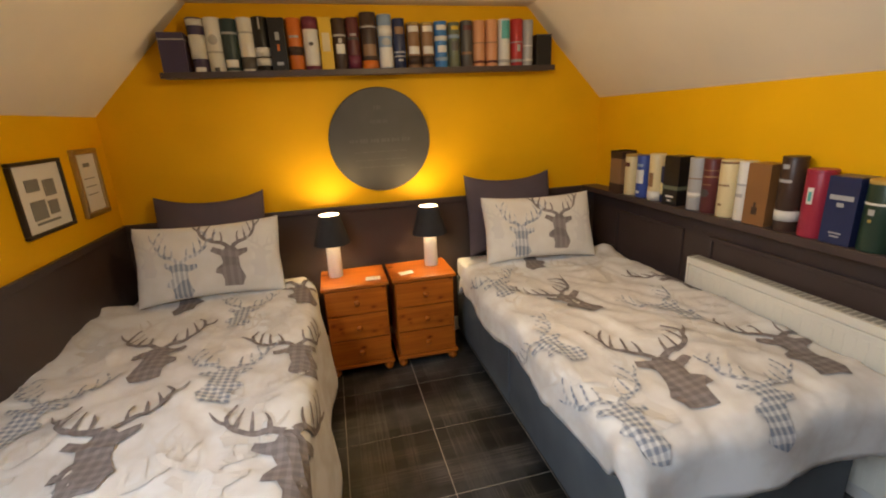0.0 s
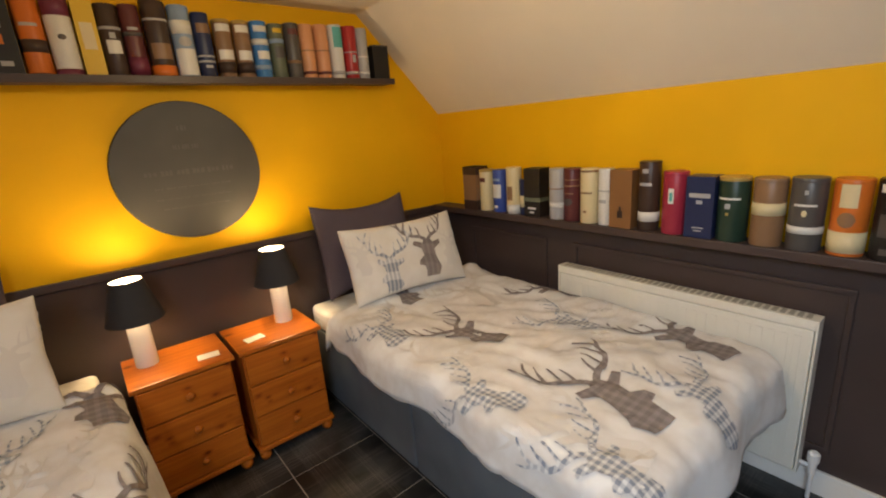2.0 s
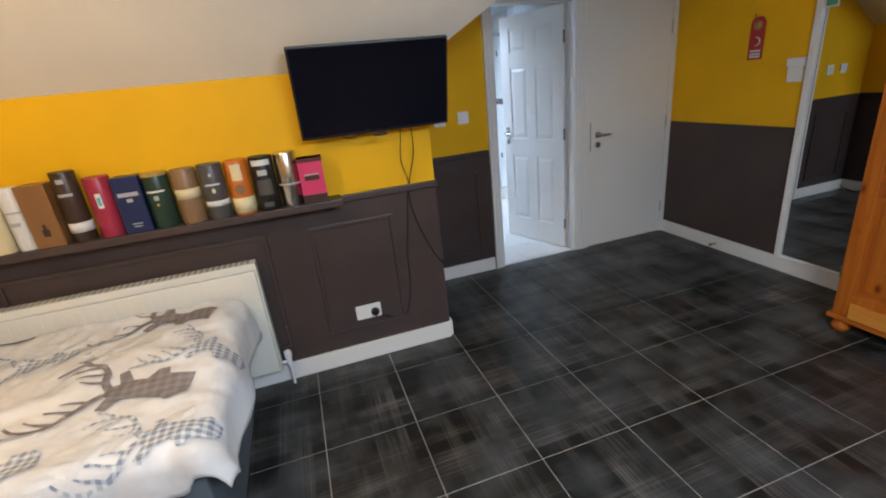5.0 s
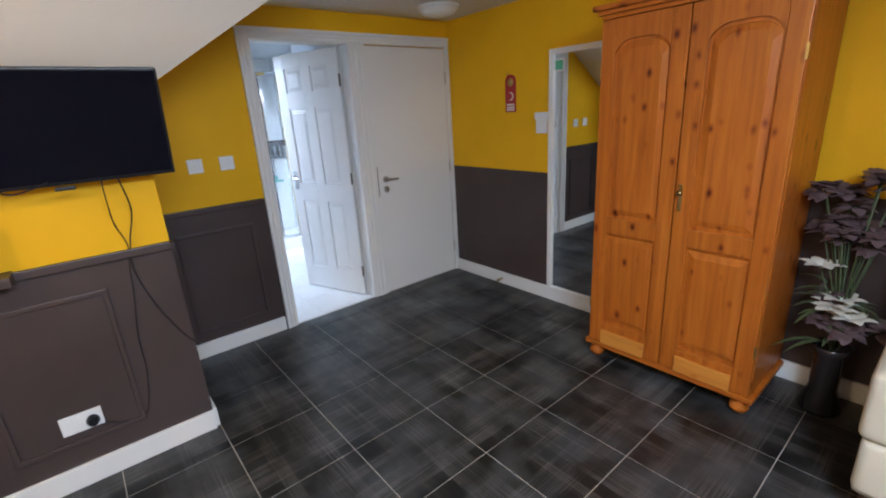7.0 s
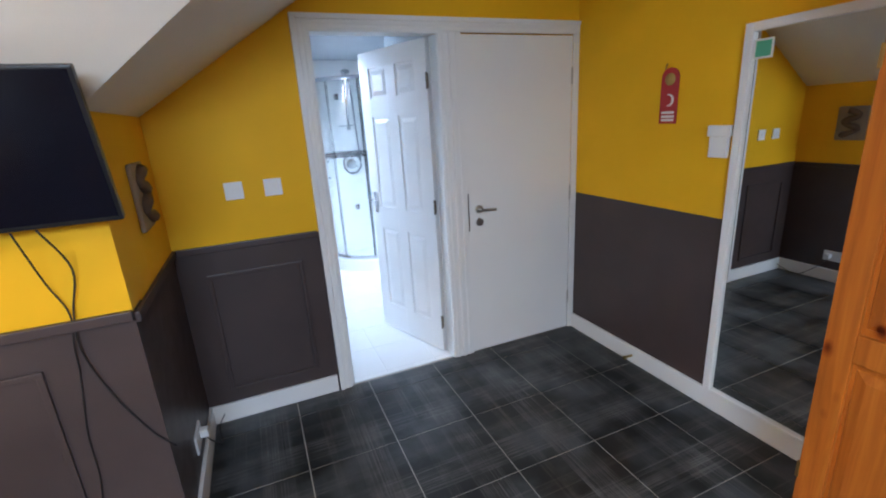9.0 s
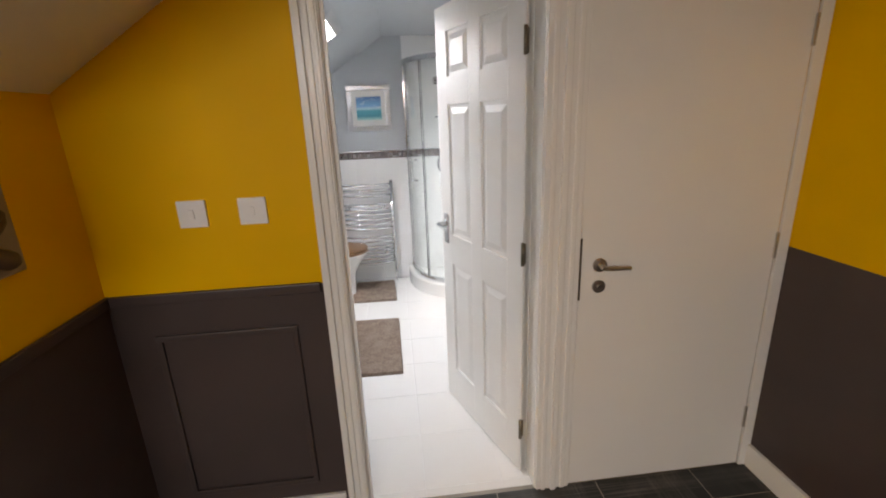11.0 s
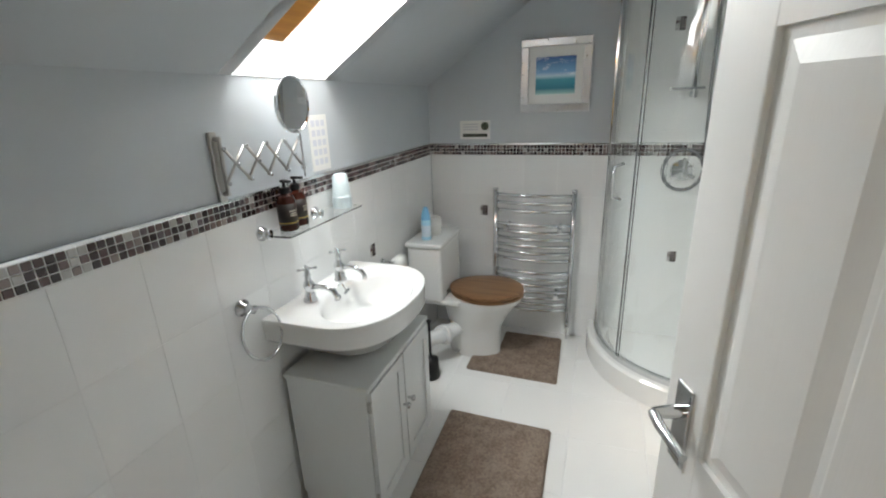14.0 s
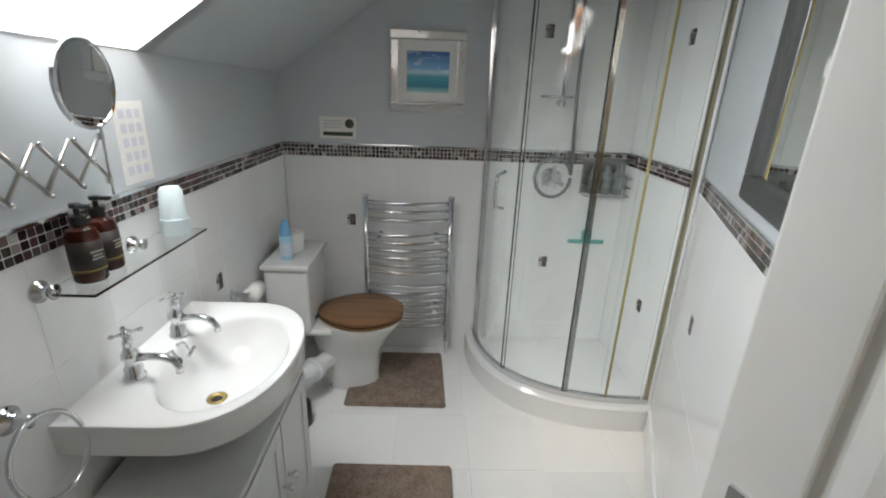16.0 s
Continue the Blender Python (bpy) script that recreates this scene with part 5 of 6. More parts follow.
plant = thing("artificial_flowers", "tall arrangement of dark flowers, white lilies and leaves", "plant", (0.58, -1.56, 0))
bm = bmesh.new()
lathe(bm, [(0, 0), (0.08, 0), (0.085, 0.01), (0.055, 0.12), (0.06, 0.30), (0.075, 0.34), (0.07, 0.34), (0.052, 0.30), (0, 0.29)], 24)
part("vase", bm, hue("dark_glaze", (0.02, 0.018, 0.02), 0.2), plant, "dark glazed vase", True)
LEAF = hue("leaf_green", (0.07, 0.10, 0.045), 0.5)
rnd = random.Random(4)


def petal(bm, base, way, up, long, wide, droop):
    side = way.cross(up).normalized()
    last = None
    for i in range(6):
        t = i / 5
        c = base + way * long * t + up * (0.3 * long * t - droop * long * t * t)
        w = wide * math.sin(math.pi * min(1, t * 0.92 + 0.06)) + 0.001
        row = [bm.verts.new(c - side * w), bm.verts.new(c + up * w * 0.25), bm.verts.new(c + side * w)]
        if last:
            for k in range(2):
                bm.faces.new((last[k], last[k + 1], row[k + 1], row[k])).smooth = True
        last = row


tops = []
for k in range(26):
    a, r, z = rnd.uniform(0, 6.28), rnd.uniform(0.02, 0.17), (rnd.uniform(0.45, 0.75) if k % 3 == 0 else rnd.uniform(0.78, 1.14))
    tip = Vector((r * math.cos(a), abs(r * math.sin(a)) * 0.8, z))
    bm = pipe(bmesh.new(), [(0, 0, 0.28), (tip.x * 0.3, tip.y * 0.3, 0.3 + (z - 0.3) * 0.5), tuple(tip)], 0.0035, 6)
    part("stem", bm, LEAF, plant)
    tops.append(tip)
for k, tip in enumerate(tops):
    bm = bmesh.new()
    lily = k % 3 == 0 and k < 15
    for j in range(6 if lily else 26):
        a = j * 6.283 / 6 if lily else rnd.uniform(0, 6.28)
        lift = 0.5 if lily else rnd.uniform(-0.3, 1.0)
        way = Vector((math.cos(a), math.sin(a), lift)).normalized()
        petal(bm, tip + (Vector() if lily else way * 0.015), way, Vector((0, 0, 1)), 0.10 if lily else 0.06, 0.026 if lily else 0.024, 0.5)
    part("bloom", bm, hue("lily_white", (0.74, 0.72, 0.64), 0.5) if lily else hue("dusky_purple", (0.13, 0.085, 0.09), 0.7), plant, "white lily" if lily else "dusky purple bloom")
for k in range(22):
    a = rnd.uniform(0, 6.28)
    bm = bmesh.new()
    way = Vector((math.cos(a), math.sin(a) * 0.7 + 0.2, rnd.uniform(0.2, 0.9))).normalized()
    petal(bm, Vector((0, 0, rnd.uniform(0.3, 0.6))), way, Vector((0, 0, 1)), rnd.uniform(0.16, 0.26), 0.012, 0.7)
    part("leaf", bm, LEAF, plant)

chair = thing("armchair", "cream upholstered armchair beside the flowers", "armchair", (0.02, -1.22, 0))
part("seat_base", B(-0.36, 0.36, -0.40, 0.34, 0.12, 0.34, bevel=0.03), CREAMFAB, chair, "", True)
part("seat_cushion", B(-0.24, 0.24, -0.24, 0.36, 0.34, 0.46, bevel=0.04, seg=4), CREAMFAB, chair, "", True)
for sx in (-1, 1):
    part("arm", B(min(sx * 0.25, sx * 0.375), max(sx * 0.25, sx * 0.375), -0.38, 0.34, 0.335, 0.60, bevel=0.04, seg=4), CREAMFAB, chair, "", True)
part("backrest", B(-0.37, 0.37, -0.42, -0.24, 0.34, 0.86, bevel=0.05, seg=4), CREAMFAB, chair, "", True)
for fx in (-0.31, 0.31):
    for fy in (-0.34, 0.28):
        part("leg", rod(bmesh.new(), (fx, fy, 0), (fx, fy, 0.125), 0.022), hue("dark_wood_leg", (0.05, 0.03, 0.02)), chair)

# ---- bathroom things ----
def loop_mesh(loops, cap_first=False, cap_last=False):
    bm = bmesh.new()
    rings = [[bm.verts.new(p) for p in lp] for lp in loops]
    n = len(rings[0])
    for a, b in zip(rings, rings[1:]):
        for i in range(n):
            bm.faces.new((a[i], a[(i + 1) % n], b[(i + 1) % n], b[i])).smooth = True
    if cap_first:
        bm.faces.new(rings[0][::-1])
    if cap_last:
        bm.faces.new(rings[-1])
    return bm


basin = thing("wash_basin", "white ceramic wall-hung wash basin with two taps", "wash basin", (4.748, BY1, 0.825))
N = 56


def basin_outline(grow, z, dx=0.0, dy=0.0):
    """D-shaped outline round (0, -0.215); grow 1 is the rim."""
    pts = []
    for i in range(N):
        a = 2 * math.pi * i / N
        c, s = math.cos(a), math.sin(a)
        if s < 0:
            x, y = 0.30 * math.copysign(abs(c) ** 0.85, c), 0.225 * -(abs(s) ** 0.9)
        else:
            x, y = 0.30 * max(-1, min(1, c * 1.5)), 0.213 * min(1.0, s * 1.5)
        pts.append((x * grow + dx, min(y * grow, 0.213) - 0.215 + dy * 0, z))
    return pts


def bowl(ax, ay, z, cx=-0.012, cy=-0.256):
    return [(cx + ax * math.cos(2 * math.pi * i / N), cy + ay * math.sin(2 * math.pi * i / N), z) for i in range(N)]


loops = [basin_outline(0.40, -0.19), basin_outline(0.62, -0.165), basin_outline(0.84, -0.105), basin_outline(0.955, -0.088), basin_outline(0.985, -0.078), basin_outline(0.992, -0.02), basin_outline(1.0, -0.006), basin_outline(0.99, 0.0), basin_outline(0.965, 0.001),
         bowl(0.235, 0.163, -0.001), bowl(0.227, 0.155, -0.006), bowl(0.220, 0.148, -0.02), bowl(0.204, 0.136, -0.06, -0.016, -0.252), bowl(0.165, 0.108, -0.100, -0.024, -0.242), bowl(0.10, 0.066, -0.120, -0.034, -0.230), bowl(0.024, 0.024, -0.126, -0.040, -0.222)]
part("bowl", loop_mesh(loops, True), CERAMIC, basin, "glazed white bowl", "auto")
bm = bmesh.new()
lathe(bm, [(0, -0.130), (0.014, -0.130), (0.018, -0.126), (0.027, -0.1245), (0.027, -0.1232), (0.018, -0.1225), (0.014, -0.129)], 20, (-0.040, -0.222, 0))
part("waste", bm, BRASS, basin, "worn metal waste ring", True)
part("waste_hole", lathe(bmesh.new(), [(0, -0.1275), (0.014, -0.1275)], 16, (-0.040, -0.222, 0)), BLACK, basin)
bm = bmesh.new()
lathe(bm, [(0, 0), (0.011, 0), (0.011, 0.003), (0, 0.003)], 14, (0.0, -0.112, -0.035), Matrix.Rotation(radians(65), 4, "X"))
part("overflow", bm, BLACK, basin)
bm = bmesh.new()
pipe(bm, [(-0.022, -0.098, 0.001), (-0.022, -0.112, 0.012), (-0.022, -0.124, -0.012)], 0.004, 8)
pipe(bm, [(0.026, -0.098, 0.001), (0.026, -0.116, 0.010), (0.030, -0.134, -0.026)], 0.004, 8)
rod(bm, (0.014, -0.134, -0.026), (0.048, -0.132, -0.020), 0.006)
part("plug_stay", bm, CHROME, basin, "small chrome plug stay", "auto")


def tap(x, y):
    t = thing("basin_tap", "chrome cross-head pillar tap on the basin", "tap", (x, y, 0.824), -90, "basin taps")
    bm = bmesh.new()
    lathe(bm, [(0, 0), (0.025, 0), (0.026, 0.006), (0.020, 0.014), (0.021, 0.030), (0.016, 0.036), (0.015, 0.052), (0.021, 0.058), (0.021, 0.068), (0.013, 0.080), (0.010, 0.098), (0.013, 0.101), (0.010, 0.106), (0.008, 0.120), (0, 0.120)], 20)
    part("body", bm, CHROME, t, "", True)
    bm = pipe(bmesh.new(), [(0.012, 0, 0.058), (0.045, 0, 0.062), (0.075, 0, 0.060), (0.100, 0, 0.050), (0.112, 0, 0.030), (0.112, 0, 0.018)], [0.011, 0.009, 0.009, 0.009, 0.009, 0.010], 12)
    part("spout", bm, CHROME, t, "", True)
    bm = bmesh.new()
    for a in (45, 135, 225, 315):
        d = Vector((math.cos(radians(a)), math.sin(radians(a)), 0))
        rod(bm, Vector((0, 0, 0.124)), Vector((0, 0, 0.124)) + d * 0.028, 0.0042, 8)
        bmesh.ops.create_icosphere(bm, subdivisions=2, radius=0.0065, matrix=Matrix.Translation(Vector((0, 0, 0.124)) + d * 0.030))
    lathe(bm, [(0, 0.116), (0.010, 0.118), (0.011, 0.130), (0.006, 0.134), (0, 0.135)], 14)
    part("cross_handle", bm, CHROME, t, "", True)
    return t


tap(4.625, 0.598)
tap(4.828, 0.598)

cab = thing("vanity_cabinet", "white under-basin cabinet with two panelled doors", "cabinet", (4.752, 0.495, 0))
cab.scale = (0.93, 1, 1)
CABW = paint("white_cabinet_paint", (0.74, 0.75, 0.74), 0.42, 0.02, 0.03)
bm = bmesh.new()
box(bm, -0.285, 0.285, -0.17, 0.15, 0.055, 0.585, 0.002)
box(bm, -0.275, 0.275, -0.16, 0.15, 0.0, 0.055)
part("body", bm, CABW, cab)
part("top", B(-0.30, 0.30, -0.188, 0.15, 0.585, 0.603, bevel=0.005), CABW, cab)
for sx in (-1, 1):
    x0, x1 = (0.004, 0.281) if sx > 0 else (-0.281, -0.004)
    dr = part("door", B(x0, x1, -0.184, -0.1715, 0.062, 0.578, bevel=0.002), CABW, cab)
    bm = bmesh.new()
    for a, b, z0, z1 in ((x0, x1, 0.062, 0.115), (x0, x1, 0.525, 0.578), (x0, x0 + 0.05, 0.115, 0.525), (x1 - 0.05, x1, 0.115, 0.525)):
        box(bm, a, b, -0.190, -0.184, z0, z1, 0.002)
    part("door_frame", bm, CABW, dr)
    bm = bmesh.new()
    lathe(bm, [(0, 0), (0.006, 0), (0.005, 0.010), (0.013, 0.018), (0.012, 0.026), (0, 0.029)], 14, (sx * 0.026, -0.190, 0.36), Matrix.Rotation(radians(90), 4, "X"))
    part("knob", bm, CHROME, dr, "chrome knob", True)
    for z in (0.12, 0.52):
        part("hinge", B(sx * 0.283 - 0.004, sx * 0.283 + 0.004, -0.186, -0.172, z - 0.02, z + 0.02), STEEL, dr)

ring = thing("towel_ring", "chrome towel ring on the tiled wall", "towel ring", (4.375, BY1, 0.905))
bm = bmesh.new()
lathe(bm, [(0, 0.0045), (0.028, 0.0045), (0.028, 0.012), (0.016, 0.016), (0.011, 0.05), (0.014, 0.055), (0, 0.058)], 20, (0, 0, 0), Matrix.Rotation(radians(90), 4, "X"))
part("mount", bm, CHROME, ring, "", True)
bm = pipe(bmesh.new(), [(0.080 * math.sin(a) + 0.0, -0.052 - 0.02 * (1 - math.cos(a)), -0.080 + 0.080 * math.cos(a)) for a in [2 * math.pi * i / 40 for i in range(40)]], 0.005, 8, True)
part("ring", bm, CHROME, ring, "", True)

gshelf = thing("glass_shelf", "clear glass shelf on chrome brackets above the basin", "shelf", (4.74, BY1, 1.10))
sh = part("shelf_pane", B(-0.235, 0.235, -0.125, -0.012, 0, 0.006, bevel=0.001), GLASS, gshelf)
sh.visible_shadow = False
for x in (-0.225, 0.07):
    bm = bmesh.new()
    lathe(bm, [(0, 0.0045), (0.024, 0.0045), (0.024, 0.010), (0.013, 0.016), (0.013, 0.034), (0.017, 0.038), (0, 0.04)], 18, (x, 0, 0.006), Matrix.Rotation(radians(90), 4, "X"))
    part("bracket", bm, CHROME, gshelf, "", True)


def pump_bottle(x, y):
    b = thing("pump_bottle", "amber soap bottle with black pump and yellow-lined label", "bottle", (x, y, 1.106), rnd.uniform(-20, 20), "pump bottles")
    AMB = hue("amber_plastic", (0.055, 0.012, 0.007), 0.15)
    bm = bmesh.new()
    lathe(bm, [(0, 0), (0.029, 0), (0.0315, 0.004), (0.0315, 0.100), (0.026, 0.115), (0.013, 0.122), (0.013, 0.130)], 24)
    part("bottle_body", bm, AMB, b, "", "auto")
    bm = bmesh.new()
    lathe(bm, [(0.0318, 0.022), (0.0320, 0.022), (0.0320, 0.092), (0.0318, 0.092)], 24)
    part("label", bm, hue("dark_label", (0.03, 0.02, 0.018), 0.5), b)
    part("label_line", lathe(bmesh.new(), [(0.0322, 0.026), (0.0322, 0.030)], 24), tint("gold"), b)
    bm = bmesh.new()
    for z, w in ((0.068, 0.014), (0.060, 0.010), (0.053, 0.012)):
        box(bm, -w, w, -0.0328, -0.0318, z - 0.002, z + 0.002)
    part("lettering", bm, hue("pale_ink", (0.4, 0.38, 0.34)), b)
    bm = bmesh.new()
    lathe(bm, [(0.015, 0.124), (0.015, 0.142), (0.006, 0.145), (0.005, 0.158), (0.011, 0.160), (0.011, 0.168), (0, 0.169)], 16)
    box(bm, -0.007, 0.007, -0.034, 0.004, 0.160, 0.168, 0.002)
    part("pump", bm, BLACK, b, "", "auto")
    return b


pump_bottle(4.585, 0.612)
pump_bottle(4.655, 0.622)
cup = thing("plastic_cup", "pale blue upturned cup in a chrome ring", "cup", (4.925, 0.612, 1.106))
bm = bmesh.new()
lathe(bm, [(0.036, 0), (0.038, 0.0), (0.038, 0.045), (0.036, 0.047), (0.030, 0.125), (0.024, 0.134), (0, 0.135)], 24)
part("cup", bm, hue("pale_blue_plastic", (0.66, 0.76, 0.78), 0.3), cup, "", "auto")

em = thing("shaving_mirror", "chrome extending shaving mirror on scissor arms", "mirror", (4.385, BY1, 1.24))
bm = bmesh.new()
box(bm, -0.013, 0.013, -0.012, 0, 0, 0.20, 0.004)
rod(bm, (0.004, -0.026, 0.02), (0.004, -0.026, 0.185), 0.006)
for z in (0.025, 0.18):
    rod(bm, (0.004, -0.03, z), (0.0, 0.0, z), 0.007)
part("wall_plate", bm, STEEL, em, "", "auto")
step = 0.088
for k in range(4):
    x0, x1 = 0.0 + k * step, 0.0 + (k + 1) * step
    for z0, z1, off in ((0.155, 0.055, -0.004), (0.055, 0.155, 0.004)):
        a, b = Vector((x0, -0.035 + off, z0)), Vector((x1, -0.035 + off, z1))
        bm = bmesh.new()
        rod(bm, a, b, 0.0045, 8)
        part("scissor_bar", bm, STEEL, em)
    for x, z in ((x0, 0.155), (x0, 0.055), ((x0 + x1) / 2, 0.105)):
        bm = bmesh.new()
        bmesh.ops.create_icosphere(bm, subdivisions=2, radius=0.0055, matrix=Matrix.Translation((x, -0.043, z)))
        part("rivet", bm, CHROME, em, "", True)
bm = bmesh.new()
rod(bm, (4 * step, -0.04, 0.02), (4 * step - 0.012, -0.05, 0.185), 0.0035)
for z in (0.055, 0.155):
    rod(bm, (4 * step - 0.004, -0.04, z - 0.008), (4 * step - 0.004, -0.04, z + 0.008), 0.008)
part("upright", bm, CHROME, em, "", "auto")
face = Matrix.Translation((0.285, -0.075, 0.265)) @ Matrix.Rotation(radians(2), 4, "Z") @ Matrix.Rotation(radians(93), 4, "X")
bm = bmesh.new()
lathe(bm, [(0, -0.006), (0.084, -0.006), (0.090, -0.002), (0.090, 0.006), (0.084, 0.008), (0.082, 0.004)], 40)
bmesh.ops.transform(bm, matrix=face, verts=bm.verts)
part("mirror_rim", bm, CHROME, em, "", "auto")
bm = bmesh.new()
lathe(bm, [(0, 0.0045), (0.083, 0.0045)], 40)
bmesh.ops.transform(bm, matrix=face, verts=bm.verts)
part("mirror_glass", bm, MIRROR, em, "round mirror glass")

sheet = thing("instruction_sheet", "white laminated instruction sheet with grey print", "notice", (4.905, BY1, 1.362))
part("paper", B(-0.06, 0.06, -0.003, 0, -0.105, 0.105), PAPER, sheet)
bm = bmesh.new()
for r in range(5):
    for c in range(3):
        box(bm, -0.045 + c * 0.032, -0.022 + c * 0.032, -0.0036, -0.003, 0.062 - r * 0.036, 0.085 - r * 0.036)
part("small_print", bm, hue("pale_blue_ink", (0.62, 0.63, 0.68)), sheet)

# toilet
wc = thing("toilet", "white close-coupled toilet with oak seat, lid down", "toilet", (5.775, BY1, 0))
part("cistern", B(-0.185, 0.185, -0.235, -0.03, 0.385, 0.715, bevel=0.025, seg=4), CERAMIC, wc, "", True)
part("cistern_lid", B(-0.195, 0.195, -0.245, -0.022, 0.715, 0.742, bevel=0.010, seg=3), CERAMIC, wc, "", True)
bm = bmesh.new()
lathe(bm, [(0, 0.740), (0.02, 0.740), (0.02, 0.748), (0, 0.749)], 16, (0.02, -0.13, 0))
part("flush_button", bm, CHROME, wc, "", "auto")


def pan(ax, front, back, z):
    pts = []
    for i in range(40):
        a = 2 * math.pi * i / 40
        x, y = ax * math.cos(a), math.sin(a)
        cy = (front + back) / 2
        half = (back - front) / 2
        pts.append((x * (1.0 if y < 0 else 1 - 0.12 * y), cy + half * y, z))
    return pts


loops = [pan(0.100, -0.55, -0.22, 0.0), pan(0.098, -0.54, -0.22, 0.02), pan(0.094, -0.540, -0.222, 0.12), pan(0.096, -0.540, -0.220, 0.17), pan(0.106, -0.548, -0.215, 0.20), pan(0.136, -0.585, -0.20, 0.28), pan(0.165, -0.64, -0.19, 0.35), pan(0.178, -0.665, -0.19, 0.385), pan(0.178, -0.665, -0.19, 0.398)]
part("pan", loop_mesh(loops, True, True), CERAMIC, wc, "", "auto")
part("pan_ledge", B(-0.17, 0.17, -0.33, -0.03, 0.365, 0.395, bevel=0.015, seg=3), CERAMIC, wc, "", True)
part("seat", loop_mesh([pan(0.178, -0.668, -0.24, 0.400), pan(0.186, -0.675, -0.235, 0.404), pan(0.186, -0.675, -0.235, 0.416), pan(0.172, -0.660, -0.245, 0.420)], True, True), SEATWOOD, wc, "oak seat", "auto")
part("lid", loop_mesh([pan(0.172, -0.660, -0.245, 0.423), pan(0.188, -0.678, -0.230, 0.428), pan(0.186, -0.676, -0.232, 0.440), pan(0.172, -0.66, -0.245, 0.445), pan(0.10, -0.56, -0.33, 0.447)], True, True), SEATWOOD, wc, "oak lid", "auto")
for x in (-0.08, 0.08):
    part("seat_hinge", rod(bmesh.new(), (x - 0.02, -0.225, 0.425), (x + 0.02, -0.225, 0.425), 0.012), CHROME, wc)
bm = pipe(bmesh.new(), [(-0.02, -0.30, 0.17), (-0.12, -0.26, 0.18), (-0.20, -0.22, 0.18), (-0.26, -0.15, 0.17), (-0.27, -0.03, 0.16)], 0.044, 16)
part("soil_pipe", bm, PLASTIC, wc, "white plastic soil pipe", True)
bm = pipe(bmesh.new(), [(-0.16, -0.24, 0.18), (-0.19, -0.228, 0.18)], 0.060, 16)
part("pipe_collar", bm, PLASTIC, wc)
part("floor_bolt", rod(bmesh.new(), (-0.06, -0.30, 0.03), (-0.11, -0.30, 0.03), 0.006), CHROME, wc)
spray = thing("air_freshener", "blue and white aerosol can on the cistern", "aerosol", (5.685, 0.555, 0.742))
bm = bmesh.new()
lathe(bm, [(0, 0), (0.027, 0), (0.028, 0.006), (0.028, 0.115), (0.020, 0.128)], 20)
part("can", bm, tint("aqua"), spray, "", "auto")
part("can_label", lathe(bmesh.new(), [(0.0283, 0.02), (0.0283, 0.085)], 20), hue("label_white_blue", (0.62, 0.72, 0.80)), spray)
bm = bmesh.new()
lathe(bm, [(0.028, 0.118), (0.024, 0.15), (0.016, 0.175), (0.012, 0.19), (0, 0.192)], 20)
part("cap", bm, hue("cap_blue", (0.16, 0.45, 0.70)), spray, "", "auto")
roll = thing("toilet_roll", "spare white toilet roll on the cistern", "toilet roll", (5.80, 0.56, 0.742))
bm = bmesh.new()
lathe(bm, [(0.02, 0), (0.052, 0), (0.053, 0.004), (0.053, 0.096), (0.052, 0.10), (0.02, 0.10), (0.02, 0)], 28)
part("paper_roll", bm, PAPER, roll, "", "auto")
rh = thing("toilet_roll_holder", "chrome toilet roll holder with paper on the wall", "toilet roll holder", (5.33, BY1, 0.715))
bm = bmesh.new()
lathe(bm, [(0, 0.0045), (0.022, 0.0045), (0.022, 0.012), (0.010, 0.018), (0.010, 0.07), (0, 0.072)], 16, (0, 0, 0), Matrix.Rotation(radians(90), 4, "X"))
rod(bm, (-0.01, -0.065, 0), (0.14, -0.065, 0), 0.007)
part("arm", bm, CHROME, rh, "", "auto")
part("paper_roll", rod(bmesh.new(), (0.02, -0.065, -0.022), (0.12, -0.065, -0.022), 0.034, 24), PAPER, rh, "white paper roll")
brush = thing("toilet_brush", "black toilet brush pot behind the pan", "toilet brush", (5.42, 0.46, 0))
bm = bmesh.new()
lathe(bm, [(0, 0), (0.045, 0), (0.05, 0.01), (0.045, 0.12), (0.03, 0.13), (0.008, 0.14), (0.007, 0.34), (0.014, 0.36), (0, 0.37)], 18)
part("pot", bm, BLACK, brush, "", True)


def mat_rug(name, poly, label):
    m = thing(name, label, "bath mat", (*poly[0], 0.0), 0, "bath mats")
    x0, y0 = poly[0]
    bm = bmesh.new()
    prism(bm, [(x - x0, y - y0) for x, y in poly], 0.0005, 0.018)
    bmesh.ops.bevel(bm, geom=[e for e in bm.edges if all(v.co.z > 0.01 for v in e.verts)] + [e for e in bm.edges if abs(e.verts[0].co.z - e.verts[1].co.z) > 0.01], offset=0.008, segments=3, affect="EDGES")
    part("mat_top", bm, TAUPE, m)
    return m


mat_rug("bath_mat", [(4.37, -0.25), (5.16, -0.24), (5.17, 0.26), (4.38, 0.25)], "thick taupe bath mat on the white tiles")
mat_rug("pedestal_mat", [(5.54, -0.23), (6.03, -0.215), (6.03, 0.15), (5.72, 0.14), (5.70, 0.29), (5.55, 0.29)], "taupe pedestal mat beside the toilet")

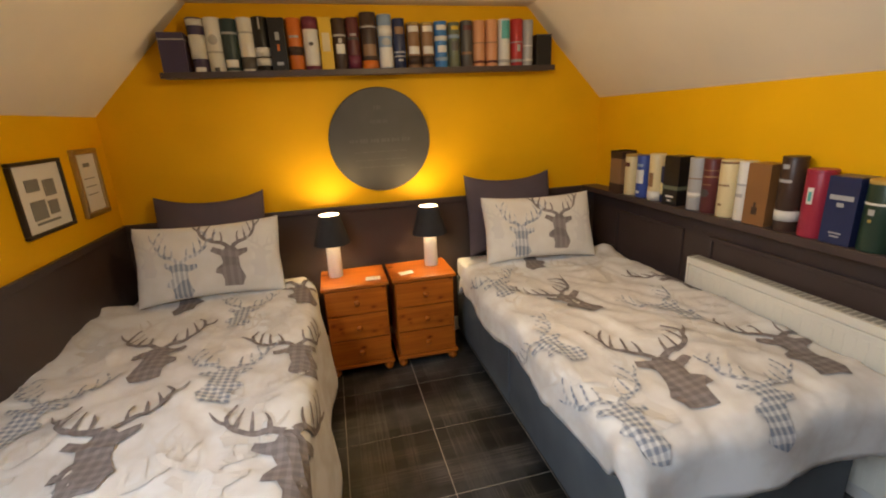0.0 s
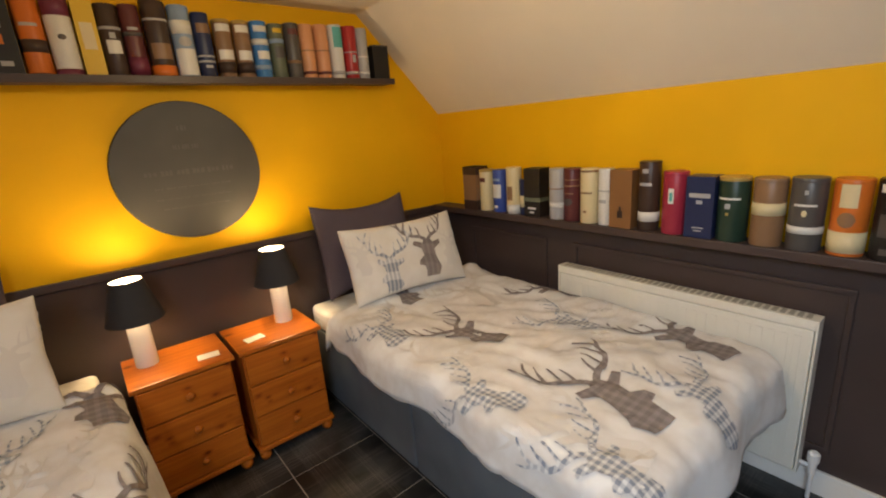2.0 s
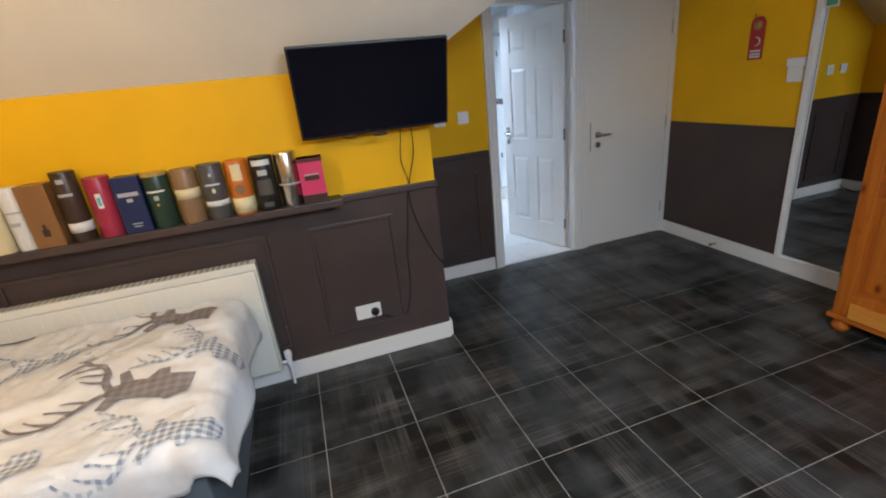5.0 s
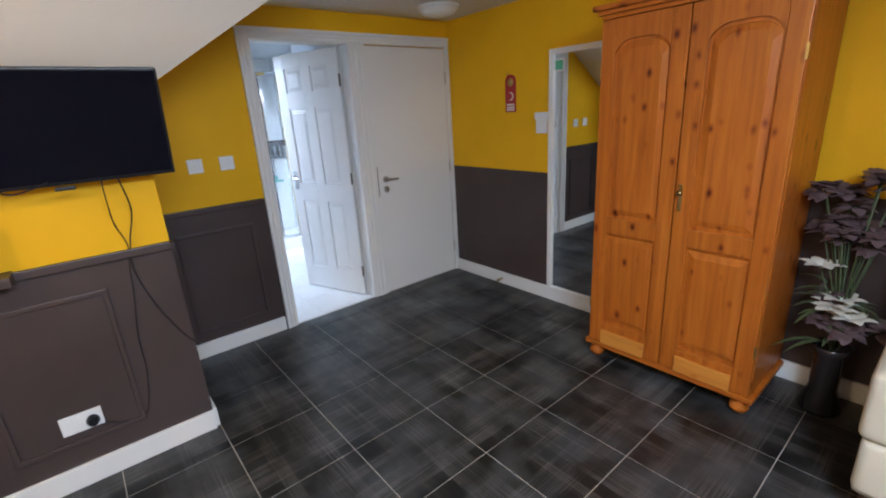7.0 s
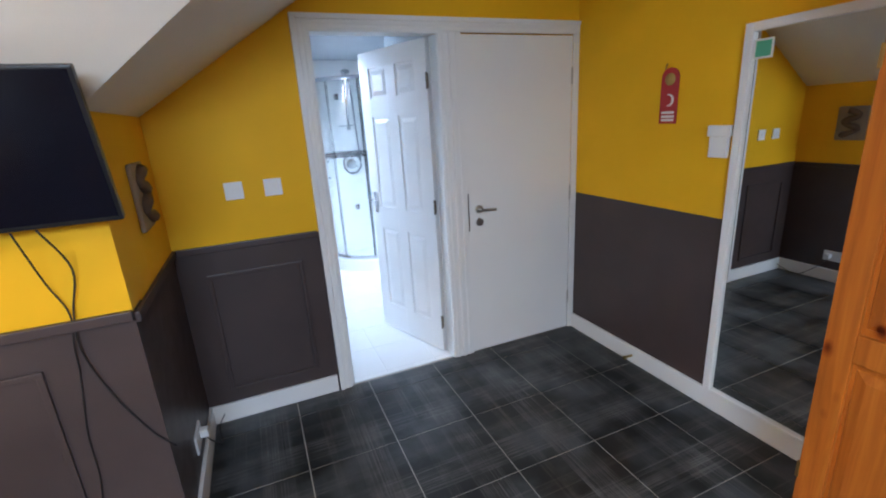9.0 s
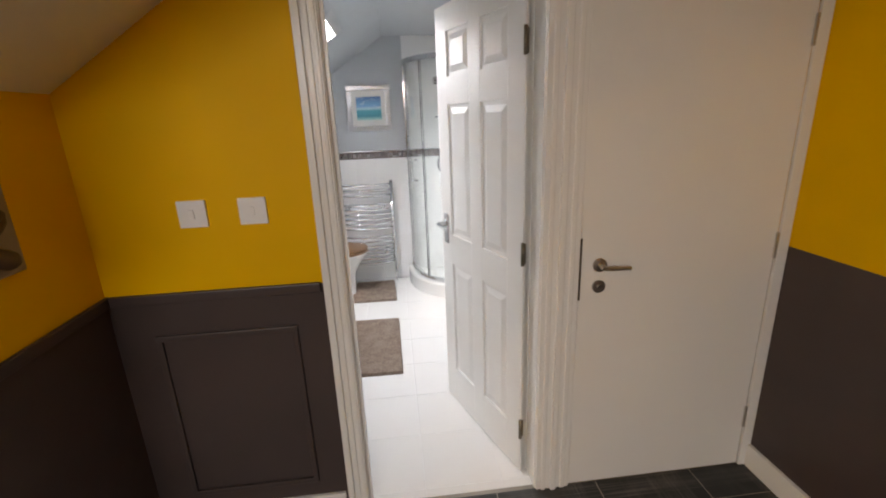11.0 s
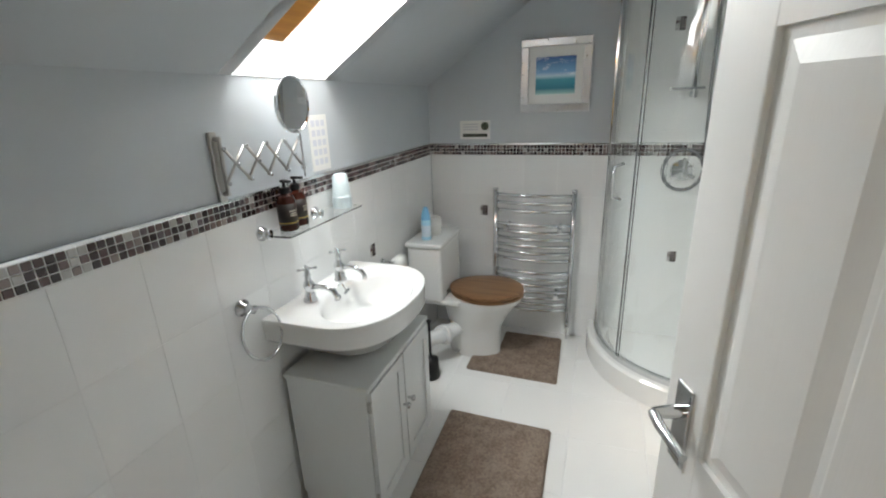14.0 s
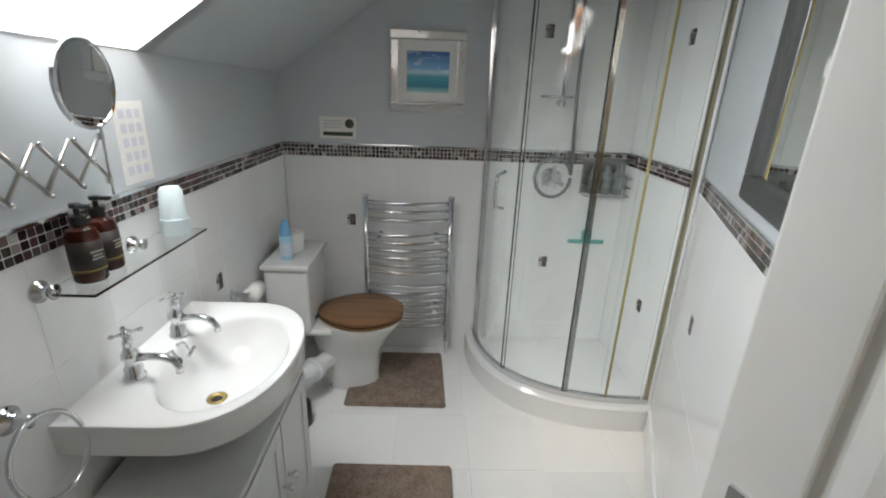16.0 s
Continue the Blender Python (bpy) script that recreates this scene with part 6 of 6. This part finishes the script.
# towel radiator
tr = thing("towel_radiator", "chrome ladder towel radiator with bowed rails", "towel radiator", (BX1, -0.005, 0))
for y in (-0.235, 0.235):
    part("post", rod(bmesh.new(), (-0.062, y, 0.12), (-0.062, y, 0.972), 0.016, 14), CHROME, tr)
    part("post_cap", rod(bmesh.new(), (-0.062, y, 0.970), (-0.062, y, 0.982), 0.018, 14), CHROME, tr)
for z in (0.946, 0.899, 0.851, 0.764, 0.719, 0.675, 0.630, 0.586, 0.541, 0.458, 0.413, 0.371, 0.329, 0.287, 0.247, 0.205):
    bm = pipe(bmesh.new(), [(-0.062 - 0.045 * (1 - (t / 4 - 1) ** 2), -0.232 + 0.058 * t, z) for t in range(9)], 0.0105, 10)
    part("rail", bm, CHROME, tr, "", True)
for y in (-0.16, 0.16):
    for z in (0.742, 0.308):
        bm = bmesh.new()
        rod(bm, (0, y, z), (-0.08, y, z), 0.009)
        rod(bm, (-0.004, y, z), (-0.012, y, z), 0.02, 14)
        rod(bm, (-0.07, y, z), (-0.118, y, z), 0.014, 14)
        part("bracket", bm, CHROME, tr, "", "auto")
for y in (-0.235, 0.235):
    bm = bmesh.new()
    rod(bm, (-0.062, y, 0.0), (-0.062, y, 0.12), 0.008)
    lathe(bm, [(0, 0.07), (0.013, 0.07), (0.016, 0.08), (0.016, 0.105), (0.011, 0.12), (0, 0.12)], 14, (-0.062, y, 0))
    rod(bm, (-0.062, y, 0.095), (-0.105, y, 0.095), 0.011)
    part("valve", bm, CHROME, tr, "", "auto")

sea = thing("framed_picture", "silver-framed print of a turquoise sea and sky", "picture", (BX1, -0.095, 1.615), -90)
SILVER = metal("silver_frame", (0.62, 0.62, 0.63), 0.28)
w, hgt, fw = 0.385, 0.39, 0.045
bm = bmesh.new()
for x0, x1, z0, z1 in ((-w / 2, w / 2, -hgt / 2, -hgt / 2 + fw), (-w / 2, w / 2, hgt / 2 - fw, hgt / 2), (-w / 2, -w / 2 + fw, -hgt / 2 + fw, hgt / 2 - fw), (w / 2 - fw, w / 2, -hgt / 2 + fw, hgt / 2 - fw)):
    box(bm, x0, x1, -0.026, 0, z0, z1, 0.006)
part("picture_frame", bm, SILVER, sea, "brushed silver frame")
part("mount", B(-w / 2 + fw, w / 2 - fw, -0.014, -0.002, -hgt / 2 + fw, hgt / 2 - fw), PAPER, sea)


def seascape():
    n = Nodes("seascape_print", (0.2, 0.5, 0.6), 0.35)
    _, _, z = n.axes()
    sky_c = n.ramp(n.math("MULTIPLY_ADD", z, 5.0, 0.5), [(0.0, (0.42, 0.72, 0.66)), (0.16, (0.012, 0.24, 0.32)), (0.40, (0.04, 0.36, 0.46)), (0.49, (0.50, 0.74, 0.80)), (0.60, (0.16, 0.42, 0.66)), (1.0, (0.015, 0.10, 0.32))])
    cloud = n.ramp(n.noise(16, 4, n.place((1, 1, 2.2))), [(0.56, (0, 0, 0)), (0.72, (1, 1, 1))])
    up = n.math("GREATER_THAN", z, 0.0)
    n.colour(n.mix(n.math("MULTIPLY", n.math("MULTIPLY", cloud, up), 0.8), sky_c, (0.85, 0.90, 0.92)))
    return n.mat


part("print", B(-0.108, 0.108, -0.0165, -0.014, -0.098, 0.098), seascape(), sea, "turquoise seascape print")
note = thing("notice_card", "white notice card with a green badge and dark bar", "notice", (BX1, 0.375, 1.325), -90)
part("card", B(-0.095, 0.095, -0.004, 0, -0.055, 0.055), PAPER, note)
part("bar", B(-0.078, 0.078, -0.0046, -0.004, -0.042, -0.022), hue("dark_olive_ink", (0.05, 0.06, 0.04)), note)
bm = bmesh.new()
lathe(bm, [(0, 0.004), (0.024, 0.004), (0.024, 0.0046), (0, 0.0046)], 20, (0.062, 0, 0.022), Matrix.Rotation(radians(90), 4, "X"))
part("badge", bm, hue("dark_olive_ink", (0.05, 0.06, 0.04)), note)
bm = bmesh.new()
for z in (0.034, 0.018, 0.002):
    box(bm, -0.075, 0.02, -0.0046, -0.004, z - 0.003, z + 0.003)
part("small_print", bm, hue("faint_ink", (0.55, 0.55, 0.58)), note)

# shower
SX, SY, SA, SB, SN = BX1 - 0.006, -1.214, 0.680, 0.806, 2.5


def quad_curve(n, grow=0.0):
    pts = []
    for i in range(n + 1):
        a = math.pi / 2 * i / n
        c, s = abs(math.cos(a)) ** (2 / SN), abs(math.sin(a)) ** (2 / SN)
        pts.append((SX - (SA + grow) * s, SY + (SB + grow) * c))
    return pts


shower = thing("shower_enclosure", "curved glass quadrant shower with chrome frame", "shower", (SX, SY, 0))


def rel(pts):
    return [(x - SX, y - SY) for x, y in pts]


tray_o, tray_i = rel(quad_curve(40, 0.045)), rel(quad_curve(40, -0.05))
bm = bmesh.new()
lo = [bm.verts.new((x * 1.0, y, 0)) for x, y in tray_o]
mid = [bm.verts.new((x, y, 0.118)) for x, y in tray_o]
top_o = [bm.verts.new((x * 0.985, y * 0.985, 0.130)) for x, y in tray_o]
top_i = [bm.verts.new((x, y, 0.130)) for x, y in tray_i]
low_i = [bm.verts.new((x * 0.95, y * 0.95, 0.085)) for x, y in tray_i]
for a, b in ((lo, mid), (mid, top_o), (top_o, top_i), (top_i, low_i)):
    for i in range(len(a) - 1):
        bm.faces.new((a[i], a[i + 1], b[i + 1], b[i])).smooth = True
c0 = bm.verts.new((0, 0, 0.085))
bm.faces.new(low_i + [c0])
part("tray", bm, CERAMIC, shower, "white acrylic shower tray", "auto")


def curve_band(i0, i1, n, z0, z1, thick, grow=0.0):
    a, b = rel(quad_curve(n, grow)), rel(quad_curve(n, grow - thick))
    poly = a[i0:i1 + 1] + b[i0:i1 + 1][::-1]
    return prism(bmesh.new(), poly, z0, z1)


part("bottom_rail", curve_band(0, 48, 48, 0.130, 0.158, 0.032, 0.008), CHROME, shower)
part("top_rail", curve_band(0, 48, 48, 1.955, 1.99, 0.034, 0.008), CHROME, shower)
for i0, i1, g in ((1, 19, -0.004), (18, 35, -0.012), (34, 42, -0.012), (41, 47, -0.004)):
    pn = part("glass_panel", curve_band(i0, i1, 48, 0.158, 1.955, 0.006, g), GLASS, shower)
    pn.visible_shadow = False
OLIVE = metal("aged_gilt_seal", (0.44, 0.40, 0.29), 0.3)
BLACKSEAL = hue("black_seal", (0.02, 0.02, 0.02), 0.4)
for i, mat, r in ((18, BLACKSEAL, 0.0040), (34, BLACKSEAL, 0.0040), (42, hue("yellowed_seal", (0.46, 0.36, 0.14), 0.4), 0.006)):
    x, y = rel(quad_curve(48, -0.008))[i]
    part("door_seal", rod(bmesh.new(), (x, y, 0.158), (x, y, 1.955), r, 8), mat, shower)
part("wall_profile", B(-0.045, 0.0, SB - 0.030, SB + 0.004, 0.13, 1.99, bevel=0.004), CHROME, shower)
part("wall_profile", B(-0.095, -0.05, SB - 0.030, SB - 0.004, 0.15, 1.96, bevel=0.004), CHROME, shower)
part("wall_profile", B(-SA - 0.004, -SA + 0.020, 0.002, 0.030, 0.13, 1.99, bevel=0.004), OLIVE, shower, "aged gilt wall profile")
hx, hy = rel(quad_curve(48, 0.0))[14]
bm = pipe(bmesh.new(), [(hx, hy, 1.00), (hx - 0.030, hy + 0.042, 1.015), (hx - 0.034, hy + 0.047, 1.09), (hx - 0.030, hy + 0.042, 1.165), (hx, hy, 1.18)], 0.008, 10)
part("pull_handle", bm, CHROME, shower, "chrome bow handle", True)

mixer = thing("shower_mixer", "chrome wall mixer with riser rail, hose and handset", "shower mixer", (BX1 - 0.004, -0.79, 1.10))
bm = bmesh.new()
lathe(bm, [(0, 0), (0.055, 0), (0.055, 0.008), (0.03, 0.016), (0.028, 0.045), (0, 0.048)], 24, (0, 0, 0), Matrix.Rotation(radians(-90), 4, "Y"))
for a in (90, 210, 330):
    rod(bm, (-0.045, 0, 0), (-0.055, 0.066 * math.cos(radians(a)), 0.066 * math.sin(radians(a))), 0.011)
part("valve", bm, CHROME, mixer, "", "auto")
part("riser_rail", rod(bmesh.new(), (-0.05, 0.0, 0.38), (-0.05, 0.0, 0.98), 0.012, 12), CHROME, mixer)
bm = bmesh.new()
for z in (0.39, 0.97):
    rod(bm, (0, 0.0, z), (-0.06, 0.0, z), 0.017, 12)
part("rail_end", bm, CHROME, mixer)
part("soap_dish", B(-0.11, -0.03, -0.04, 0.11, 0.415, 0.427, bevel=0.004), hue("grey_dish", (0.35, 0.37, 0.38), 0.2), mixer)
HOSE = metal("grey_steel_hose", (0.25, 0.26, 0.27), 0.38)
loop = [(-0.035, 0.098 * math.cos(2 * math.pi * i / 28), 0.004 + 0.108 * math.sin(2 * math.pi * i / 28)) for i in range(28)]
part("hose", pipe(bmesh.new(), loop[14:] + loop[:14] + [(-0.035, -0.098, 0.02), (-0.04, -0.092, 0.15), (-0.045, -0.075, 0.42), (-0.05, -0.07, 0.70), (-0.065, -0.045, 0.90), (-0.075, -0.01, 0.94)], 0.0095, 8), HOSE, mixer, "grey steel hose hanging in a loop", True)
bm = bmesh.new()
lathe(bm, [(0.010, 0), (0.012, 0.10), (0.045, 0.14), (0.045, 0.155), (0, 0.156)], 20, (-0.08, -0.005, 0.84), Matrix.Rotation(radians(-30), 4, "Y"))
part("handset", bm, CHROME, mixer, "", "auto")
sq = thing("squeegee", "teal-bladed shower squeegee hanging from a chrome hook", "squeegee", (BX1 - 0.012, -1.032, 0.735))
TEAL = hue("teal_rubber", (0.12, 0.45, 0.40), 0.35)
part("blade", B(-0.012, -0.004, -0.105, 0.105, -0.012, 0.012, bevel=0.002), TEAL, sq)
part("neck", B(-0.018, -0.004, -0.03, 0.03, 0.012, 0.07, bevel=0.006), TEAL, sq)
part("handle", rod(bmesh.new(), (-0.016, 0, 0.06), (-0.022, -0.01, 0.27), 0.010, 12), CHROME, sq)
caddy = thing("shower_caddy", "grey wire shower caddy holding bottles", "shower caddy", (BX1 - 0.006, -1.08, 1.02))
WIRE = metal("grey_wire", (0.30, 0.31, 0.31), 0.35)
for z in (0.0, 0.05, 0.10, 0.19):
    part("wire", pipe(bmesh.new(), [(0, 0.12, z), (-0.10, 0.12, z), (-0.10, -0.12, z), (0, -0.12, z)], 0.003, 6), WIRE, caddy)
part("back_plate", B(-0.004, 0.0, -0.12, 0.12, 0.0, 0.19), WIRE, caddy)
for y, c in ((0.065, (0.16, 0.18, 0.18)), (-0.005, (0.24, 0.26, 0.26)), (-0.07, (0.20, 0.23, 0.23))):
    bm = bmesh.new()
    lathe(bm, [(0, 0.004), (0.027, 0.004), (0.027, 0.12), (0.012, 0.135), (0.012, 0.16), (0, 0.16)], 16, (-0.045, y, 0))
    part("bottle", bm, hue("caddy_bottle_%d" % int(y * 1000 + 100), c, 0.2), caddy, "grey bottle", True)

# mirror on the angled wall
d_way = (Vector(DG[2]) - Vector(DG[1])).normalized()
ang = math.degrees(math.atan2(d_way.y, d_way.x))
cxy = Vector(DG[2]) - d_way * 0.93
wm = thing("wall_mirror", "rectangular mirror in a dark silver frame", "mirror", (cxy.x, cxy.y, 1.65), ang)
bm = bmesh.new()
for x0, x1, z0, z1 in ((-0.22, 0.22, -0.36, -0.30), (-0.22, 0.22, 0.30, 0.36), (-0.22, -0.16, -0.30, 0.30), (0.16, 0.22, -0.30, 0.30)):
    box(bm, x0, x1, 0.002, 0.028, z0, z1, 0.005)
part("mirror_frame", bm, metal("pewter_frame", (0.26, 0.26, 0.27), 0.4), wm)
part("mirror_glass", B(-0.162, 0.162, 0.004, 0.012, -0.302, 0.302), MIRROR, wm)


# ---- floors and wall tiles, piece by piece ----
def outside(name, bm, material, parent):
    me = bpy.data.meshes.new(name)
    bm.to_mesh(me)
    bm.free()
    me.materials.append(material)
    return me


PIECES = {}


def piece(name, parent, at, size, thick_axis, thick, material, bevel=0.0015):
    """One tile of a given size, sharing its mesh with alike ones."""
    key = (name, tuple(round(s, 3) for s in size), thick_axis, material.name)
    if key not in PIECES:
        bm = bmesh.new()
        half = [size[0] / 2, size[1] / 2]
        span = [None] * 3
        span[thick_axis] = (0, thick) if thick > 0 else (thick, 0)
        others = [a for a in range(3) if a != thick_axis]
        span[others[0]], span[others[1]] = (-half[0], half[0]), (-half[1], half[1])
        box(bm, *span[0], *span[1], *span[2], bevel, 1)
        bmesh.ops.recalc_face_normals(bm, faces=bm.faces)
        PIECES[key] = outside(name, bm, material, parent)
    ob = new(name, PIECES[key])
    ob.parent = parent
    ob.location = at
    return ob


def lines(start, pitch, lo, hi):
    k0 = math.floor((lo - start) / pitch)
    cuts = [start + k * pitch for k in range(k0, k0 + 60)]
    return [lo] + [c for c in cuts if lo + 0.02 < c < hi - 0.02] + [hi]


floor = struct("floor", B(XW - 0.1, XD + 0.02, YS - 0.1, YN + 0.1, -0.06, -0.0022), GROUT_PALE, "dark tartan vinyl tile floor with pale joints", "floor")
TX, TY, JOINT = 0.438, 0.428, 0.0042
for xa, xb, ya, yb in ((XW, XD, YS, 0.674), (XW, XE, 0.674, YN)):
    xs, ys = lines(2.80, TX, xa, xb), lines(-0.61, TY, ya, yb)
    for x0, x1 in zip(xs, xs[1:]):
        for y0, y1 in zip(ys, ys[1:]):
            piece("floor_tile", floor, ((x0 + x1) / 2, (y0 + y1) / 2, -0.003), (x1 - x0 - JOINT, y1 - y0 - JOINT), 2, 0.003, TARTAN, 0.0006)
bfloor = struct("floor_bathroom", B(XD + 0.02, BX1 + 0.1, -1.36, BY1 + 0.1, -0.06, -0.0015), GROUT, "white ceramic bathroom floor tiles", "floor")
xs, ys = lines(5.485, 0.337, XD + 0.02, BX1), lines(-0.317, 0.332, -1.22, BY1)
for x0, x1 in zip(xs, xs[1:]):
    for y0, y1 in zip(ys, ys[1:]):
        piece("floor_tile", bfloor, ((x0 + x1) / 2, (y0 + y1) / 2, -0.004), (x1 - x0 - 0.0035, y1 - y0 - 0.0035), 2, 0.004, FLOORTILE)

# wall tiles, white with grey grout; a mosaic strip and chrome trim above
TILE_TOP = 1.172
STRIP0, STRIP1 = 1.1745, 1.2345
RUNS = (("wall_bath_north", (BX0 + 0.012, BY1), (BX1 - 0.006, BY1), (0, -1)), ("wall_bath_east", (BX1, BY1 - 0.006), (BX1, -1.214), (-1, 0)),
        ("wall_bath_south", DG[3], DG[2], (0, 1)), ("wall_bath_south", DG[2], DG[1], None), ("wall_bath_west", (BX0 + 0.012, BY1 - 0.006), (BX0 + 0.012, DOOR_L + 0.03), (1, 0)))
singles = 0
rest = bmesh.new()
piece_mesh = None
for host, a, b, out in RUNS:
    a, b = Vector(a), Vector(b)
    way = (b - a).normalized()
    o = Vector(out) if out else Vector((-way.y, way.x))
    if out is None and o.y < 0:
        o = -o
    long = (b - a).length
    turn = math.atan2(way.y, way.x)
    wall = bpy.data.objects[host]
    pitch, rise = (0.20, 0.243) if out else (0.62, 0.595)
    us = lines(0.034 if host == "wall_bath_north" else 0.0, pitch, 0.0, long)
    back = bmesh.new()
    m = Matrix.Translation((a.x, a.y, 0)) @ Matrix.Rotation(turn, 4, "Z")
    sgn = 1 if (Matrix.Rotation(turn, 2) @ Vector((0, 1))).dot(o) > 0 else -1
    box(back, 0, long, min(0, sgn * 0.003), max(0, sgn * 0.003), 0.002, TILE_TOP)
    bmesh.ops.transform(back, matrix=m, verts=back.verts)
    part("grout_bed", back, GROUT, wall)
    for u0, u1 in zip(us, us[1:]):
        for r in range(math.ceil(TILE_TOP / rise)):
            z1 = TILE_TOP - rise * r
            z0 = max(0.004, z1 - rise + 0.0008)
            key = ("wall_tile", round(u1 - u0, 3), round(z1 - z0, 3))
            if key not in PIECES:
                bm = bmesh.new()
                box(bm, -(u1 - u0 - 0.0012) / 2, (u1 - u0 - 0.0012) / 2, -0.004, 0.004, -(z1 - z0) / 2 + 0.0004, (z1 - z0) / 2 - 0.0004, 0.0005, 1)
                bmesh.ops.recalc_face_normals(bm, faces=bm.faces)
                PIECES[key] = outside("wall_tile", bm, WALLTILE, None)
            ob = new("wall_tile", PIECES[key])
            ob.parent = wall
            p = a + way * (u0 + u1) / 2
            ob.location, ob.rotation_euler = (p.x, p.y, (z0 + z1) / 2), (0, 0, turn)
    # the shower corner is tiled to the ceiling
    wet = {"wall_bath_east": (BY1 - 0.006 + 0.41, long), "wall_bath_south": (0.0, long)}.get(host) if out else None
    if wet:
        wet_bed = bmesh.new()
        box(wet_bed, wet[0], wet[1], min(0, sgn * 0.003), max(0, sgn * 0.003), 1.247, 2.2)
        bmesh.ops.transform(wet_bed, matrix=m, verts=wet_bed.verts)
        part("grout_bed", wet_bed, GROUT, wall)
        cuts = lines(0.0, 0.20, *wet)
        for u0, u1 in zip(cuts, cuts[1:]):
            for r in range(4):
                z0 = 1.248 + 0.243 * r
                z1 = min(2.199, z0 + 0.2415)
                key = ("wall_tile", round(u1 - u0, 3), round(z1 - z0, 3))
                if key not in PIECES:
                    bm = bmesh.new()
                    box(bm, -(u1 - u0 - 0.0012) / 2, (u1 - u0 - 0.0012) / 2, -0.004, 0.004, -(z1 - z0) / 2 + 0.0004, (z1 - z0) / 2 - 0.0004, 0.0005, 1)
                    bmesh.ops.recalc_face_normals(bm, faces=bm.faces)
                    PIECES[key] = outside("wall_tile", bm, WALLTILE, None)
                ob = new("wall_tile", PIECES[key])
                ob.parent = wall
                p = a + way * (u0 + u1) / 2
                ob.location, ob.rotation_euler = (p.x, p.y, (z0 + z1) / 2), (0, 0, turn)
    # mosaic
    n = int(long / 0.0203)
    for i in range(n):
        for r in range(3):
            u, z = (i + 0.5) * long / n, STRIP0 + 0.010 + r * 0.0202
            p = a + way * u
            near = host == "wall_bath_north" and 0.35 < u < 2.2 and singles < 296
            if near:
                if piece_mesh is None:
                    bm = bmesh.new()
                    box(bm, -0.0088, 0.0088, -0.006, 0.006, -0.0088, 0.0088, 0.001, 1)
                    bmesh.ops.recalc_face_normals(bm, faces=bm.faces)
                    piece_mesh = outside("mosaic_tile", bm, MOSAIC_ONE, None)
                ob = new("mosaic_tile", piece_mesh)
                ob.parent, ob.location, ob.rotation_euler = wall, (p.x, p.y, z), (0, 0, turn)
                singles += 1
            else:
                mm = Matrix.Translation((p.x, p.y, z)) @ Matrix.Rotation(turn, 4, "Z")
                vs = [rest.verts.new(mm @ Vector((sx * 0.0088, sgn * d, sz * 0.0088))) for d in (0.001, 0.006) for sx, sz in ((-1, -1), (1, -1), (1, 1), (-1, 1))]
                for q in ((4, 5, 6, 7), (0, 1, 5, 4), (1, 2, 6, 5), (2, 3, 7, 6), (3, 0, 4, 7)):
                    rest.faces.new([vs[k] for k in q])
    bed = bmesh.new()
    box(bed, 0, long, min(0, sgn * 0.004), max(0, sgn * 0.004), TILE_TOP, 1.2355)
    bmesh.ops.transform(bed, matrix=m, verts=bed.verts)
    part("mosaic_bed", bed, GROUT, wall)
    trim = bmesh.new()
    box(trim, 0, long, min(0, sgn * 0.011), max(0, sgn * 0.011), 1.2355, 1.246, 0.002)
    bmesh.ops.transform(trim, matrix=m, verts=trim.verts)
    part("edge_trim", trim, CHROME, wall, "chrome tile trim")
tagged(part("mosaic_rest", rest, MOSAIC_MANY, bpy.data.objects["wall_bath_east"], "brown and grey glass mosaic border"), kind="stuff")


def deco(at, turn, wall):
    """A small inset of black and white mosaic."""
    bm = bmesh.new()
    for i in range(3):
        for k in range(4):
            box(bm, -0.024 + i * 0.016, -0.0095 + i * 0.016, -0.0065, -0.001, -0.032 + k * 0.016, -0.0175 + k * 0.016)
    o = part("deco_tile", bm, MOSAIC_MANY, bpy.data.objects[wall], "small mosaic inset")
    o.location, o.rotation_euler = at, (0, 0, radians(turn))


deco((BX1, 0.318, 0.825), -90, "wall_bath_east")
deco((BX1, -0.80, 0.60), -90, "wall_bath_east")
deco((BX1, -0.70, 1.83), -90, "wall_bath_east")
deco((5.245, BY1, 0.81), 0, "wall_bath_north")
deco((5.72, -1.22, 0.52), 180, "wall_bath_south")
deco((5.72, -1.22, 1.78), 180, "wall_bath_south")
p = Vector(DG[2]) - d_way * 0.43
deco((p.x, p.y, 0.78), ang + 180, "wall_bath_south")

# white upstand and sealant bead along the foot of the angled wall
UP_LONG = (Vector(DG[2]) - Vector(DG[1])).length
UP_TURN = Matrix.Translation((*DG[1], 0)) @ Matrix.Rotation(radians(ang), 4, "Z")
bm = box(bmesh.new(), 0.0, UP_LONG - 0.06, 0.004, 0.016, 0.0, 0.125, 0.003)
bmesh.ops.transform(bm, matrix=UP_TURN, verts=bm.verts)
part("upstand", bm, PLASTIC, bpy.data.objects["wall_bath_south"], "smooth white upstand")
bm = box(bmesh.new(), 0.0, UP_LONG - 0.06, 0.003, 0.014, 0.125, 0.138, 0.004)
bmesh.ops.transform(bm, matrix=UP_TURN, verts=bm.verts)
part("sealant_bead", bm, REVEAL, bpy.data.objects["wall_bath_south"])
bm = bmesh.new()
rod(bm, (DG[2][0] - 0.004, DG[2][1] + 0.014, 0.13), (DG[2][0] - 0.004, DG[2][1] + 0.014, 2.19), 0.008, 10)
part("corner_trim", bm, PLASTIC, bpy.data.objects["wall_bath_south"], "white corner trim", "auto")
